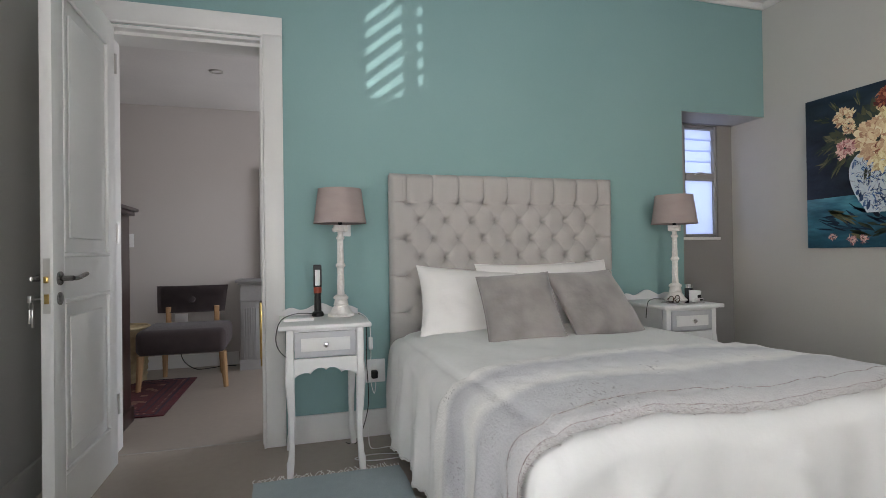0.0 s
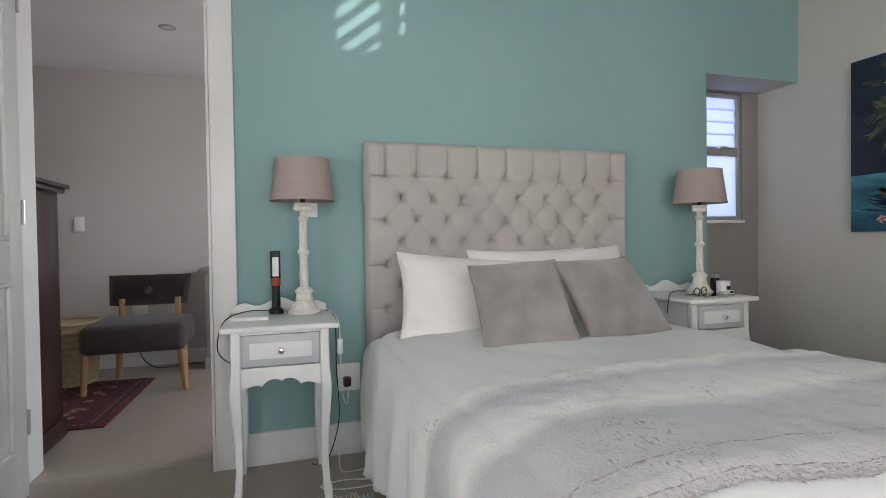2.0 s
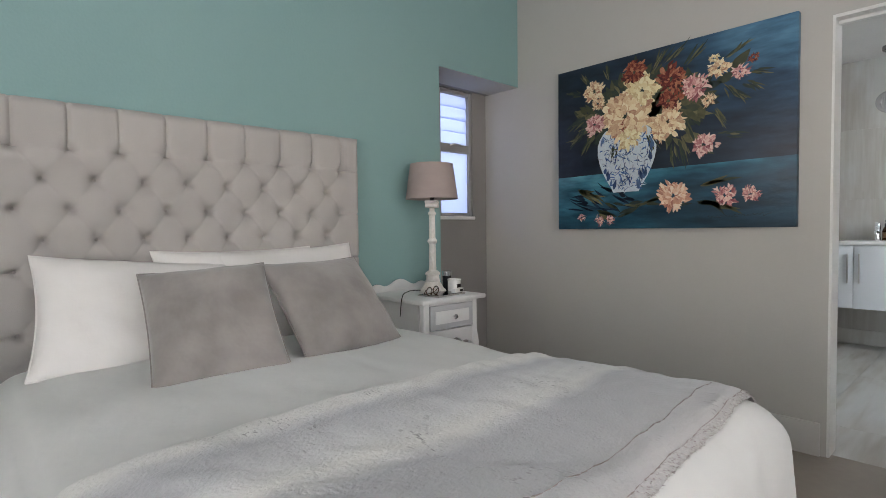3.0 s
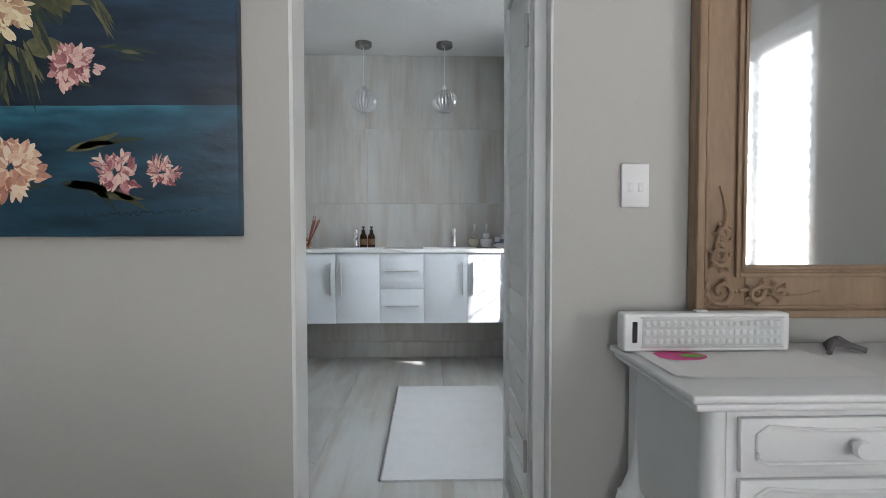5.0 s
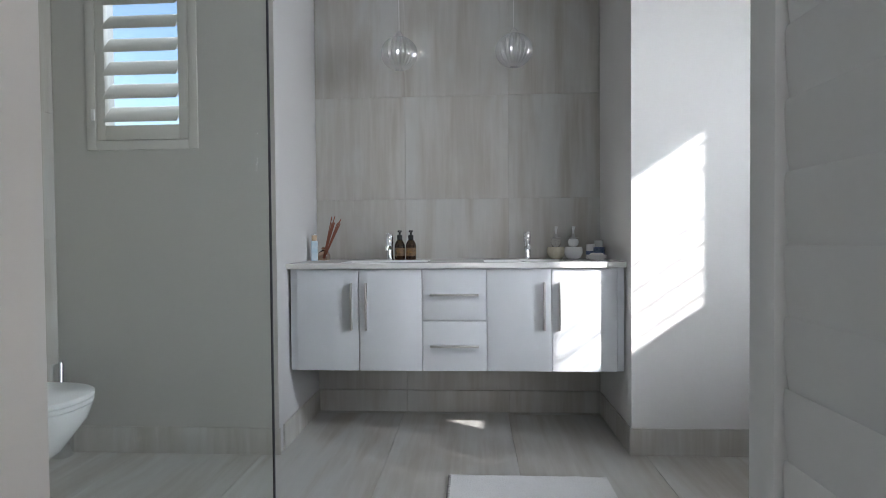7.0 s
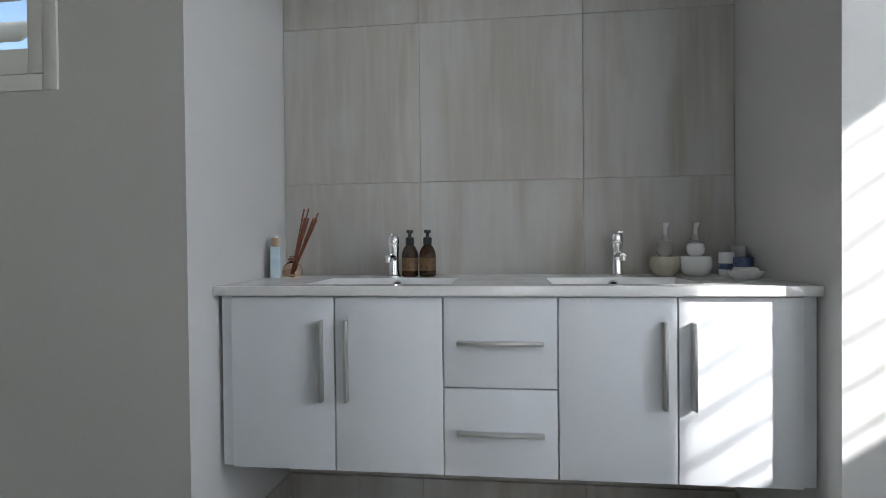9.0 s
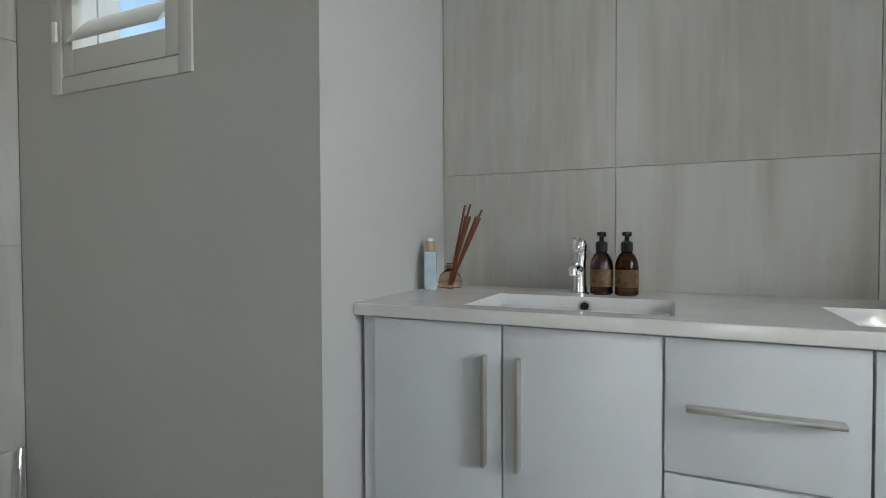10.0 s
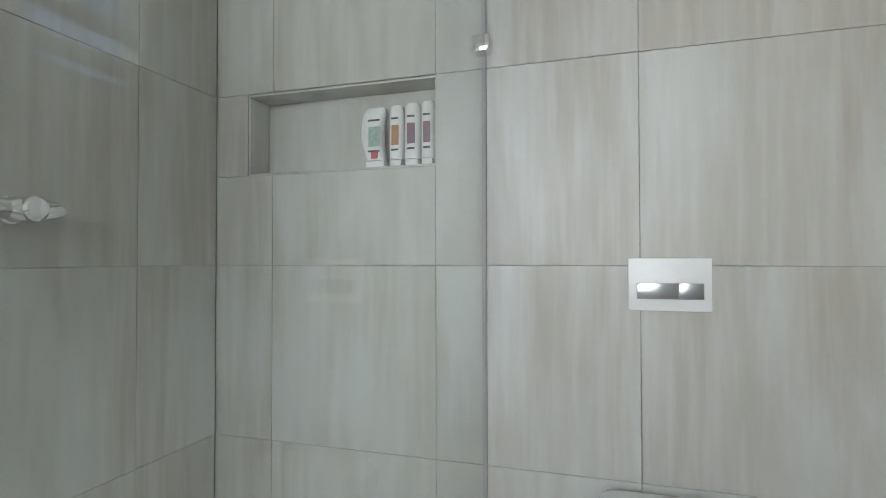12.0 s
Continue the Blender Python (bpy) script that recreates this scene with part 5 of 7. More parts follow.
P_CREAM = islands("cream_petals", [lin(0.62, 0.42, 0.34), lin(0.80, 0.66, 0.52), lin(0.89, 0.81, 0.65), lin(0.92, 0.87, 0.74)])
P_PEACH = islands("peach_petals", [lin(0.62, 0.40, 0.34), lin(0.80, 0.60, 0.50), lin(0.89, 0.76, 0.64), lin(0.92, 0.85, 0.76)])
P_YEL = islands("pale_yellow_petals", [lin(0.72, 0.60, 0.44), lin(0.87, 0.81, 0.62), lin(0.93, 0.90, 0.75)])
P_RED = islands("dark_red_petals", [lin(0.24, 0.08, 0.09), lin(0.40, 0.15, 0.13), lin(0.56, 0.30, 0.22), lin(0.70, 0.48, 0.36)])
P_PINK = islands("pink_petals", [lin(0.48, 0.24, 0.28), lin(0.72, 0.48, 0.48), lin(0.86, 0.70, 0.66), lin(0.90, 0.80, 0.74)])
P_LEAF = islands("leaf_strokes", [lin(0.16, 0.20, 0.21), lin(0.20, 0.24, 0.21), lin(0.29, 0.30, 0.21), lin(0.44, 0.42, 0.30)])
P_VASE = islands("vase_strokes", [lin(0.16, 0.29, 0.50), lin(0.30, 0.44, 0.66), lin(0.10, 0.18, 0.36), lin(0.84, 0.87, 0.88), lin(0.72, 0.78, 0.83)])
P_WHT = islands("vase_ground", [lin(0.66, 0.73, 0.80), lin(0.80, 0.84, 0.86), lin(0.60, 0.68, 0.78)])
P_SHAD = islands("shadow_strokes", [lin(0.05, 0.10, 0.16), lin(0.09, 0.17, 0.25), lin(0.14, 0.24, 0.32)])

# leaves behind
bm = bmesh.new()
for u, v in ((0.20, 0.82), (0.20, 0.64), (0.40, 0.90), (0.56, 0.81), (0.65, 0.75), (0.75, 0.82), (0.85, 0.81), (0.68, 0.44), (0.54, 0.60)):
    for k in range(7):
        t = k / 7
        dab(bm, 0.38 + (u - 0.38) * t + prn.uniform(-0.015, 0.015), 0.58 + (v - 0.58) * t + prn.uniform(-0.015, 0.015), math.atan2(v - 0.58, u - 0.38) + prn.uniform(-0.5, 0.5), prn.uniform(0.08, 0.15), prn.uniform(0.028, 0.058), 0.0008, prn.uniform(-0.03, 0.03))
for i in range(330):
    a = prn.uniform(0, 2 * math.pi)
    cx, cy = 0.42 + 0.27 * math.cos(a) * prn.uniform(0.35, 1.0), 0.68 + 0.19 * math.sin(a) * prn.uniform(0.3, 1.0)
    dab(bm, cx, cy, a + prn.uniform(-0.8, 0.8), prn.uniform(0.05, 0.11), prn.uniform(0.022, 0.050), prn.uniform(0.0002, 0.0009), prn.uniform(-0.03, 0.03))
for u, v, a, ln in ((0.10, 0.84, 2.9, 0.10), (0.16, 0.90, 2.2, 0.09), (0.26, 0.93, 1.9, 0.08), (0.56, 0.93, 0.7, 0.14), (0.50, 0.92, 1.0, 0.13), (0.80, 0.88, 0.6, 0.12), (0.86, 0.70, -0.5, 0.10), (0.74, 0.58, -1.1, 0.12), (0.10, 0.66, 3.5, 0.11), (0.13, 0.60, 3.9, 0.10), (0.60, 0.46, -1.3, 0.16), (0.56, 0.42, -1.5, 0.12), (0.78, 0.47, -0.1, 0.10), (0.10, 0.56, 3.6, 0.09), (0.16, 0.52, 4.1, 0.10), (0.78, 0.70, -0.9, 0.13), (0.82, 0.66, -0.7, 0.09), (0.62, 0.54, -1.2, 0.15), (0.88, 0.76, -0.3, 0.09), (0.64, 0.90, 0.8, 0.16), (0.30, 0.48, -1.7, 0.13), (0.47, 0.50, -1.2, 0.12)):
    for k in range(9):
        back, side = 0.05 * prn.random(), prn.uniform(-0.012, 0.012)
        dab(bm, u - back * math.cos(a) - side * math.sin(a), v - back * math.sin(a) + side * math.cos(a), a + prn.uniform(-0.16, 0.16), ln * prn.uniform(0.5, 0.95), prn.uniform(0.006, 0.013), 0.0010 + 0.00005 * k, prn.uniform(-0.015, 0.015))
part("leaves", bm, P_LEAF, pic, "dark olive leaf strokes", smooth=0)
# vase
bm = bmesh.new()
prof = [(0.0, 0.060), (0.03, 0.072), (0.08, 0.096), (0.13, 0.116), (0.18, 0.130), (0.23, 0.138), (0.28, 0.138), (0.32, 0.128), (0.35, 0.112), (0.37, 0.096)]
outl = [(0.355 + w, 0.215 + h) for h, w in prof] + [(0.355 - w, 0.215 + h) for h, w in prof[::-1]]
f = bm.faces.new([bm.verts.new(on_canvas(a, b, 0.0010)) for a, b in outl])
part("vase", bm, P_WHT, pic, "pale blue white vase", smooth=0)
bm = bmesh.new()
for i in range(300):
    h = prn.uniform(0.02, 0.33)
    w = np.interp(h, [p[0] for p in prof], [p[1] for p in prof])
    x = prn.uniform(-0.85, 0.85) * w
    dab(bm, 0.355 + x, 0.215 + h, prn.uniform(0, 6.28), prn.uniform(0.012, 0.05), prn.uniform(0.004, 0.010), 0.0016, prn.uniform(-0.03, 0.03))
part("vase_pattern", bm, P_VASE, pic, "cobalt blue brush pattern", smooth=0)
bm = bmesh.new()
for i in range(22):
    h = prn.uniform(0.01, 0.30)
    w = np.interp(h, [p[0] for p in prof], [p[1] for p in prof])
    side = 1 if i % 4 else -1
    dab(bm, 0.355 + side * w * prn.uniform(0.86, 0.99), 0.215 + h, math.pi / 2 + side * 0.25, prn.uniform(0.03, 0.07), prn.uniform(0.010, 0.024), 0.0020, 0.0)
part("vase_shading", bm, islands("vase_shade_strokes", [lin(0.12, 0.20, 0.34), lin(0.22, 0.32, 0.48), lin(0.34, 0.45, 0.60)]), pic, "blue grey strokes along the sides of the vase", smooth=0)
bm = bmesh.new()
for i in range(36):
    dab(bm, 0.30 + prn.uniform(-0.18, 0.10), 0.17 + prn.uniform(-0.07, 0.05), math.pi - 0.35 + prn.uniform(-0.3, 0.3), prn.uniform(0.06, 0.14), prn.uniform(0.008, 0.02), 0.0007, prn.uniform(-0.02, 0.02))
part("table_shadow", bm, P_SHAD, pic, "dark strokes of shadow on the painted table", smooth=0)
bm = bmesh.new()
for u, v, a in ((0.14, 0.24, -0.25), (0.20, 0.20, -0.35), (0.28, 0.15, -0.2), (0.36, 0.13, 0.1), (0.45, 0.14, 0.25), (0.66, 0.13, -0.1), (0.70, 0.22, 0.2), (0.55, 0.14, -0.2), (0.24, 0.10, -0.3), (0.34, 0.08, 0.2), (0.74, 0.12, -0.3)):
    for k in range(3):
        dab(bm, u + prn.uniform(-0.03, 0.03), v + prn.uniform(-0.015, 0.015), a + prn.uniform(-0.25, 0.25), prn.uniform(0.08, 0.15), prn.uniform(0.014, 0.026), 0.0012, prn.uniform(-0.03, 0.03))
part("fallen_leaves", bm, P_LEAF, pic, "strewn leaf strokes", smooth=0)
for u, v, r, m, n in ((0.395, 0.895, 0.085, P_RED, 30), (0.555, 0.815, 0.085, P_RED, 26), (0.545, 0.700, 0.07, P_RED, 20), (0.20, 0.835, 0.075, P_CREAM, 22), (0.22, 0.755, 0.05, P_CREAM, 14), (0.20, 0.635, 0.070, P_PINK, 26),
                      (0.355, 0.655, 0.155, P_CREAM, 44), (0.43, 0.785, 0.110, P_YEL, 34), (0.37, 0.53, 0.09, P_YEL, 24), (0.54, 0.585, 0.10, P_CREAM, 28), (0.50, 0.53, 0.06, P_CREAM, 16), (0.645, 0.745, 0.075, P_PINK, 28),
                      (0.74, 0.815, 0.055, P_CREAM, 18), (0.72, 0.87, 0.03, P_YEL, 10), (0.815, 0.775, 0.045, P_PINK, 16), (0.86, 0.83, 0.03, P_RED, 10), (0.70, 0.66, 0.04, P_CREAM, 12), (0.685, 0.435, 0.070, P_PINK, 26),
                      (0.565, 0.180, 0.092, P_PEACH, 34), (0.765, 0.165, 0.060, P_PINK, 20), (0.855, 0.165, 0.045, P_PINK, 16), (0.13, 0.070, 0.028, P_PINK, 10), (0.23, 0.050, 0.034, P_PINK, 12), (0.28, 0.055, 0.032, P_PINK, 12), (0.345, 0.60, 0.05, P_RED, 10)):
    blossom("blossom", u, v, r * 1.32, m, "", int(n * 1.6))
pts = [on_canvas(0.70 + 0.23 * k / 150 + 0.003 * math.sin(k * 0.9), 0.054 + 0.014 * k / 150 + (0.0075 if k % 62 < 9 else 0.0034) * math.sin(k * 0.61) + 0.0022 * math.sin(k * 0.173 + 1), 0.001) for k in range(151)]
bm = T(pts, 0.0008, 5)
part("signature", bm, BLACK, pic, "small illegible dark signature", smooth=0)

# ---- dressing table, mirror, light and switch ----
TX0, TX1, TY0, TY1, TZ = 2.815, 3.250, -0.52, 0.606, 0.745
dt = thing("dressing_table", "white painted dressing table with carved cabriole legs under the mirror", "dressing table")
part("top", B(TX0, TX1, TY0, TY1, TZ - 0.016, TZ, bev=0.006, seg=3), DISTW, dt)
part("top_moulding", B(TX0 + 0.012, TX1, TY0 + 0.012, TY1 - 0.012, TZ - 0.034, TZ - 0.0165, bev=0.007, seg=3), DISTW, dt)
CX0, CY0, CY1, CZ = TX0 + 0.045, TY0 + 0.05, TY1 - 0.05, 0.40
part("side_panel", B(CX0 + 0.03, TX1 - 0.01, CY1 - 0.02, CY1, CZ, TZ - 0.034), DISTW, dt, smooth=0)
part("side_panel", B(CX0 + 0.03, TX1 - 0.01, CY0, CY0 + 0.02, CZ, TZ - 0.034), DISTW, dt, smooth=0)
part("back_panel", B(TX1 - 0.03, TX1 - 0.01, CY0 + 0.02, CY1 - 0.02, CZ, TZ - 0.034), DISTW, dt, smooth=0)
part("front_frame", B(CX0 + 0.004, CX0 + 0.03, CY0 + 0.04, CY1 - 0.04, CZ + 0.06, TZ - 0.034), DISTW, dt, smooth=0)
bm = bmesh.new()
n = 48
pts = []
for i in range(n + 1):
    t = i / n
    pts.append((CY0 + 0.05 + (CY1 - CY0 - 0.10) * t, CZ - 0.035 + 0.075 * (math.sin(math.pi * min(1, max(0, t * 2 % 1))) ** 0.7)))
prism(bm, [(CY0 + 0.05, CZ + 0.0605)] + pts + [(CY1 - 0.05, CZ + 0.0605)], "x", CX0 + 0.006, CX0 + 0.028)
part("apron", bm, DISTW, dt)
for dy0, dy1 in ((CY0 + 0.06, CY0 + 0.485), (CY1 - 0.485, CY1 - 0.06)):
    for dz0, dz1 in ((CZ + 0.075, CZ + 0.175), (CZ + 0.188, CZ + 0.292)):
        d = part("drawer", B(CX0 - 0.010, CX0 + 0.004, dy0, dy1, dz0, dz1, bev=0.003), DISTW, dt)
        bm = bmesh.new()
        a, b, c, e2 = dy0 + 0.03, dy1 - 0.03, dz0 + 0.018, dz1 - 0.018
        loop = [(CX0 - 0.012, a + (b - a) * t, c + 0.0) for t in np.linspace(0.05, 0.95, 8)] + [(CX0 - 0.012, b, c + (e2 - c) * t) for t in np.linspace(0.15, 0.8, 4)] + \
               [(CX0 - 0.012, b - (b - a) * t, e2 - 0.010 * math.sin(math.pi * t) + 0.004) for t in np.linspace(0.06, 0.94, 10)] + [(CX0 - 0.012, a, e2 - (e2 - c) * t) for t in np.linspace(0.2, 0.85, 4)]
        loop.append(loop[0])
        tube(bm, loop, 0.0045, 6)
        part("drawer_moulding", bm, DISTW, d)
        bm = L(((0.007, 0), (0.007, 0.010), (0.016, 0.016), (0.018, 0.022), (0.014, 0.028), (0.001, 0.030)), seg=18)
        bmesh.ops.rotate(bm, verts=bm.verts, matrix=Matrix.Rotation(-math.pi / 2, 3, "Y"))
        bmesh.ops.translate(bm, verts=bm.verts, vec=(CX0 - 0.010, (dy0 + dy1) / 2, (dz0 + dz1) / 2))
        part("knob", bm, DISTW, d)
for sx, sy, cx, cy in ((-1, 1, CX0 + 0.022, CY1 - 0.022), (-1, -1, CX0 + 0.022, CY0 + 0.022), (1, 1, TX1 - 0.055, CY1 - 0.022), (1, -1, TX1 - 0.055, CY0 + 0.022)):
    o = Vector((sx * (0.6 if sx < 0 else 0.0), sy * 0.8, 0))
    bm = bmesh.new()
    tube(bm, spline([Vector((cx, cy, TZ - 0.034)), Vector((cx, cy, CZ + 0.10)), Vector((cx, cy, CZ)) + o * 0.022, Vector((cx, cy, 0.33)) + o * 0.042, Vector((cx, cy, 0.22)) + o * 0.020, Vector((cx, cy, 0.10)) - o * 0.008, Vector((cx, cy, 0.045)) + o * 0.006, Vector((cx, cy, 0.014)) + o * 0.035, Vector((cx, cy, 0.0)) + o * 0.038], 5),
         [np.interp(k, [0, 8, 13, 18, 24, 31, 36, 40], [0.024, 0.026, 0.038, 0.036, 0.024, 0.018, 0.026, 0.018]) for k in range(41)], 14)
    lg = part("leg", bm, DISTW, dt)
    bm = bmesh.new()
    for k in range(5):
        bmesh.ops.create_icosphere(bm, subdivisions=1, radius=0.010 - 0.001 * k, matrix=Matrix.Translation(Vector((cx, cy, 0.385 - 0.03 * k)) + o * (0.062 - 0.006 * k) + Vector((0, 0.008 * (-1) ** k, 0))))
    part("carving", bm, DISTW, lg)
bm = grid(lambda u, v: (2.93 + 0.27 * u, 0.16 + 0.42 * v, TZ + 0.0012 + 0.003 * (abs(v - 0.98) < 0.04)), 12, 18)
pap = thing("paper_sheet", "white sheet of paper printed with a pink tulip", "paper")
part("sheet", bm, PILLOW, pap, smooth=0)
bm = bmesh.new()
bm.faces.new([bm.verts.new((3.11 + 0.045 * math.cos(a), 0.488 + 0.062 * math.sin(a), TZ + 0.0024)) for a in [k * math.pi / 14 for k in range(28)]])
part("tulip_print", bm, M("pink_print", (0.75, 0.10, 0.32), (0.65, 0.08, 0.27), 0.7, 20), pap, "pink printed tulip shape", smooth=0)
bm = bmesh.new()
bm.faces.new([bm.verts.new((3.105 + 0.018 * math.cos(a), 0.462 + 0.028 * math.sin(a), TZ + 0.0032)) for a in [k * math.pi / 10 for k in range(20)]])
part("leaf_print", bm, M("green_print", (0.25, 0.50, 0.08), None, 0.7, 20), pap, "green printed leaf shape", smooth=0)

el = thing("emergency_light", "white rechargeable LED emergency light standing on the dressing table", "light", at=(3.165, 0.405, TZ + 0.004), turn=0)
part("case", B(-0.022, 0.026, -0.203, 0.203, 0, 0.092, bev=0.007, seg=3), WPLAST, el)
part("reflector", B(-0.0245, -0.0215, -0.180, 0.158, 0.014, 0.080, bev=0.001), M("silver_reflector", (0.70, 0.70, 0.70), (0.62, 0.62, 0.62), 0.35, 60), el)
led = mesh_of("led", B(-0.0030, 0.0, -0.0055, 0.0055, -0.0065, 0.0065, bev=0.002), WPLAST)
for r in range(3):
    for c in range(20):
        o = new("led", led)
        o.parent = el
        o.matrix_local = pose(-0.0245, -0.170 + c * 0.0167, 0.026 + r * 0.021)
part("cover_glass", B(-0.0290, -0.0280, -0.182, 0.160, 0.012, 0.082), CLEAR, el, smooth=0)
part("bezel", B(-0.0285, -0.021, -0.184, 0.162, 0.081, 0.0845), STEEL, el, smooth=0)
part("bezel", B(-0.0285, -0.021, -0.184, 0.162, 0.0095, 0.013), STEEL, el, smooth=0)
part("printed_bar", B(-0.0228, -0.0215, 0.170, 0.182, 0.022, 0.072), BLACK, el, "dark printed maker's bar", smooth=0)
part("socket", B(-0.006, 0.012, -0.01, 0.02, 0.092, 0.097, bev=0.002), WPLAST, el)

MY0, MY1, MZ0, MZ1 = -0.62, 0.395, 0.815, 1.98
mi = thing("wall_mirror", "large mirror in a carved limed wood frame above the dressing table", "mirror")
FW = 0.135
for n_, a in (("frame_side", (MY1 - FW, MY1, MZ0, MZ1)), ("frame_side", (MY0, MY0 + FW, MZ0, MZ1)), ("frame_rail", (MY0 + FW, MY1 - FW, MZ0, MZ0 + FW)), ("frame_rail", (MY0 + FW, MY1 - FW, MZ1 - FW, MZ1))):
    fr = part(n_, B(XP - 0.040, XP - 0.002, a[0], a[1], a[2], a[3], bev=0.004), OAK, mi)
    vert = a[3] - a[2] > a[1] - a[0]
    for s0, s1, h in ((0.0, 0.020, 0.056), (0.024, 0.032, 0.048), (FW - 0.03, FW - 0.018, 0.050), (FW - 0.012, FW - 0.002, 0.046)):
        if n_ == "frame_side":
            y = (a[1] - s1, a[1] - s0) if a[1] > 0 else (a[0] + s0, a[0] + s1)
            bmx = B(XP - h, XP - 0.0405, y[0], y[1], a[2] + s0, a[3] - s0, bev=0.003)
        else:
            z = (a[2] + s0, a[2] + s1) if a[2] < 1.2 else (a[3] - s1, a[3] - s0)
            bmx = B(XP - h + 0.0005, XP - 0.0405, a[0] - FW + s1, a[1] + FW - s1, z[0], z[1], bev=0.003)
        part("moulding", bmx, OAK, fr)
part("glass", B(XP - 0.030, XP - 0.012, MY0 + FW - 0.004, MY1 - FW + 0.004, MZ0 + FW - 0.004, MZ1 - FW + 0.004), MIRROR, mi, "silvered mirror glass", smooth=0)
crn = random.Random(5)


def scroll(bm, y, z, s, turn, flip=1):
    """A carved acanthus scroll lying on the frame."""
    pts = []
    for k in range(22):
        a = turn + flip * k * 0.42
        r = s * (1 - k / 24)
        pts.append((XP - 0.044 - 0.006 * math.sin(k / 21 * math.pi), y + r * math.cos(a), z + r * math.sin(a)))
    tube(bm, pts, [0.0065 * (1 - 0.5 * k / 22) + 0.0015 for k in range(22)], 7)
    for k in range(0, 14, 3):
        a = turn + flip * k * 0.42
        r = s * (1 - k / 24)
        p = Vector((XP - 0.044, y + r * math.cos(a), z + r * math.sin(a)))
        q = p + Vector((-0.004, 0.02 * math.cos(a), 0.02 * math.sin(a)))
        tube(bm, [p, (p + q) / 2 + Vector((-0.005, 0, 0)), q], [0.003, 0.006, 0.001], 6)


for yc, zc, sy, sz in ((MY1 - 0.068, MZ0 + 0.068, -1, 1), (MY0 + 0.068, MZ0 + 0.068, 1, 1), (MY1 - 0.068, MZ1 - 0.068, -1, -1), (MY0 + 0.068, MZ1 - 0.068, 1, -1)):
    bm = bmesh.new()
    scroll(bm, yc, zc, 0.040, 0.6, sy)
    scroll(bm, yc + sy * 0.09, zc - sz * 0.004, 0.024, 2.0, -sy)
    scroll(bm, yc + sy * 0.15, zc, 0.016, 1.0, sy)
    scroll(bm, yc - sy * 0.004, zc + sz * 0.09, 0.026, 4.2, -sy)
    scroll(bm, yc, zc + sz * 0.15, 0.018, 5.0, sy)
    tube(bm, spline([(XP - 0.043, yc, zc + sz * 0.05), (XP - 0.047, yc + 0.015, zc + sz * 0.12), (XP - 0.046, yc - 0.012, zc + sz * 0.19), (XP - 0.042, yc + 0.004, zc + sz * 0.27)], 6), [0.006 - 0.0002 * k for k in range(19)], 6)
    tube(bm, spline([(XP - 0.043, yc + sy * 0.05, zc), (XP - 0.047, yc + sy * 0.12, zc + 0.012), (XP - 0.046, yc + sy * 0.19, zc - 0.010), (XP - 0.042, yc + sy * 0.26, zc)], 6), [0.006 - 0.0002 * k for k in range(19)], 6)
    part("corner_carving", bm, OAK, mi, "carved scrolling leaves")

sw = thing("light_switch", "white double light switch on the wall beside the bathroom door", "switch")
part("plate", B(XP - 0.011, XP - 0.0005, 0.500, 0.573, 1.100, 1.214, bev=0.004), WPLAST, sw)
for y in (0.523, 0.550):
    part("rocker", B(XP - 0.0135, XP - 0.0105, y - 0.007, y + 0.007, 1.140, 1.164, bev=0.002), WPLAST, sw)
bm = bmesh.new()
for k in range(4):
    tube(bm, spline([(3.11 + 0.03 * k, 0.13 - 0.02 * k, TZ + 0.006), (3.15, 0.08, TZ + 0.020 + 0.004 * k), (3.12 + 0.02 * k, 0.03, TZ + 0.008)], 6), 0.007, 6)
single("hair_tie", bm, M("grey_fabric", (0.16, 0.15, 0.15), None, 0.9, 30), "small bundle of dark grey fabric bands on the dressing table", "hair tie")

# ---- hall seen through the doorway ----
ch = thing("slipper_chair", "charcoal upholstered slipper chair on beech legs in the hall", "chair", at=(-0.835, 4.92, 0))
bm = bmesh.new()
box(bm, -0.325, 0.315, -0.30, 0.27, 0.275, 0.47, bev=0.05, seg=4)
part("seat", bm, CHAIRF, ch)
bm = grid(lambda u, v: ((u - 0.52) * 0.53 * (1 + 0.08 * v), 0.20 + 0.09 * v - 0.05 * math.cos((u - 0.5) * 2.4) + 0.05, 0.55 + 0.225 * v - 0.01 * (2 * u - 1) ** 2 * 0), 20, 8)
bmesh.ops.solidify(bm, geom=bm.faces[:], thickness=0.07)
bmesh.ops.bevel(bm, geom=[e_ for e_ in bm.edges if e_.calc_face_angle(0) > 0.9], offset=0.02, segments=3, affect="EDGES")
part("backrest", bm, CHAIRF, ch)
part("button", L(((0.03, 0), (0.028, 0.012), (0.001, 0.018)), seg=16), CHAIRF, ch).matrix_local = pose(0, 0.165, 0.665, 78, 0, 0)
for x, y, lean in ((-0.29, -0.26, -0.02), (0.29, -0.26, 0.02), (-0.22, 0.24, -0.01), (0.22, 0.24, 0.01)):
    part("leg", T([(x, y, 0.28), (x + lean, y + (0.03 if y > 0 else 0), 0.0)], [0.027, 0.019], 8), BEECH, ch)
for x in (-0.19, 0.19):
    part("back_post", B(x - 0.02, x + 0.02, 0.215, 0.245, 0.45, 0.60, bev=0.004), BEECH, ch)
RUGR = M("red_carpet_pile", (0.12, 0.022, 0.024), (0.040, 0.011, 0.016), 0.95, 16, bump=0.003, bscale=120, fine=0.5)
RUGC = M("carpet_cream_motif", (0.32, 0.19, 0.13), (0.18, 0.09, 0.07), 0.95, 25)
RUGD = M("carpet_navy_motif", (0.03, 0.018, 0.035), None, 0.95, 25)
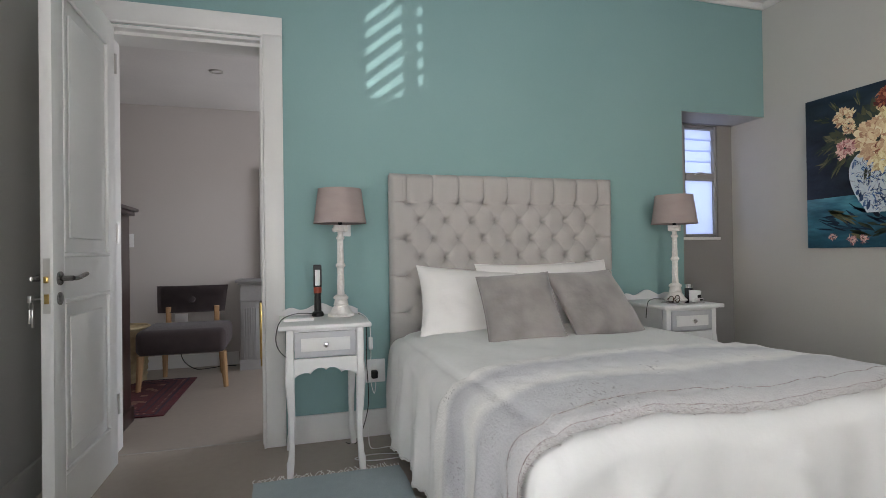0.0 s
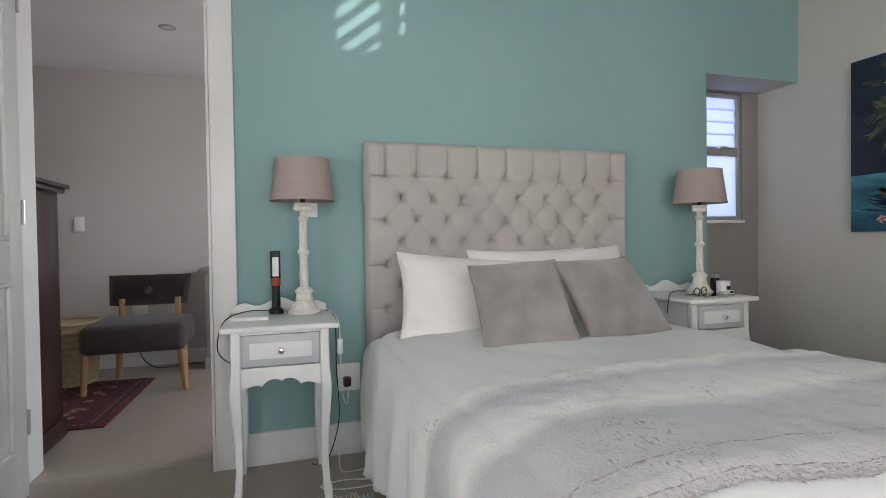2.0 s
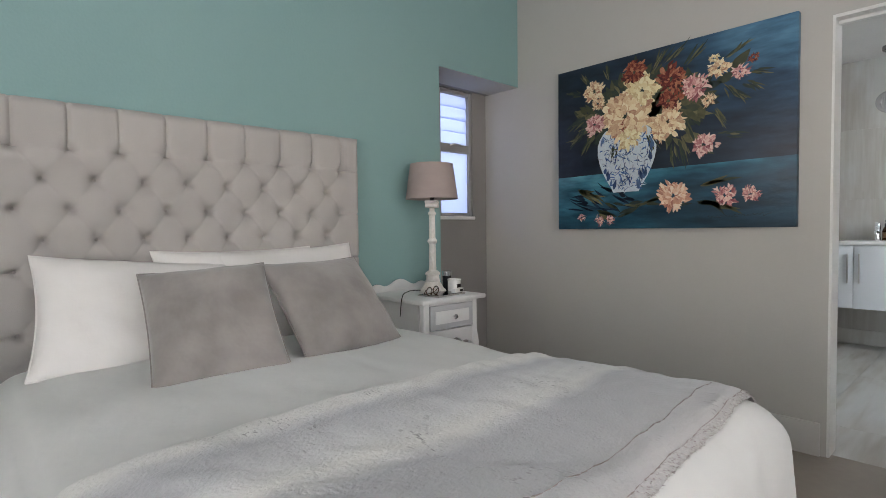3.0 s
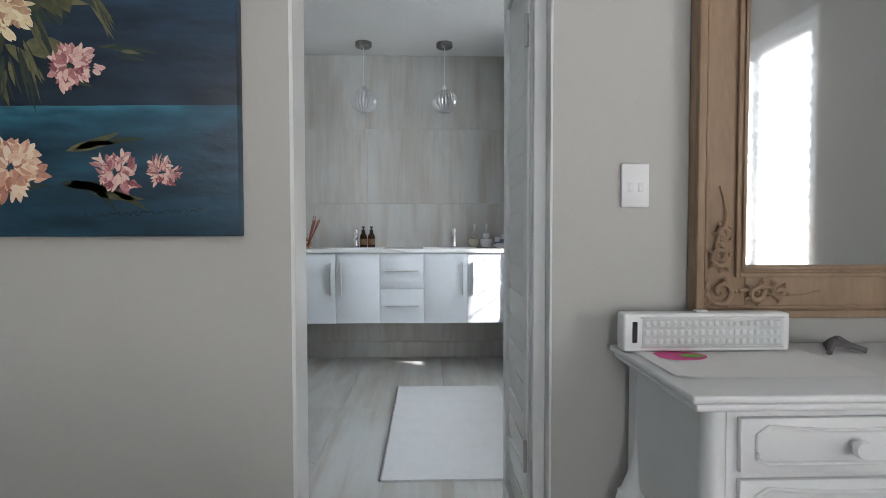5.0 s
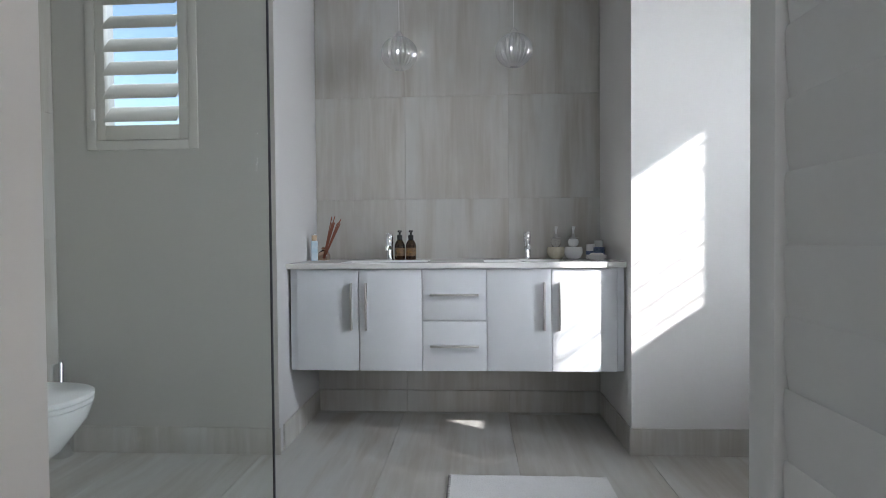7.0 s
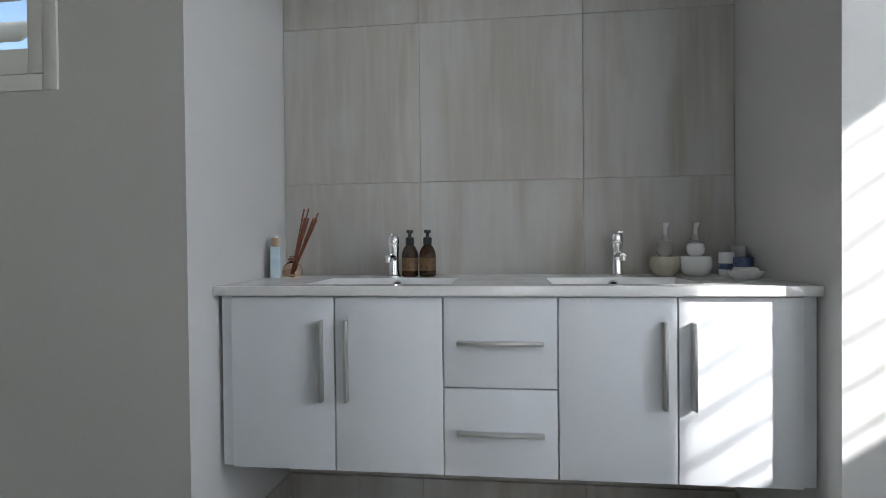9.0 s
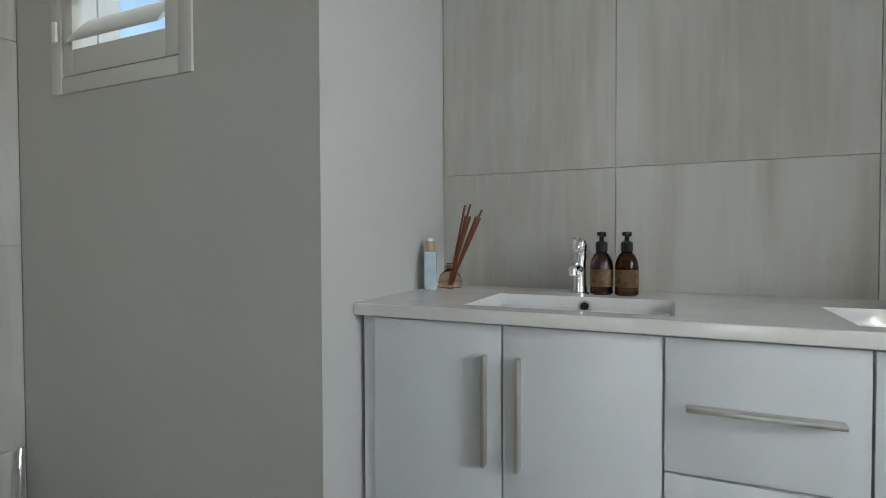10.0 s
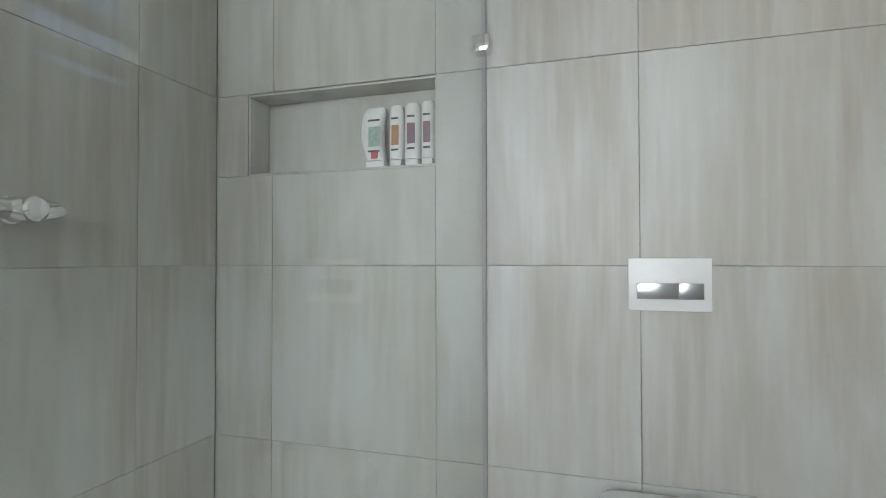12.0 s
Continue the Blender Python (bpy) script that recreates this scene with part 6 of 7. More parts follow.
hr = thing("persian_rug", "dark red patterned oriental rug on the hall floor", "rug", at=(-1.38, 4.53, 0), turn=-2)
part("field", B(-0.62, 0.57, -0.55, 0.54, 0.001, 0.010, bev=0.002), RUGR, hr)
bm = bmesh.new()
for k, (w, t) in enumerate(((0.53, 0.016), (0.45, 0.010), (0.40, 0.008))):
    for a in ((-w - 0.06, w - 0.01, -w, -w + t), (-w - 0.06, w - 0.01, w - t, w), (w - 0.01 - t, w - 0.01, -w + t, w - t)):
        box(bm, a[0], a[1], a[2], a[3], 0.0102, 0.0118)
part("border", bm, RUGD, hr, smooth=0)
bm = bmesh.new()
crn2 = random.Random(2)
for i in range(70):
    x, y = crn2.uniform(-0.3, 0.36), crn2.uniform(-0.36, 0.36)
    s = crn2.uniform(0.01, 0.028)
    bm.faces.new([bm.verts.new((x + s * math.cos(a) * (1 + 0.4 * (k % 2)), y + s * math.sin(a) * (1 + 0.4 * (k % 2)), 0.0112)) for k, a in enumerate([j * math.pi / 4 for j in range(8)])])
for i in range(26):
    for q in ((0.485, -0.46 + i * 0.0368), (-0.46 + i * 0.036, -0.49), (-0.46 + i * 0.036, 0.49)):
        s = 0.011
        bm.faces.new([bm.verts.new((q[0] + s * a, q[1] + s * b, 0.0112)) for a, b in ((-1, 0), (0, -1), (1, 0), (0, 1))])
part("motifs", bm, RUGC, hr, "cream and rose woven motifs", smooth=0)
cb_ = thing("chest_of_drawers", "dark mahogany chest with a moulded top in the hall", "chest")
part("carcass", B(-1.80, -1.000, 3.50, 3.90, 0.06, 1.29, bev=0.004), DARKW, cb_)
part("cornice", B(-1.84, -0.975, 3.47, 3.93, 1.29, 1.315, bev=0.006), DARKW, cb_)
part("cap", B(-1.86, -0.958, 3.45, 3.95, 1.315, 1.337, bev=0.005), DARKW, cb_)
part("plinth", B(-1.82, -0.985, 3.48, 3.92, 0.0, 0.10, bev=0.01), DARKW, cb_)
for k in range(4):
    part("drawer", B(-1.74, -1.05, 3.896, 3.912, 0.12 + k * 0.29, 0.39 + k * 0.29, bev=0.004), DARKW, cb_)
bk = thing("woven_basket", "tall round straw basket behind the chair", "basket", at=(-1.36, 5.10, 0.0))
part("body", L([(0.17 + 0.05 * t - 0.03 * t * t + 0.004 * math.sin(t * 60), 0.45 * t) for t in [k / 40 for k in range(41)]], seg=36), STRAW, bk)
part("rim", T([(0.195 * math.cos(a), 0.195 * math.sin(a), 0.45) for a in [k * math.pi / 16 for k in range(33)]], 0.012, 8), STRAW, bk)
fp = thing("fireplace", "painted grey fireplace surround with fluted pilasters and brass trim", "fireplace")
part("mantel_shelf", B(-0.50, 0.90, 5.18, 5.548, 0.785, 0.812, bev=0.006), GREYW, fp)
part("bed_mould", B(-0.48, 0.88, 5.20, 5.548, 0.765, 0.7845, bev=0.006), GREYW, fp)
part("frieze", B(-0.46, 0.86, 5.225, 5.548, 0.62, 0.7645), GREYW, fp, smooth=0)
for x in (-0.46, 0.70):
    pl = part("pilaster", B(x, x + 0.16, 5.24, 5.548, 0.0, 0.6195, bev=0.003), GREYW, fp)
    for k in range(6):
        part("flute", B(x + 0.022 + k * 0.021, x + 0.034 + k * 0.021, 5.231, 5.2395, 0.10, 0.56, bev=0.003), GREYW, pl)
    part("plinth", B(x - 0.008, x + 0.168, 5.228, 5.2395, 0.0, 0.09), GREYW, pl, smooth=0)
part("brass_trim", B(-0.299, -0.262, 5.25, 5.27, 0.02, 0.60, bev=0.006), BRASS, fp, "polished brass edging")
part("hearth_back", B(-0.299, 0.699, 5.45, 5.548, 0.0, 0.6195), BLACK, fp, smooth=0)
om = thing("mantel_mirror", "white framed mirror standing on the mantelpiece", "mirror")
part("frame", B(-0.300, -0.262, 5.50, 5.548, 0.8125, 1.86, bev=0.01, seg=3), GLOSSW, om)
part("frame", B(0.66, 0.698, 5.50, 5.548, 0.8125, 1.86, bev=0.01, seg=3), GLOSSW, om)
part("frame", B(-0.262, 0.66, 5.50, 5.548, 1.82, 1.86, bev=0.01, seg=3), GLOSSW, om)
part("frame", B(-0.262, 0.66, 5.50, 5.548, 0.8125, 0.85, bev=0.01, seg=3), GLOSSW, om)
part("glass", B(-0.264, 0.662, 5.525, 5.546, 0.848, 1.822), MIRROR, om, smooth=0)
dl = thing("downlight", "round recessed downlight in the hall ceiling", "downlight", at=(-0.55, 4.45, 2.42))
part("ring", L(((0.050, -0.004), (0.050, -0.001), (0.036, -0.001), (0.034, -0.006), (0.045, -0.007)), seg=28, caps=False), STEEL, dl)
part("lens", L(((0.034, -0.003), (0.001, -0.003)), seg=24, caps=False), CERAM, dl)
single("phone_cord", T(spline([(-1.0, 5.53, 0.30), (-0.98, 5.48, 0.10), (-0.86, 5.40, 0.012), (-0.72, 5.42, 0.006), (-0.62, 5.36, 0.03), (-0.52, 5.45, 0.006)], 8), 0.004, 6), BLACK, "black cord trailing over the hall floor", "cable")
single("hall_switch", B(-1.45, -1.38, 5.538, 5.5495, 1.12, 1.24, bev=0.003), WPLAST, "small white light switch on the hall wall", "switch")
single("hall_socket", B(-1.05, -0.94, 5.538, 5.5495, 0.42, 0.50, bev=0.003), WPLAST, "small white socket box on the hall wall", "socket")

# ---- bathroom: vanity ----
VX, VY0, VY1, VZ0, VZ1 = 5.695, 0.440, 2.086, 0.370, 0.876
va = thing("vanity_cabinet", "wall-hung white lacquered double vanity cabinet", "vanity")
part("carcass", B(VX + 0.020, XV - 0.002, VY0 + 0.03, VY1 - 0.03, VZ0 + 0.004, VZ1 - 0.002), VAN, va, smooth=0)
part("filler", B(VX + 0.012, VX + 0.030, VY0, VY0 + 0.032, VZ0, VZ1), VAN, va, smooth=0)
part("filler", B(VX + 0.012, VX + 0.030, VY1 - 0.032, VY1, VZ0, VZ1), VAN, va, smooth=0)
GAP = 0.0022
ys = (0.474, 0.790, 1.106, 1.423, 1.738, 2.053)


def pull(parent, vert, y, z, ln):
    bm = bmesh.new()
    a = ln / 2
    if vert:
        box(bm, VX - 0.026, VX - 0.0002, y - 0.0045, y + 0.0045, z - a, z + a, bev=0.002)
    else:
        box(bm, VX - 0.026, VX - 0.0002, y - a, y + a, z - 0.0045, z + 0.0045, bev=0.002)
    part("handle", bm, STEEL, parent, "brushed steel bar handle")


for i, side in ((0, 1), (1, -1), (3, 1), (4, -1)):
    d = part("door", B(VX, VX + 0.018, ys[i] + GAP, ys[i + 1] - GAP, VZ0, VZ1 - 0.004, bev=0.0015), VAN, va)
    pull(d, True, ys[i + 1] - 0.037 if side > 0 else ys[i] + 0.037, 0.69, 0.235)
for z0, z1 in ((VZ0, 0.6155), (0.6200, VZ1 - 0.004)):
    d = part("drawer", B(VX, VX + 0.018, ys[2] + GAP, ys[3] - GAP, z0, z1, bev=0.0015), VAN, va)
    pull(d, False, (ys[2] + ys[3]) / 2, (z0 + z1) / 2, 0.240)

# worktop with two sunk basins
CT0, CT1, CF = 0.878, 0.905, 5.684
ct = thing("worktop", "cream composite vanity top with two sunk rectangular basins", "worktop")
bas = ((1.405, 1.845), (0.700, 1.115))
bx0, bx1 = 5.745, 6.010
ye = [VY0 - 0.004] + [v for p in sorted(bas) for v in p] + [VY1 + 0.012]
for a in ((CF, bx0, ye[0], ye[-1]), (bx1, XV - 0.002, ye[0], ye[-1]), (bx0, bx1, ye[0], ye[1]), (bx0, bx1, ye[2], ye[3]), (bx0, bx1, ye[4], ye[5])):
    part("slab", B(a[0], a[1], a[2], a[3], CT0, CT1), STONE, ct, smooth=0)
part("front_edge", B(CF - 0.006, CF, ye[0], ye[-1], CT0 - 0.001, CT1 - 0.0003, bev=0.0025, seg=3), STONE, ct)
for y0, y1 in bas:
    def bowl(u, v, y0=y0, y1=y1):
        a, b = 2 * u - 1, 2 * v - 1
        k = max(abs(a) ** 1.0, abs(b) ** 1.0)
        d = 0.075 * min(1, max(0, (1 - k) / 0.14)) ** 0.75
        return (bx0 + (bx1 - bx0) * u, y0 + (y1 - y0) * v, CT1 - 0.0005 - d)
    bm = grid(bowl, 40, 40)
    bs = part("basin", bm, CERAM, ct, "white sunk basin", smooth=50)
    yc = (y0 + y1) / 2 - 0.01
    part("overflow", L(((0.011, 0), (0.017, 0.001), (0.017, 0.005), (0.011, 0.006), (0.010, 0.002)), seg=20), CHROME, bs).matrix_local = pose(bx1 - 0.012, yc, 0.880, 0, -62, 0)
    part("overflow_hole", L(((0.010, 0), (0.010, 0.0045), (0.001, 0.005)), seg=16), BLACK, bs, "dark overflow hole").matrix_local = pose(bx1 - 0.012, yc, 0.880, 0, -62, 0)
    part("drain", L(((0.022, 0), (0.022, 0.003), (0.001, 0.005)), seg=20), CHROME, bs).matrix_local = pose((bx0 + bx1) / 2 + 0.03, yc, CT1 - 0.0760)


def mixer_tap(y, x):
    t = thing("basin_mixer", "chrome single-lever basin mixer tap", "tap", "chrome basin taps", at=(x, y, CT1))
    part("body", L(((0.026, 0), (0.026, 0.004), (0.021, 0.008), (0.0185, 0.03), (0.0175, 0.085), (0.020, 0.10), (0.020, 0.112)), seg=22), CHROME, t)
    bm = bmesh.new()
    tube(bm, spline([(-0.008, 0, 0.066), (-0.05, 0, 0.074), (-0.095, 0, 0.070)], 6), [0.013 - 0.0002 * k for k in range(13)], 12)
    tube(bm, [(-0.090, 0, 0.070), (-0.093, 0, 0.056)], 0.0105, 12)
    part("spout", bm, CHROME, t)
    part("cap", L(((0.0195, 0.114), (0.021, 0.118), (0.021, 0.138), (0.018, 0.144), (0.001, 0.146)), seg=22), CHROME, t)
    part("lever", B(-0.062, 0.016, -0.010, 0.010, 0.146, 0.154, bev=0.003), CHROME, t)
    return t


mixer_tap(1.642, 6.075)
mixer_tap(0.868, 6.085)


def pump_bottle(x, y, label):
    b = thing("soap_bottle", label, "soap bottle", "amber soap bottles", at=(x, y, CT1), turn=random.uniform(-30, 30))
    part("glass", L(((0.027, 0), (0.0300, 0.004), (0.0300, 0.075), (0.0275, 0.090), (0.020, 0.106), (0.0125, 0.114), (0.0125, 0.120), (0.001, 0.121)), seg=30), AMBER, b)
    part("label", L(((0.0303, 0.022), (0.0303, 0.068)), seg=30, caps=False), M("gold_brown_label", (0.20, 0.11, 0.035), (0.07, 0.035, 0.012), 0.5, 90, fine=0.1), b, "brown and gold paper label with unreadable print")
    part("collar", L(((0.0150, 0.114), (0.0155, 0.116), (0.0155, 0.138), (0.009, 0.142), (0.006, 0.142), (0.006, 0.155), (0.012, 0.156), (0.012, 0.166), (0.001, 0.167)), seg=20), BLACK, b, "black pump top")
    part("nozzle", T([(0, 0, 0.161), (-0.022, 0, 0.162), (-0.034, 0, 0.157)], 0.0045, 8), BLACK, b)


pump_bottle(6.090, 1.586, "amber glass soap bottle with a black pump")
pump_bottle(6.088, 1.522, "amber glass soap bottle with a black pump")

rd = thing("reed_diffuser", "glass reed diffuser with terracotta reeds", "diffuser", at=(6.075, 2.020, CT1))
part("bottle", L(((0.026, 0), (0.034, 0.004), (0.036, 0.022), (0.030, 0.042), (0.014, 0.056), (0.010, 0.060), (0.010, 0.074), (0.013, 0.076)), seg=24), glass("oil_glass", (0.86, 0.62, 0.46), 0.04), rd)
drn = random.Random(4)
for k in range(9):
    a, b = drn.uniform(-0.02, 0.03), drn.uniform(-0.105, -0.045)
    part("reed", T([(drn.uniform(-0.004, 0.004), drn.uniform(-0.004, 0.004), 0.012), (a, b, 0.235 + drn.uniform(-0.03, 0.02))], 0.0028, 6), REED, rd)
part("tie", T([(0.012 * math.cos(a), 0.012 * math.sin(a), 0.066) for a in [k * math.pi / 6 for k in range(13)]], 0.003, 6), REED, rd)
sp = thing("spray_bottle", "pale blue body spray bottle with a wooden cap", "bottle", at=(6.020, 2.058, CT1), turn=20)
part("bottle", B(-0.018, 0.018, -0.018, 0.018, 0, 0.112, bev=0.005, seg=3), M("pale_blue_print", (0.42, 0.58, 0.68), (0.62, 0.70, 0.74), 0.25, 35), sp)
part("cap", L(((0.012, 0.112), (0.0145, 0.114), (0.0145, 0.142), (0.001, 0.143)), seg=18), M("light_wood_cap", (0.52, 0.38, 0.25), None, 0.5, 20), sp, "light wooden cap")
part("neck", L(((0.008, 0.143), (0.008, 0.150), (0.001, 0.151)), seg=12), WPLAST, sp)
for x, y, ball, lab in ((6.105, 0.705, OILG, "round clear glass soap dispenser with a white pump"), (6.085, 0.612, CERAM, "white ceramic bowl shaped soap dispenser with a pump")):
    b = thing("soap_dispenser", lab, "dispenser", at=(x, y, CT1))
    part("body", L(((0.030, 0), (0.042, 0.010), (0.052, 0.034), (0.050, 0.058), (0.046, 0.066), (0.020, 0.068)), seg=28), ball, b)
    part("neck_bulb", L(((0.016, 0.066), (0.027, 0.078), (0.030, 0.094), (0.026, 0.108), (0.012, 0.116)), seg=24), CRYSTAL if ball is OILG else CERAM, b)
    part("collar", L(((0.026, 0.116), (0.027, 0.118), (0.010, 0.121), (0.008, 0.140)), seg=20), STEEL, b)
    part("nozzle", T(spline([(0, 0, 0.138), (0, 0, 0.160), (-0.01, 0, 0.172), (-0.012, 0, 0.180)], 4), [0.006, 0.006, 0.006, 0.006, 0.0065, 0.007, 0.007, 0.0075, 0.008, 0.008, 0.009, 0.009, 0.009], 10), WPLAST, b)
BLUEP = M("blue_glaze_print", (0.06, 0.10, 0.22), (0.16, 0.22, 0.36), 0.3, 60)
for x, y, r, h, mt, lab in ((6.06, 0.522, 0.026, 0.078, CERAM, "white patterned porcelain beaker"), (6.105, 0.470, 0.024, 0.098, CERAM, "tall blue and white porcelain jar"), (6.03, 0.484, 0.030, 0.062, BLUEP, "squat blue glazed porcelain jar")):
    b = thing("porcelain_jar", lab, "jar", "porcelain jars", at=(x, y, CT1))
    part("body", L(((r * 0.9, 0), (r, 0.004), (r, h), (r * 0.92, h + 0.002), (r * 0.88, h - 0.01), (0.001, h - 0.012)), seg=26), mt, b)
    part("pattern", L(((r + 0.0006, h * 0.3), (r + 0.0006, h * 0.55)), seg=26, caps=False), BLUEP, b, "blue painted band")
sd = thing("soap_dish", "small white oval soap dish holding a sponge", "soap dish", at=(5.930, 0.520, CT1))
bm = L(((0.035, 0), (0.05, 0.012), (0.056, 0.026), (0.052, 0.026), (0.044, 0.012), (0.001, 0.008)), seg=28)
bmesh.ops.scale(bm, verts=bm.verts, vec=(0.72, 1.0, 1.0))
part("dish", bm, CERAM, sd)
bm = bmesh.new()
box(bm, -0.022, 0.022, -0.034, 0.034, 0.010, 0.036, bev=0.010, seg=3)
part("sponge", bm, PILLOW, sd)


def pendant(x, y, label):
    p = thing("pendant_lamp", label, "pendant lamp", "ribbed glass pendants", at=(x, y, HBATH))
    part("ceiling_rose", L(((0.062, -0.0005), (0.062, -0.028), (0.054, -0.036), (0.001, -0.037)), seg=32), NICKEL, p, "brushed metal ceiling rose")
    part("cord", T([(0, 0, -0.036), (0, 0, -0.335)], 0.0022, 6), WPLAST, p)
    part("lamp_holder", L(((0.006, -0.318), (0.020, -0.332), (0.022, -0.352), (0.026, -0.358), (0.001, -0.359)), seg=20), CHROME, p)
    prof = []
    for k in range(4, 29):
        a = math.pi * k / 30
        prof.append((0.094 * math.sin(a), -0.435 + 0.088 * math.cos(a)))
    part("globe", L(prof, seg=96, rib=(0.045, 24), caps=False), PEARL, p, "ribbed clear glass globe")
    part("bulb", L(((0.012, -0.358), (0.014, -0.378), (0.028, -0.405), (0.028, -0.425), (0.014, -0.447), (0.001, -0.449)), seg=18), PEARL, p)


pendant(5.925, 1.555, "ribbed clear glass globe pendant lamp with a brushed metal rose")
pendant(5.925, 0.948, "ribbed clear glass globe pendant lamp with a brushed metal rose")

bmt = thing("bath_mat", "long white cotton bath mat on the tiled floor", "bath mat")
part("weave", grid(lambda u, v: (4.05 + 1.30 * u, 0.615 + 0.662 * v, 0.011 + 0.002 * math.sin(u * 260) * 0.4 + 0.002 * noise.noise((u * 14, v * 8, 4))), 90, 40), MATW, bmt, smooth=80)
part("backing", B(4.052, 5.348, 0.617, 1.275, 0.0005, 0.009), MATW, bmt, smooth=0)
bm = bmesh.new()
for i in range(66):
    x = 4.06 + 1.28 * i / 65
    box(bm, x - 0.006, x + 0.004, 1.270, 1.283, 0.002, 0.012)
part("hem_stitching", bm, M("dark_stitching", (0.10, 0.09, 0.09), (0.3, 0.28, 0.27), 0.9, 60), bmt, "dark stitched hem", smooth=0)

# ---- toilet corner and shower ----
tp = thing("flush_plate", "white rectangular flush plate set in the tiled wall", "flush plate")
part("plate", B(4.930, 5.142, YN - 0.010, YN - 0.0005, 0.914, 1.058, bev=0.003), WPLAST, tp)
# chrome greyed: its dark reflection is put into the base colour
DARKREFL = M("reflection_darkened_chrome", (0.40, 0.40, 0.405), (0.37, 0.37, 0.375), 0.30, 5, metal=1.0)
part("recess", B(4.952, 5.122, YN - 0.0112, YN - 0.0098, 0.946, 0.990), DARKREFL, tp, "polished chrome push buttons", smooth=0)
part("button", B(4.954, 5.058, YN - 0.0128, YN - 0.011, 0.9475, 0.9885, bev=0.0004), DARKREFL, tp)
part("button", B(5.061, 5.120, YN - 0.0128, YN - 0.011, 0.9475, 0.9885, bev=0.0004), DARKREFL, tp)
to = thing("toilet", "white wall-hung toilet with a closed lid", "toilet")


def egg(w, l, n=40, sq=2.6):
    out = []
    for k in range(n):
        a = 2 * math.pi * k / n
        c, s = math.cos(a), math.sin(a)
        x = w / 2 * math.copysign(abs(c) ** (2 / (sq if s > 0 else 9.0)), c)
        y = -l * 0.5 * math.copysign(abs(s) ** (2 / (9.0 if s < 0 else 2.2)), s)
        out.append((x, y))
    return out


def eggs(levels):
    bm = bmesh.new()
    rings = []
    for w, l, yb, z in levels:
        rings.append([bm.verts.new((5.035 + x, yb - l / 2 + y, z)) for x, y in egg(w, l)])
    for p, q in zip(rings, rings[1:]):
        for i in range(len(p)):
            bm.faces.new((p[i], p[(i + 1) % len(p)], q[(i + 1) % len(p)], q[i]))
    bm.faces.new(rings[0][::-1]), bm.faces.new(rings[-1])
    bmesh.ops.recalc_face_normals(bm, faces=bm.faces)
    return bm


part("bowl", eggs(((0.17, 0.26, YN - 0.001, 0.10), (0.26, 0.40, YN - 0.001, 0.20), (0.34, 0.50, YN - 0.001, 0.33), (0.36, 0.52, YN - 0.001, 0.388))), CERAM, to, smooth=50)
part("seat", eggs(((0.362, 0.455, YN - 0.06, 0.389), (0.37, 0.46, YN - 0.058, 0.395), (0.37, 0.46, YN - 0.058, 0.405), (0.36, 0.45, YN - 0.062, 0.409))), WPLAST, to, smooth=50)
part("lid", eggs(((0.362, 0.455, YN - 0.060, 0.411), (0.372, 0.464, YN - 0.056, 0.415), (0.372, 0.464, YN - 0.056, 0.430), (0.355, 0.445, YN - 0.064, 0.436))), WPLAST, to, "flat white toilet lid", smooth=50)
tbh = thing("toilet_brush", "slim chrome toilet brush standing in the corner", "toilet brush", at=(5.505, 3.135, 0))
part("holder", L(((0.042, 0), (0.044, 0.004), (0.044, 0.16), (0.040, 0.162), (0.012, 0.164)), seg=24), CHROME, tbh)
part("handle", T([(0, 0, 0.16), (0.022, 0.020, 0.435), (0.023, 0.021, 0.446)], [0.010, 0.012, 0.009], 12), CHROME, tbh)

gs = thing("shower_screen", "frameless clear glass shower screen with a dark edge seal", "shower screen")
g = part("pane", B(4.516, 4.524, 1.724, YN - 0.004, 0.012, 2.10), GLASS, gs, "clear greenish glass pane", smooth=0)
g.visible_shadow = False
part("edge_seal", B(4.5155, 4.5245, 1.719, 1.7238, 0.012, 2.10, bev=0.001), M("dark_seal", (0.03, 0.03, 0.035), None, 0.3, 9), gs, "dark edge seal")
part("wall_channel", B(4.5135, 4.5265, YN - 0.010, YN - 0.0008, 0.012, 2.10), GREYW, gs, smooth=0)
for z in (0.20, 1.700):
    part("clip", B(4.494, 4.546, YN - 0.052, YN - 0.001, z - 0.025, z + 0.025, bev=0.004), CHROME, gs, "chrome wall clip")
part("floor_seal", B(4.512, 4.528, 1.724, YN - 0.012, 0.0, 0.0119), STEEL, gs, smooth=0)
sm = thing("shower_mixer", "chrome shower mixer on the tiled wall", "tap", at=(3.534, 2.50, 1.175))
bm = bmesh.new()
lathe(bm, ((0.034, 0), (0.034, 0.006), (0.024, 0.010), (0.024, 0.05), (0.030, 0.055), (0.030, 0.09), (0.024, 0.096), (0.001, 0.098)), seg=24)
bmesh.ops.rotate(bm, verts=bm.verts, matrix=Matrix.Rotation(math.pi / 2, 3, "Y"))
part("valve", bm, CHROME, sm)
part("bar", T([(0.058, -0.16, 0.004), (0.058, -0.03, 0.004)], 0.016, 16), CHROME, sm)
part("lever", T([(0.058, -0.045, -0.004), (0.058, -0.03, -0.004), (0.058, 0.02, -0.002), (0.060, 0.06, 0.0), (0.060, 0.08, 0.0)], [0.022, 0.030, 0.030, 0.024, 0.016], 20), CHROME, sm)
part("hose", T(spline([(0.06, -0.12, -0.02), (0.09, -0.14, -0.25), (0.10, -0.20, -0.55), (0.08, -0.30, -0.30), (0.07, -0.34, 0.35)], 8), 0.007, 8), STEEL, sm)
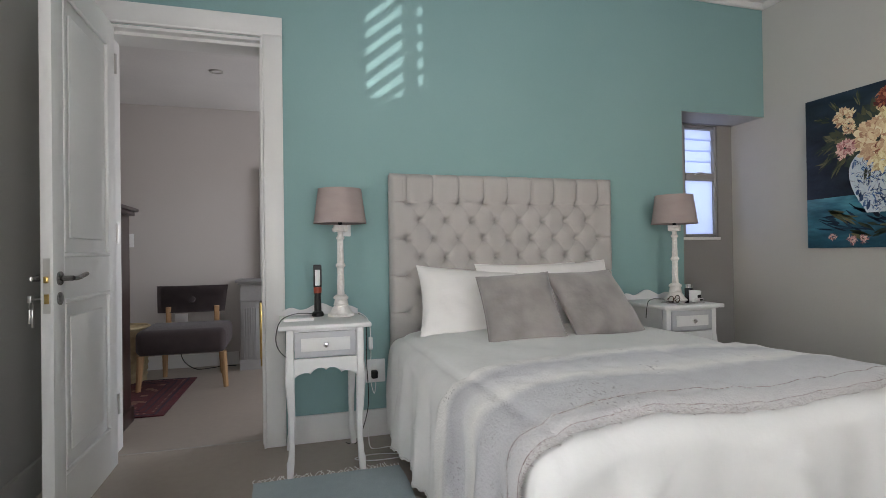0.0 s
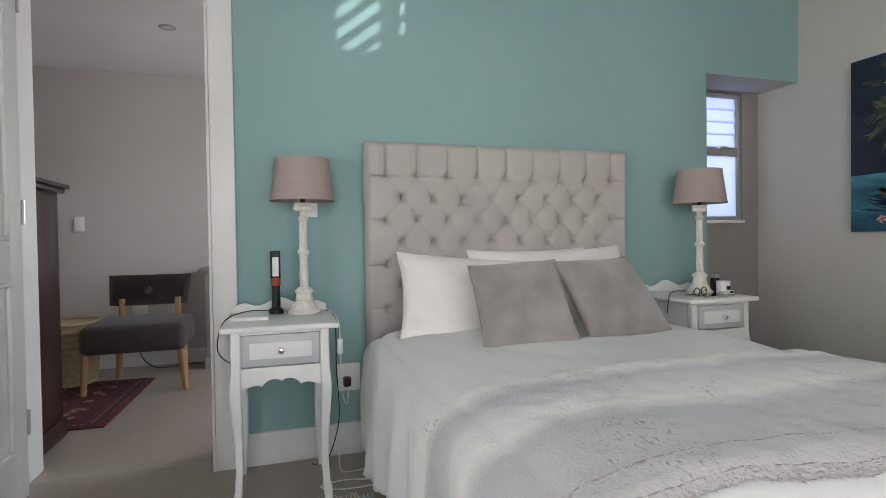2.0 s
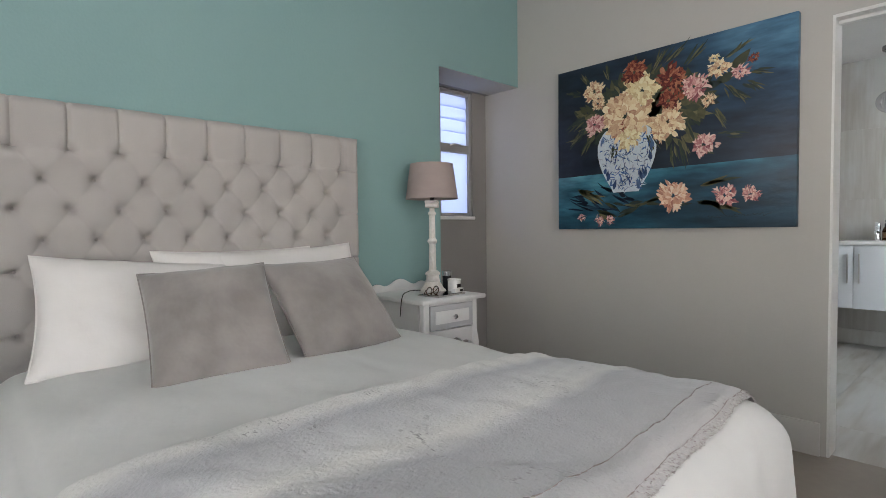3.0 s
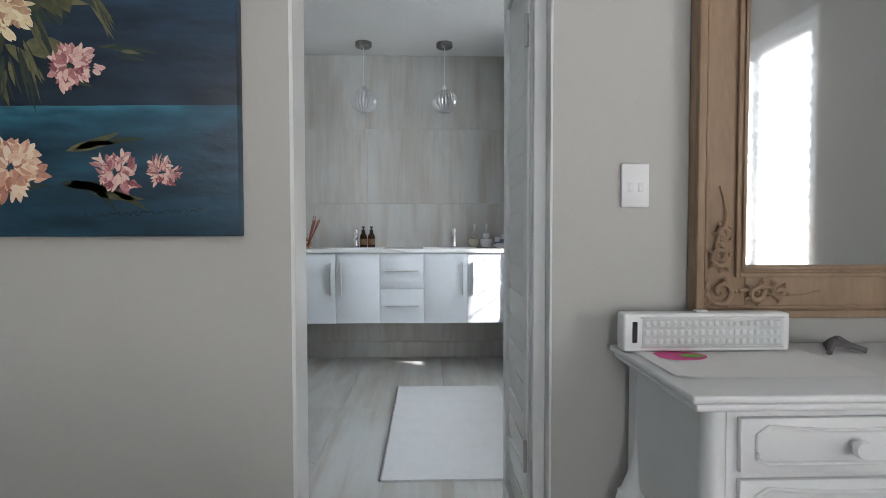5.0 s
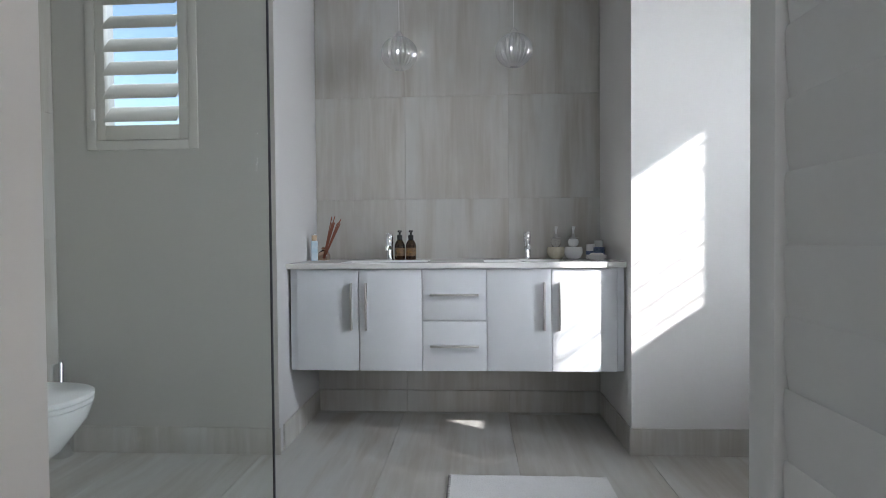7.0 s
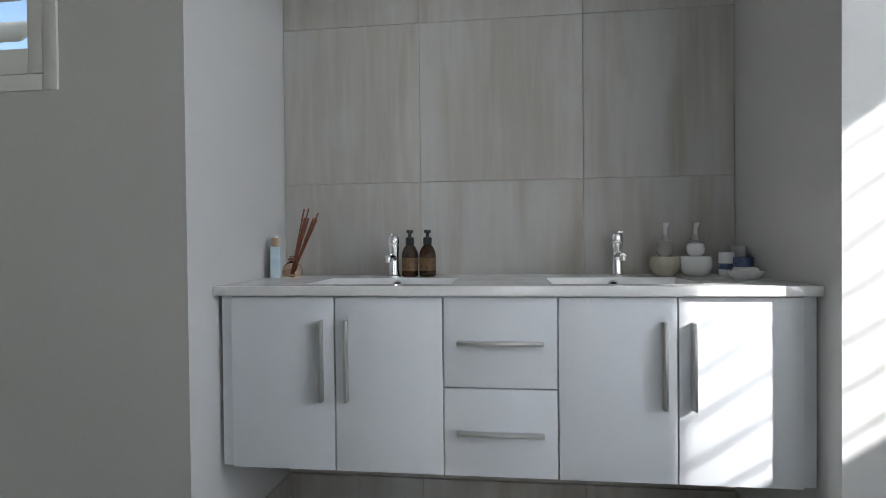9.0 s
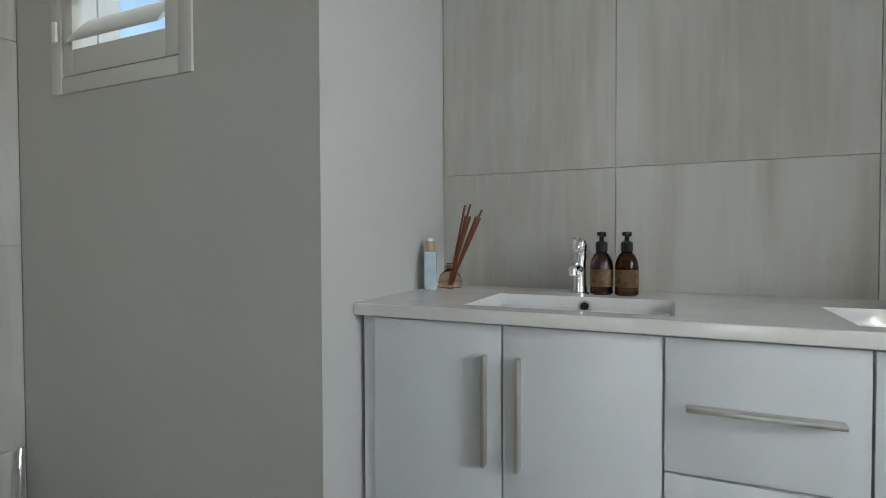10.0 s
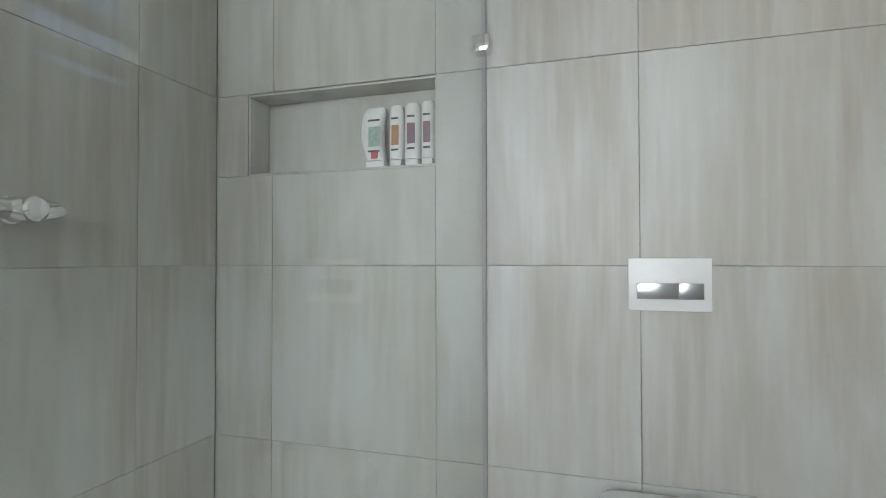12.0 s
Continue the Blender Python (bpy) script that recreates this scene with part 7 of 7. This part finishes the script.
part("riser", T([(0.05, -0.35, -0.05), (0.05, -0.35, 0.80)], 0.010, 12), CHROME, sm)
part("hand_shower", T(spline([(0.07, -0.34, 0.50), (0.11, -0.33, 0.60), (0.16, -0.33, 0.64)], 4), [0.012] * 6 + [0.02, 0.04, 0.045], 14), CHROME, sm)
gr = thing("floor_drain", "square steel shower drain grille", "drain", at=(4.33, 1.655, 0))
for k in range(6):
    part("bar", B(-0.09, 0.09, -0.06 + k * 0.022, -0.052 + k * 0.022, 0.0005, 0.003), STEEL, gr, smooth=0)
part("frame", B(-0.10, 0.10, -0.072, -0.063, 0.0005, 0.004), STEEL, gr, smooth=0)
part("frame", B(-0.10, 0.10, 0.062, 0.071, 0.0005, 0.004), STEEL, gr, smooth=0)

VIO = M("violet_print", (0.16, 0.05, 0.16), (0.24, 0.10, 0.12), 0.4, 60)
ORG = M("orange_print", (0.42, 0.17, 0.05), None, 0.4, 60)
GRN = M("grey_green_print", (0.16, 0.28, 0.20), (0.45, 0.5, 0.5), 0.4, 70)
REDP = M("red_print", (0.55, 0.06, 0.05), None, 0.4, 30)


def toiletry(x, w, h, print_m, label, curved=False):
    b = thing("shampoo_bottle", label, "bottle", "bottles in the shower niche", at=(x, YN + 0.065, 1.3585))
    bm = bmesh.new()
    rings = []
    for t in [k / 12 for k in range(13)]:
        bow = -0.016 * math.sin(math.pi * t) if curved else 0.0
        ww = w / 2 * (1.0 - (0.12 * (1 - t) if curved else 0) - 0.25 * max(0, t - 0.9) / 0.1)
        dd = 0.026 * (1 - 0.3 * max(0, t - 0.9) / 0.1)
        rings.append([bm.verts.new((bow + ww * math.copysign(abs(math.cos(a)) ** 0.7, math.cos(a)), dd * math.copysign(abs(math.sin(a)) ** 0.7, math.sin(a)), 0.028 + (h - 0.028) * t)) for a in [2 * math.pi * j / 20 for j in range(20)]])
    for p, q in zip(rings, rings[1:]):
        for i in range(20):
            bm.faces.new((p[i], p[(i + 1) % 20], q[(i + 1) % 20], q[i]))
    bm.faces.new(rings[0][::-1]), bm.faces.new(rings[-1])
    part("bottle", bm, WPLAST, b)
    part("cap", B(-w * 0.40, w * 0.40, -0.022, 0.022, 0.0, 0.0275, bev=0.004), WPLAST, b)
    part("print", B(-w * 0.24, w * 0.26, -0.0275, -0.0255, h * 0.36, h * 0.68, bev=0.0005), print_m, b, "coloured printed picture")
    bm = bmesh.new()
    for k in range(2):
        box(bm, -w * 0.26, w * 0.24, -0.0272, -0.0256, h * (0.27 + 0.5 * k), h * (0.30 + 0.5 * k))
    part("print_bar", bm, BLACK, b, "unreadable dark print", smooth=0)
    if curved:
        part("seal", B(-w * 0.12, w * 0.16, -0.0275, -0.0255, 0.034, 0.058, bev=0.002), REDP, b, "small red mark")


toiletry(4.134, 0.084, 0.207, GRN, "white curved shampoo bottle with green print", True)
toiletry(4.209, 0.050, 0.208, ORG, "white shampoo bottle with orange print")
toiletry(4.265, 0.054, 0.212, VIO, "white conditioner bottle with violet print")
toiletry(4.319, 0.046, 0.214, VIO, "slim white conditioner bottle with violet print")

# freestanding bath under the shuttered window
tubt = thing("bathtub", "white freestanding oval bathtub under the window", "bathtub")
bm = bmesh.new()
rings = []
for rx, ry, z in ((0.60, 0.26, 0.0), (0.66, 0.30, 0.05), (0.75, 0.345, 0.30), (0.80, 0.375, 0.56), (0.815, 0.385, 0.585), (0.80, 0.37, 0.592), (0.775, 0.35, 0.58), (0.72, 0.32, 0.40), (0.62, 0.26, 0.16), (0.50, 0.18, 0.12)):
    rings.append([bm.verts.new((4.53 + rx * math.cos(a), -0.155 + ry * math.copysign(abs(math.sin(a)) ** 0.85, math.sin(a)), z)) for a in [2 * math.pi * j / 56 for j in range(56)]])
for p, q in zip(rings, rings[1:]):
    for i in range(56):
        bm.faces.new((p[i], p[(i + 1) % 56], q[(i + 1) % 56], q[i]))
bm.faces.new(rings[0][::-1]), bm.faces.new(rings[-1])
part("shell", bm, CERAM, tubt, smooth=60)
part("waste", L(((0.03, 0), (0.03, 0.004), (0.001, 0.006)), 4.53, -0.155, 0.121, seg=18), CHROME, tubt)

# ---- tiles, piece by piece ----
J = 0.0007
tile_cache = {}


def tile(parent, axis, a0, a1, b0, b1, face, material, thick=0.0118):
    """One tile; axis is its normal, face the plane of its front, thick its depth behind that plane."""
    w, h = round(a1 - a0 - 2 * J, 4), round(b1 - b0 - 2 * J, 4)
    if w < 0.006 or h < 0.006:
        return
    key = (axis, w, h, thick, material.name)
    if key not in tile_cache:
        t = abs(thick)
        b = {"y": (-w / 2, w / 2, 0, t, -h / 2, h / 2), "-y": (-w / 2, w / 2, -t, 0, -h / 2, h / 2), "x": (0, t, -w / 2, w / 2, -h / 2, h / 2), "-x": (-t, 0, -w / 2, w / 2, -h / 2, h / 2), "z": (-w / 2, w / 2, -h / 2, h / 2, -t, 0), "-z": (-w / 2, w / 2, -h / 2, h / 2, 0, t)}[axis]
        tile_cache[key] = mesh_of("tile", B(*b, bev=0.0009, seg=1), material, 0)
    o = new("tile", tile_cache[key])
    o.parent = parent
    ac, bc = (a0 + a1) / 2, (b0 + b1) / 2
    o.location = {"y": (ac, face, bc), "x": (face, ac, bc), "z": (ac, bc, face)}[axis.strip("-")]


def cells(lo, hi, joints):
    c = [lo] + [j for j in joints if lo + 0.004 < j < hi - 0.004] + [hi]
    return list(zip(c, c[1:]))


ZJ = (0.435, 1.037, 1.639, 2.241)
# toilet and shower wall, with the niche left out
for x0, x1 in cells(3.534, XE - 0.001, (3.768, 4.363, 4.962)):
    for z0, z1 in cells(0.0, HBATH - 0.002, ZJ):
        if z0 > 1.0 and z1 < 1.7 and x1 < 4.4:
            tile(wall_n, "y", x0, x1, z0, 1.350, YN, TILE)
            if x0 < 3.6:
                tile(wall_n, "y", x0, 3.666, 1.350, z1, YN, TILE)
        else:
            tile(wall_n, "y", x0, x1, z0, z1, YN, TILE)
tile(wall_n, "y", 3.676, 4.359, 1.358, 1.629, YN + 0.110, TILE, 0.009)
tile(wall_n, "z", 3.668, 4.367, YN + 0.001, YN + 0.119, 1.358, TILE, 0.0075)
tile(wall_n, "-z", 3.668, 4.367, YN + 0.001, YN + 0.119, 1.629, TILE, 0.0075)
tile(wall_n, "-x", YN + 0.001, YN + 0.109, 1.358, 1.629, 3.676, TILE, 0.0075)
tile(wall_n, "x", YN + 0.001, YN + 0.109, 1.358, 1.629, 4.359, TILE, 0.0075)
# shower side wall
for y0, y1 in cells(1.722, YN - 0.002, (2.254, 2.856)):
    for z0, z1 in cells(0.0, HBATH - 0.002, ZJ):
        tile(wall_s, "-x", y0, y1, z0, z1, 3.534, TILE)
# vanity wall
for y0, y1 in cells(0.436, 2.098, (0.960, 1.563)):
    for z0, z1 in cells(0.128, HBATH - 0.002, (0.652, 1.255, 1.855)):
        tile(wall_v, "x", y0, y1, z0, z1, XV, TILE)
    tile(wall_v, "x", y0, y1, 0.0, 0.128, XV - 0.008, TILE)
sk1 = thing("baseboard_alcove", "tiled skirting round the vanity alcove", "baseboard", kind="structure")
tile(sk1, "y", 5.610, XV - 0.010, 0.0, 0.128, 2.090, TILE, 0.0098)
tile(sk1, "-y", 5.613, XV - 0.010, 0.0, 0.128, 0.444, TILE, 0.0098)
tile(sk1, "x", -0.9, 0.444, 0.0, 0.128, 5.603, TILE, 0.0098)
tile(sk1, "x", 2.09, YN - 0.002, 0.0, 0.128, 5.550, TILE, 0.0098)
# floor
FX = (3.767, 4.967, 6.167)
for x0, x1 in cells(XP + 0.052, XV - 0.001, FX):
    for y0, y1 in cells(YS + 0.001, YN - 0.001, (-0.838, -0.234, 0.370, 0.974, 1.578, 2.182, 2.786)):
        tile(floor_b, "z", x0, x1, y0, y1, 0.0, FTILE)
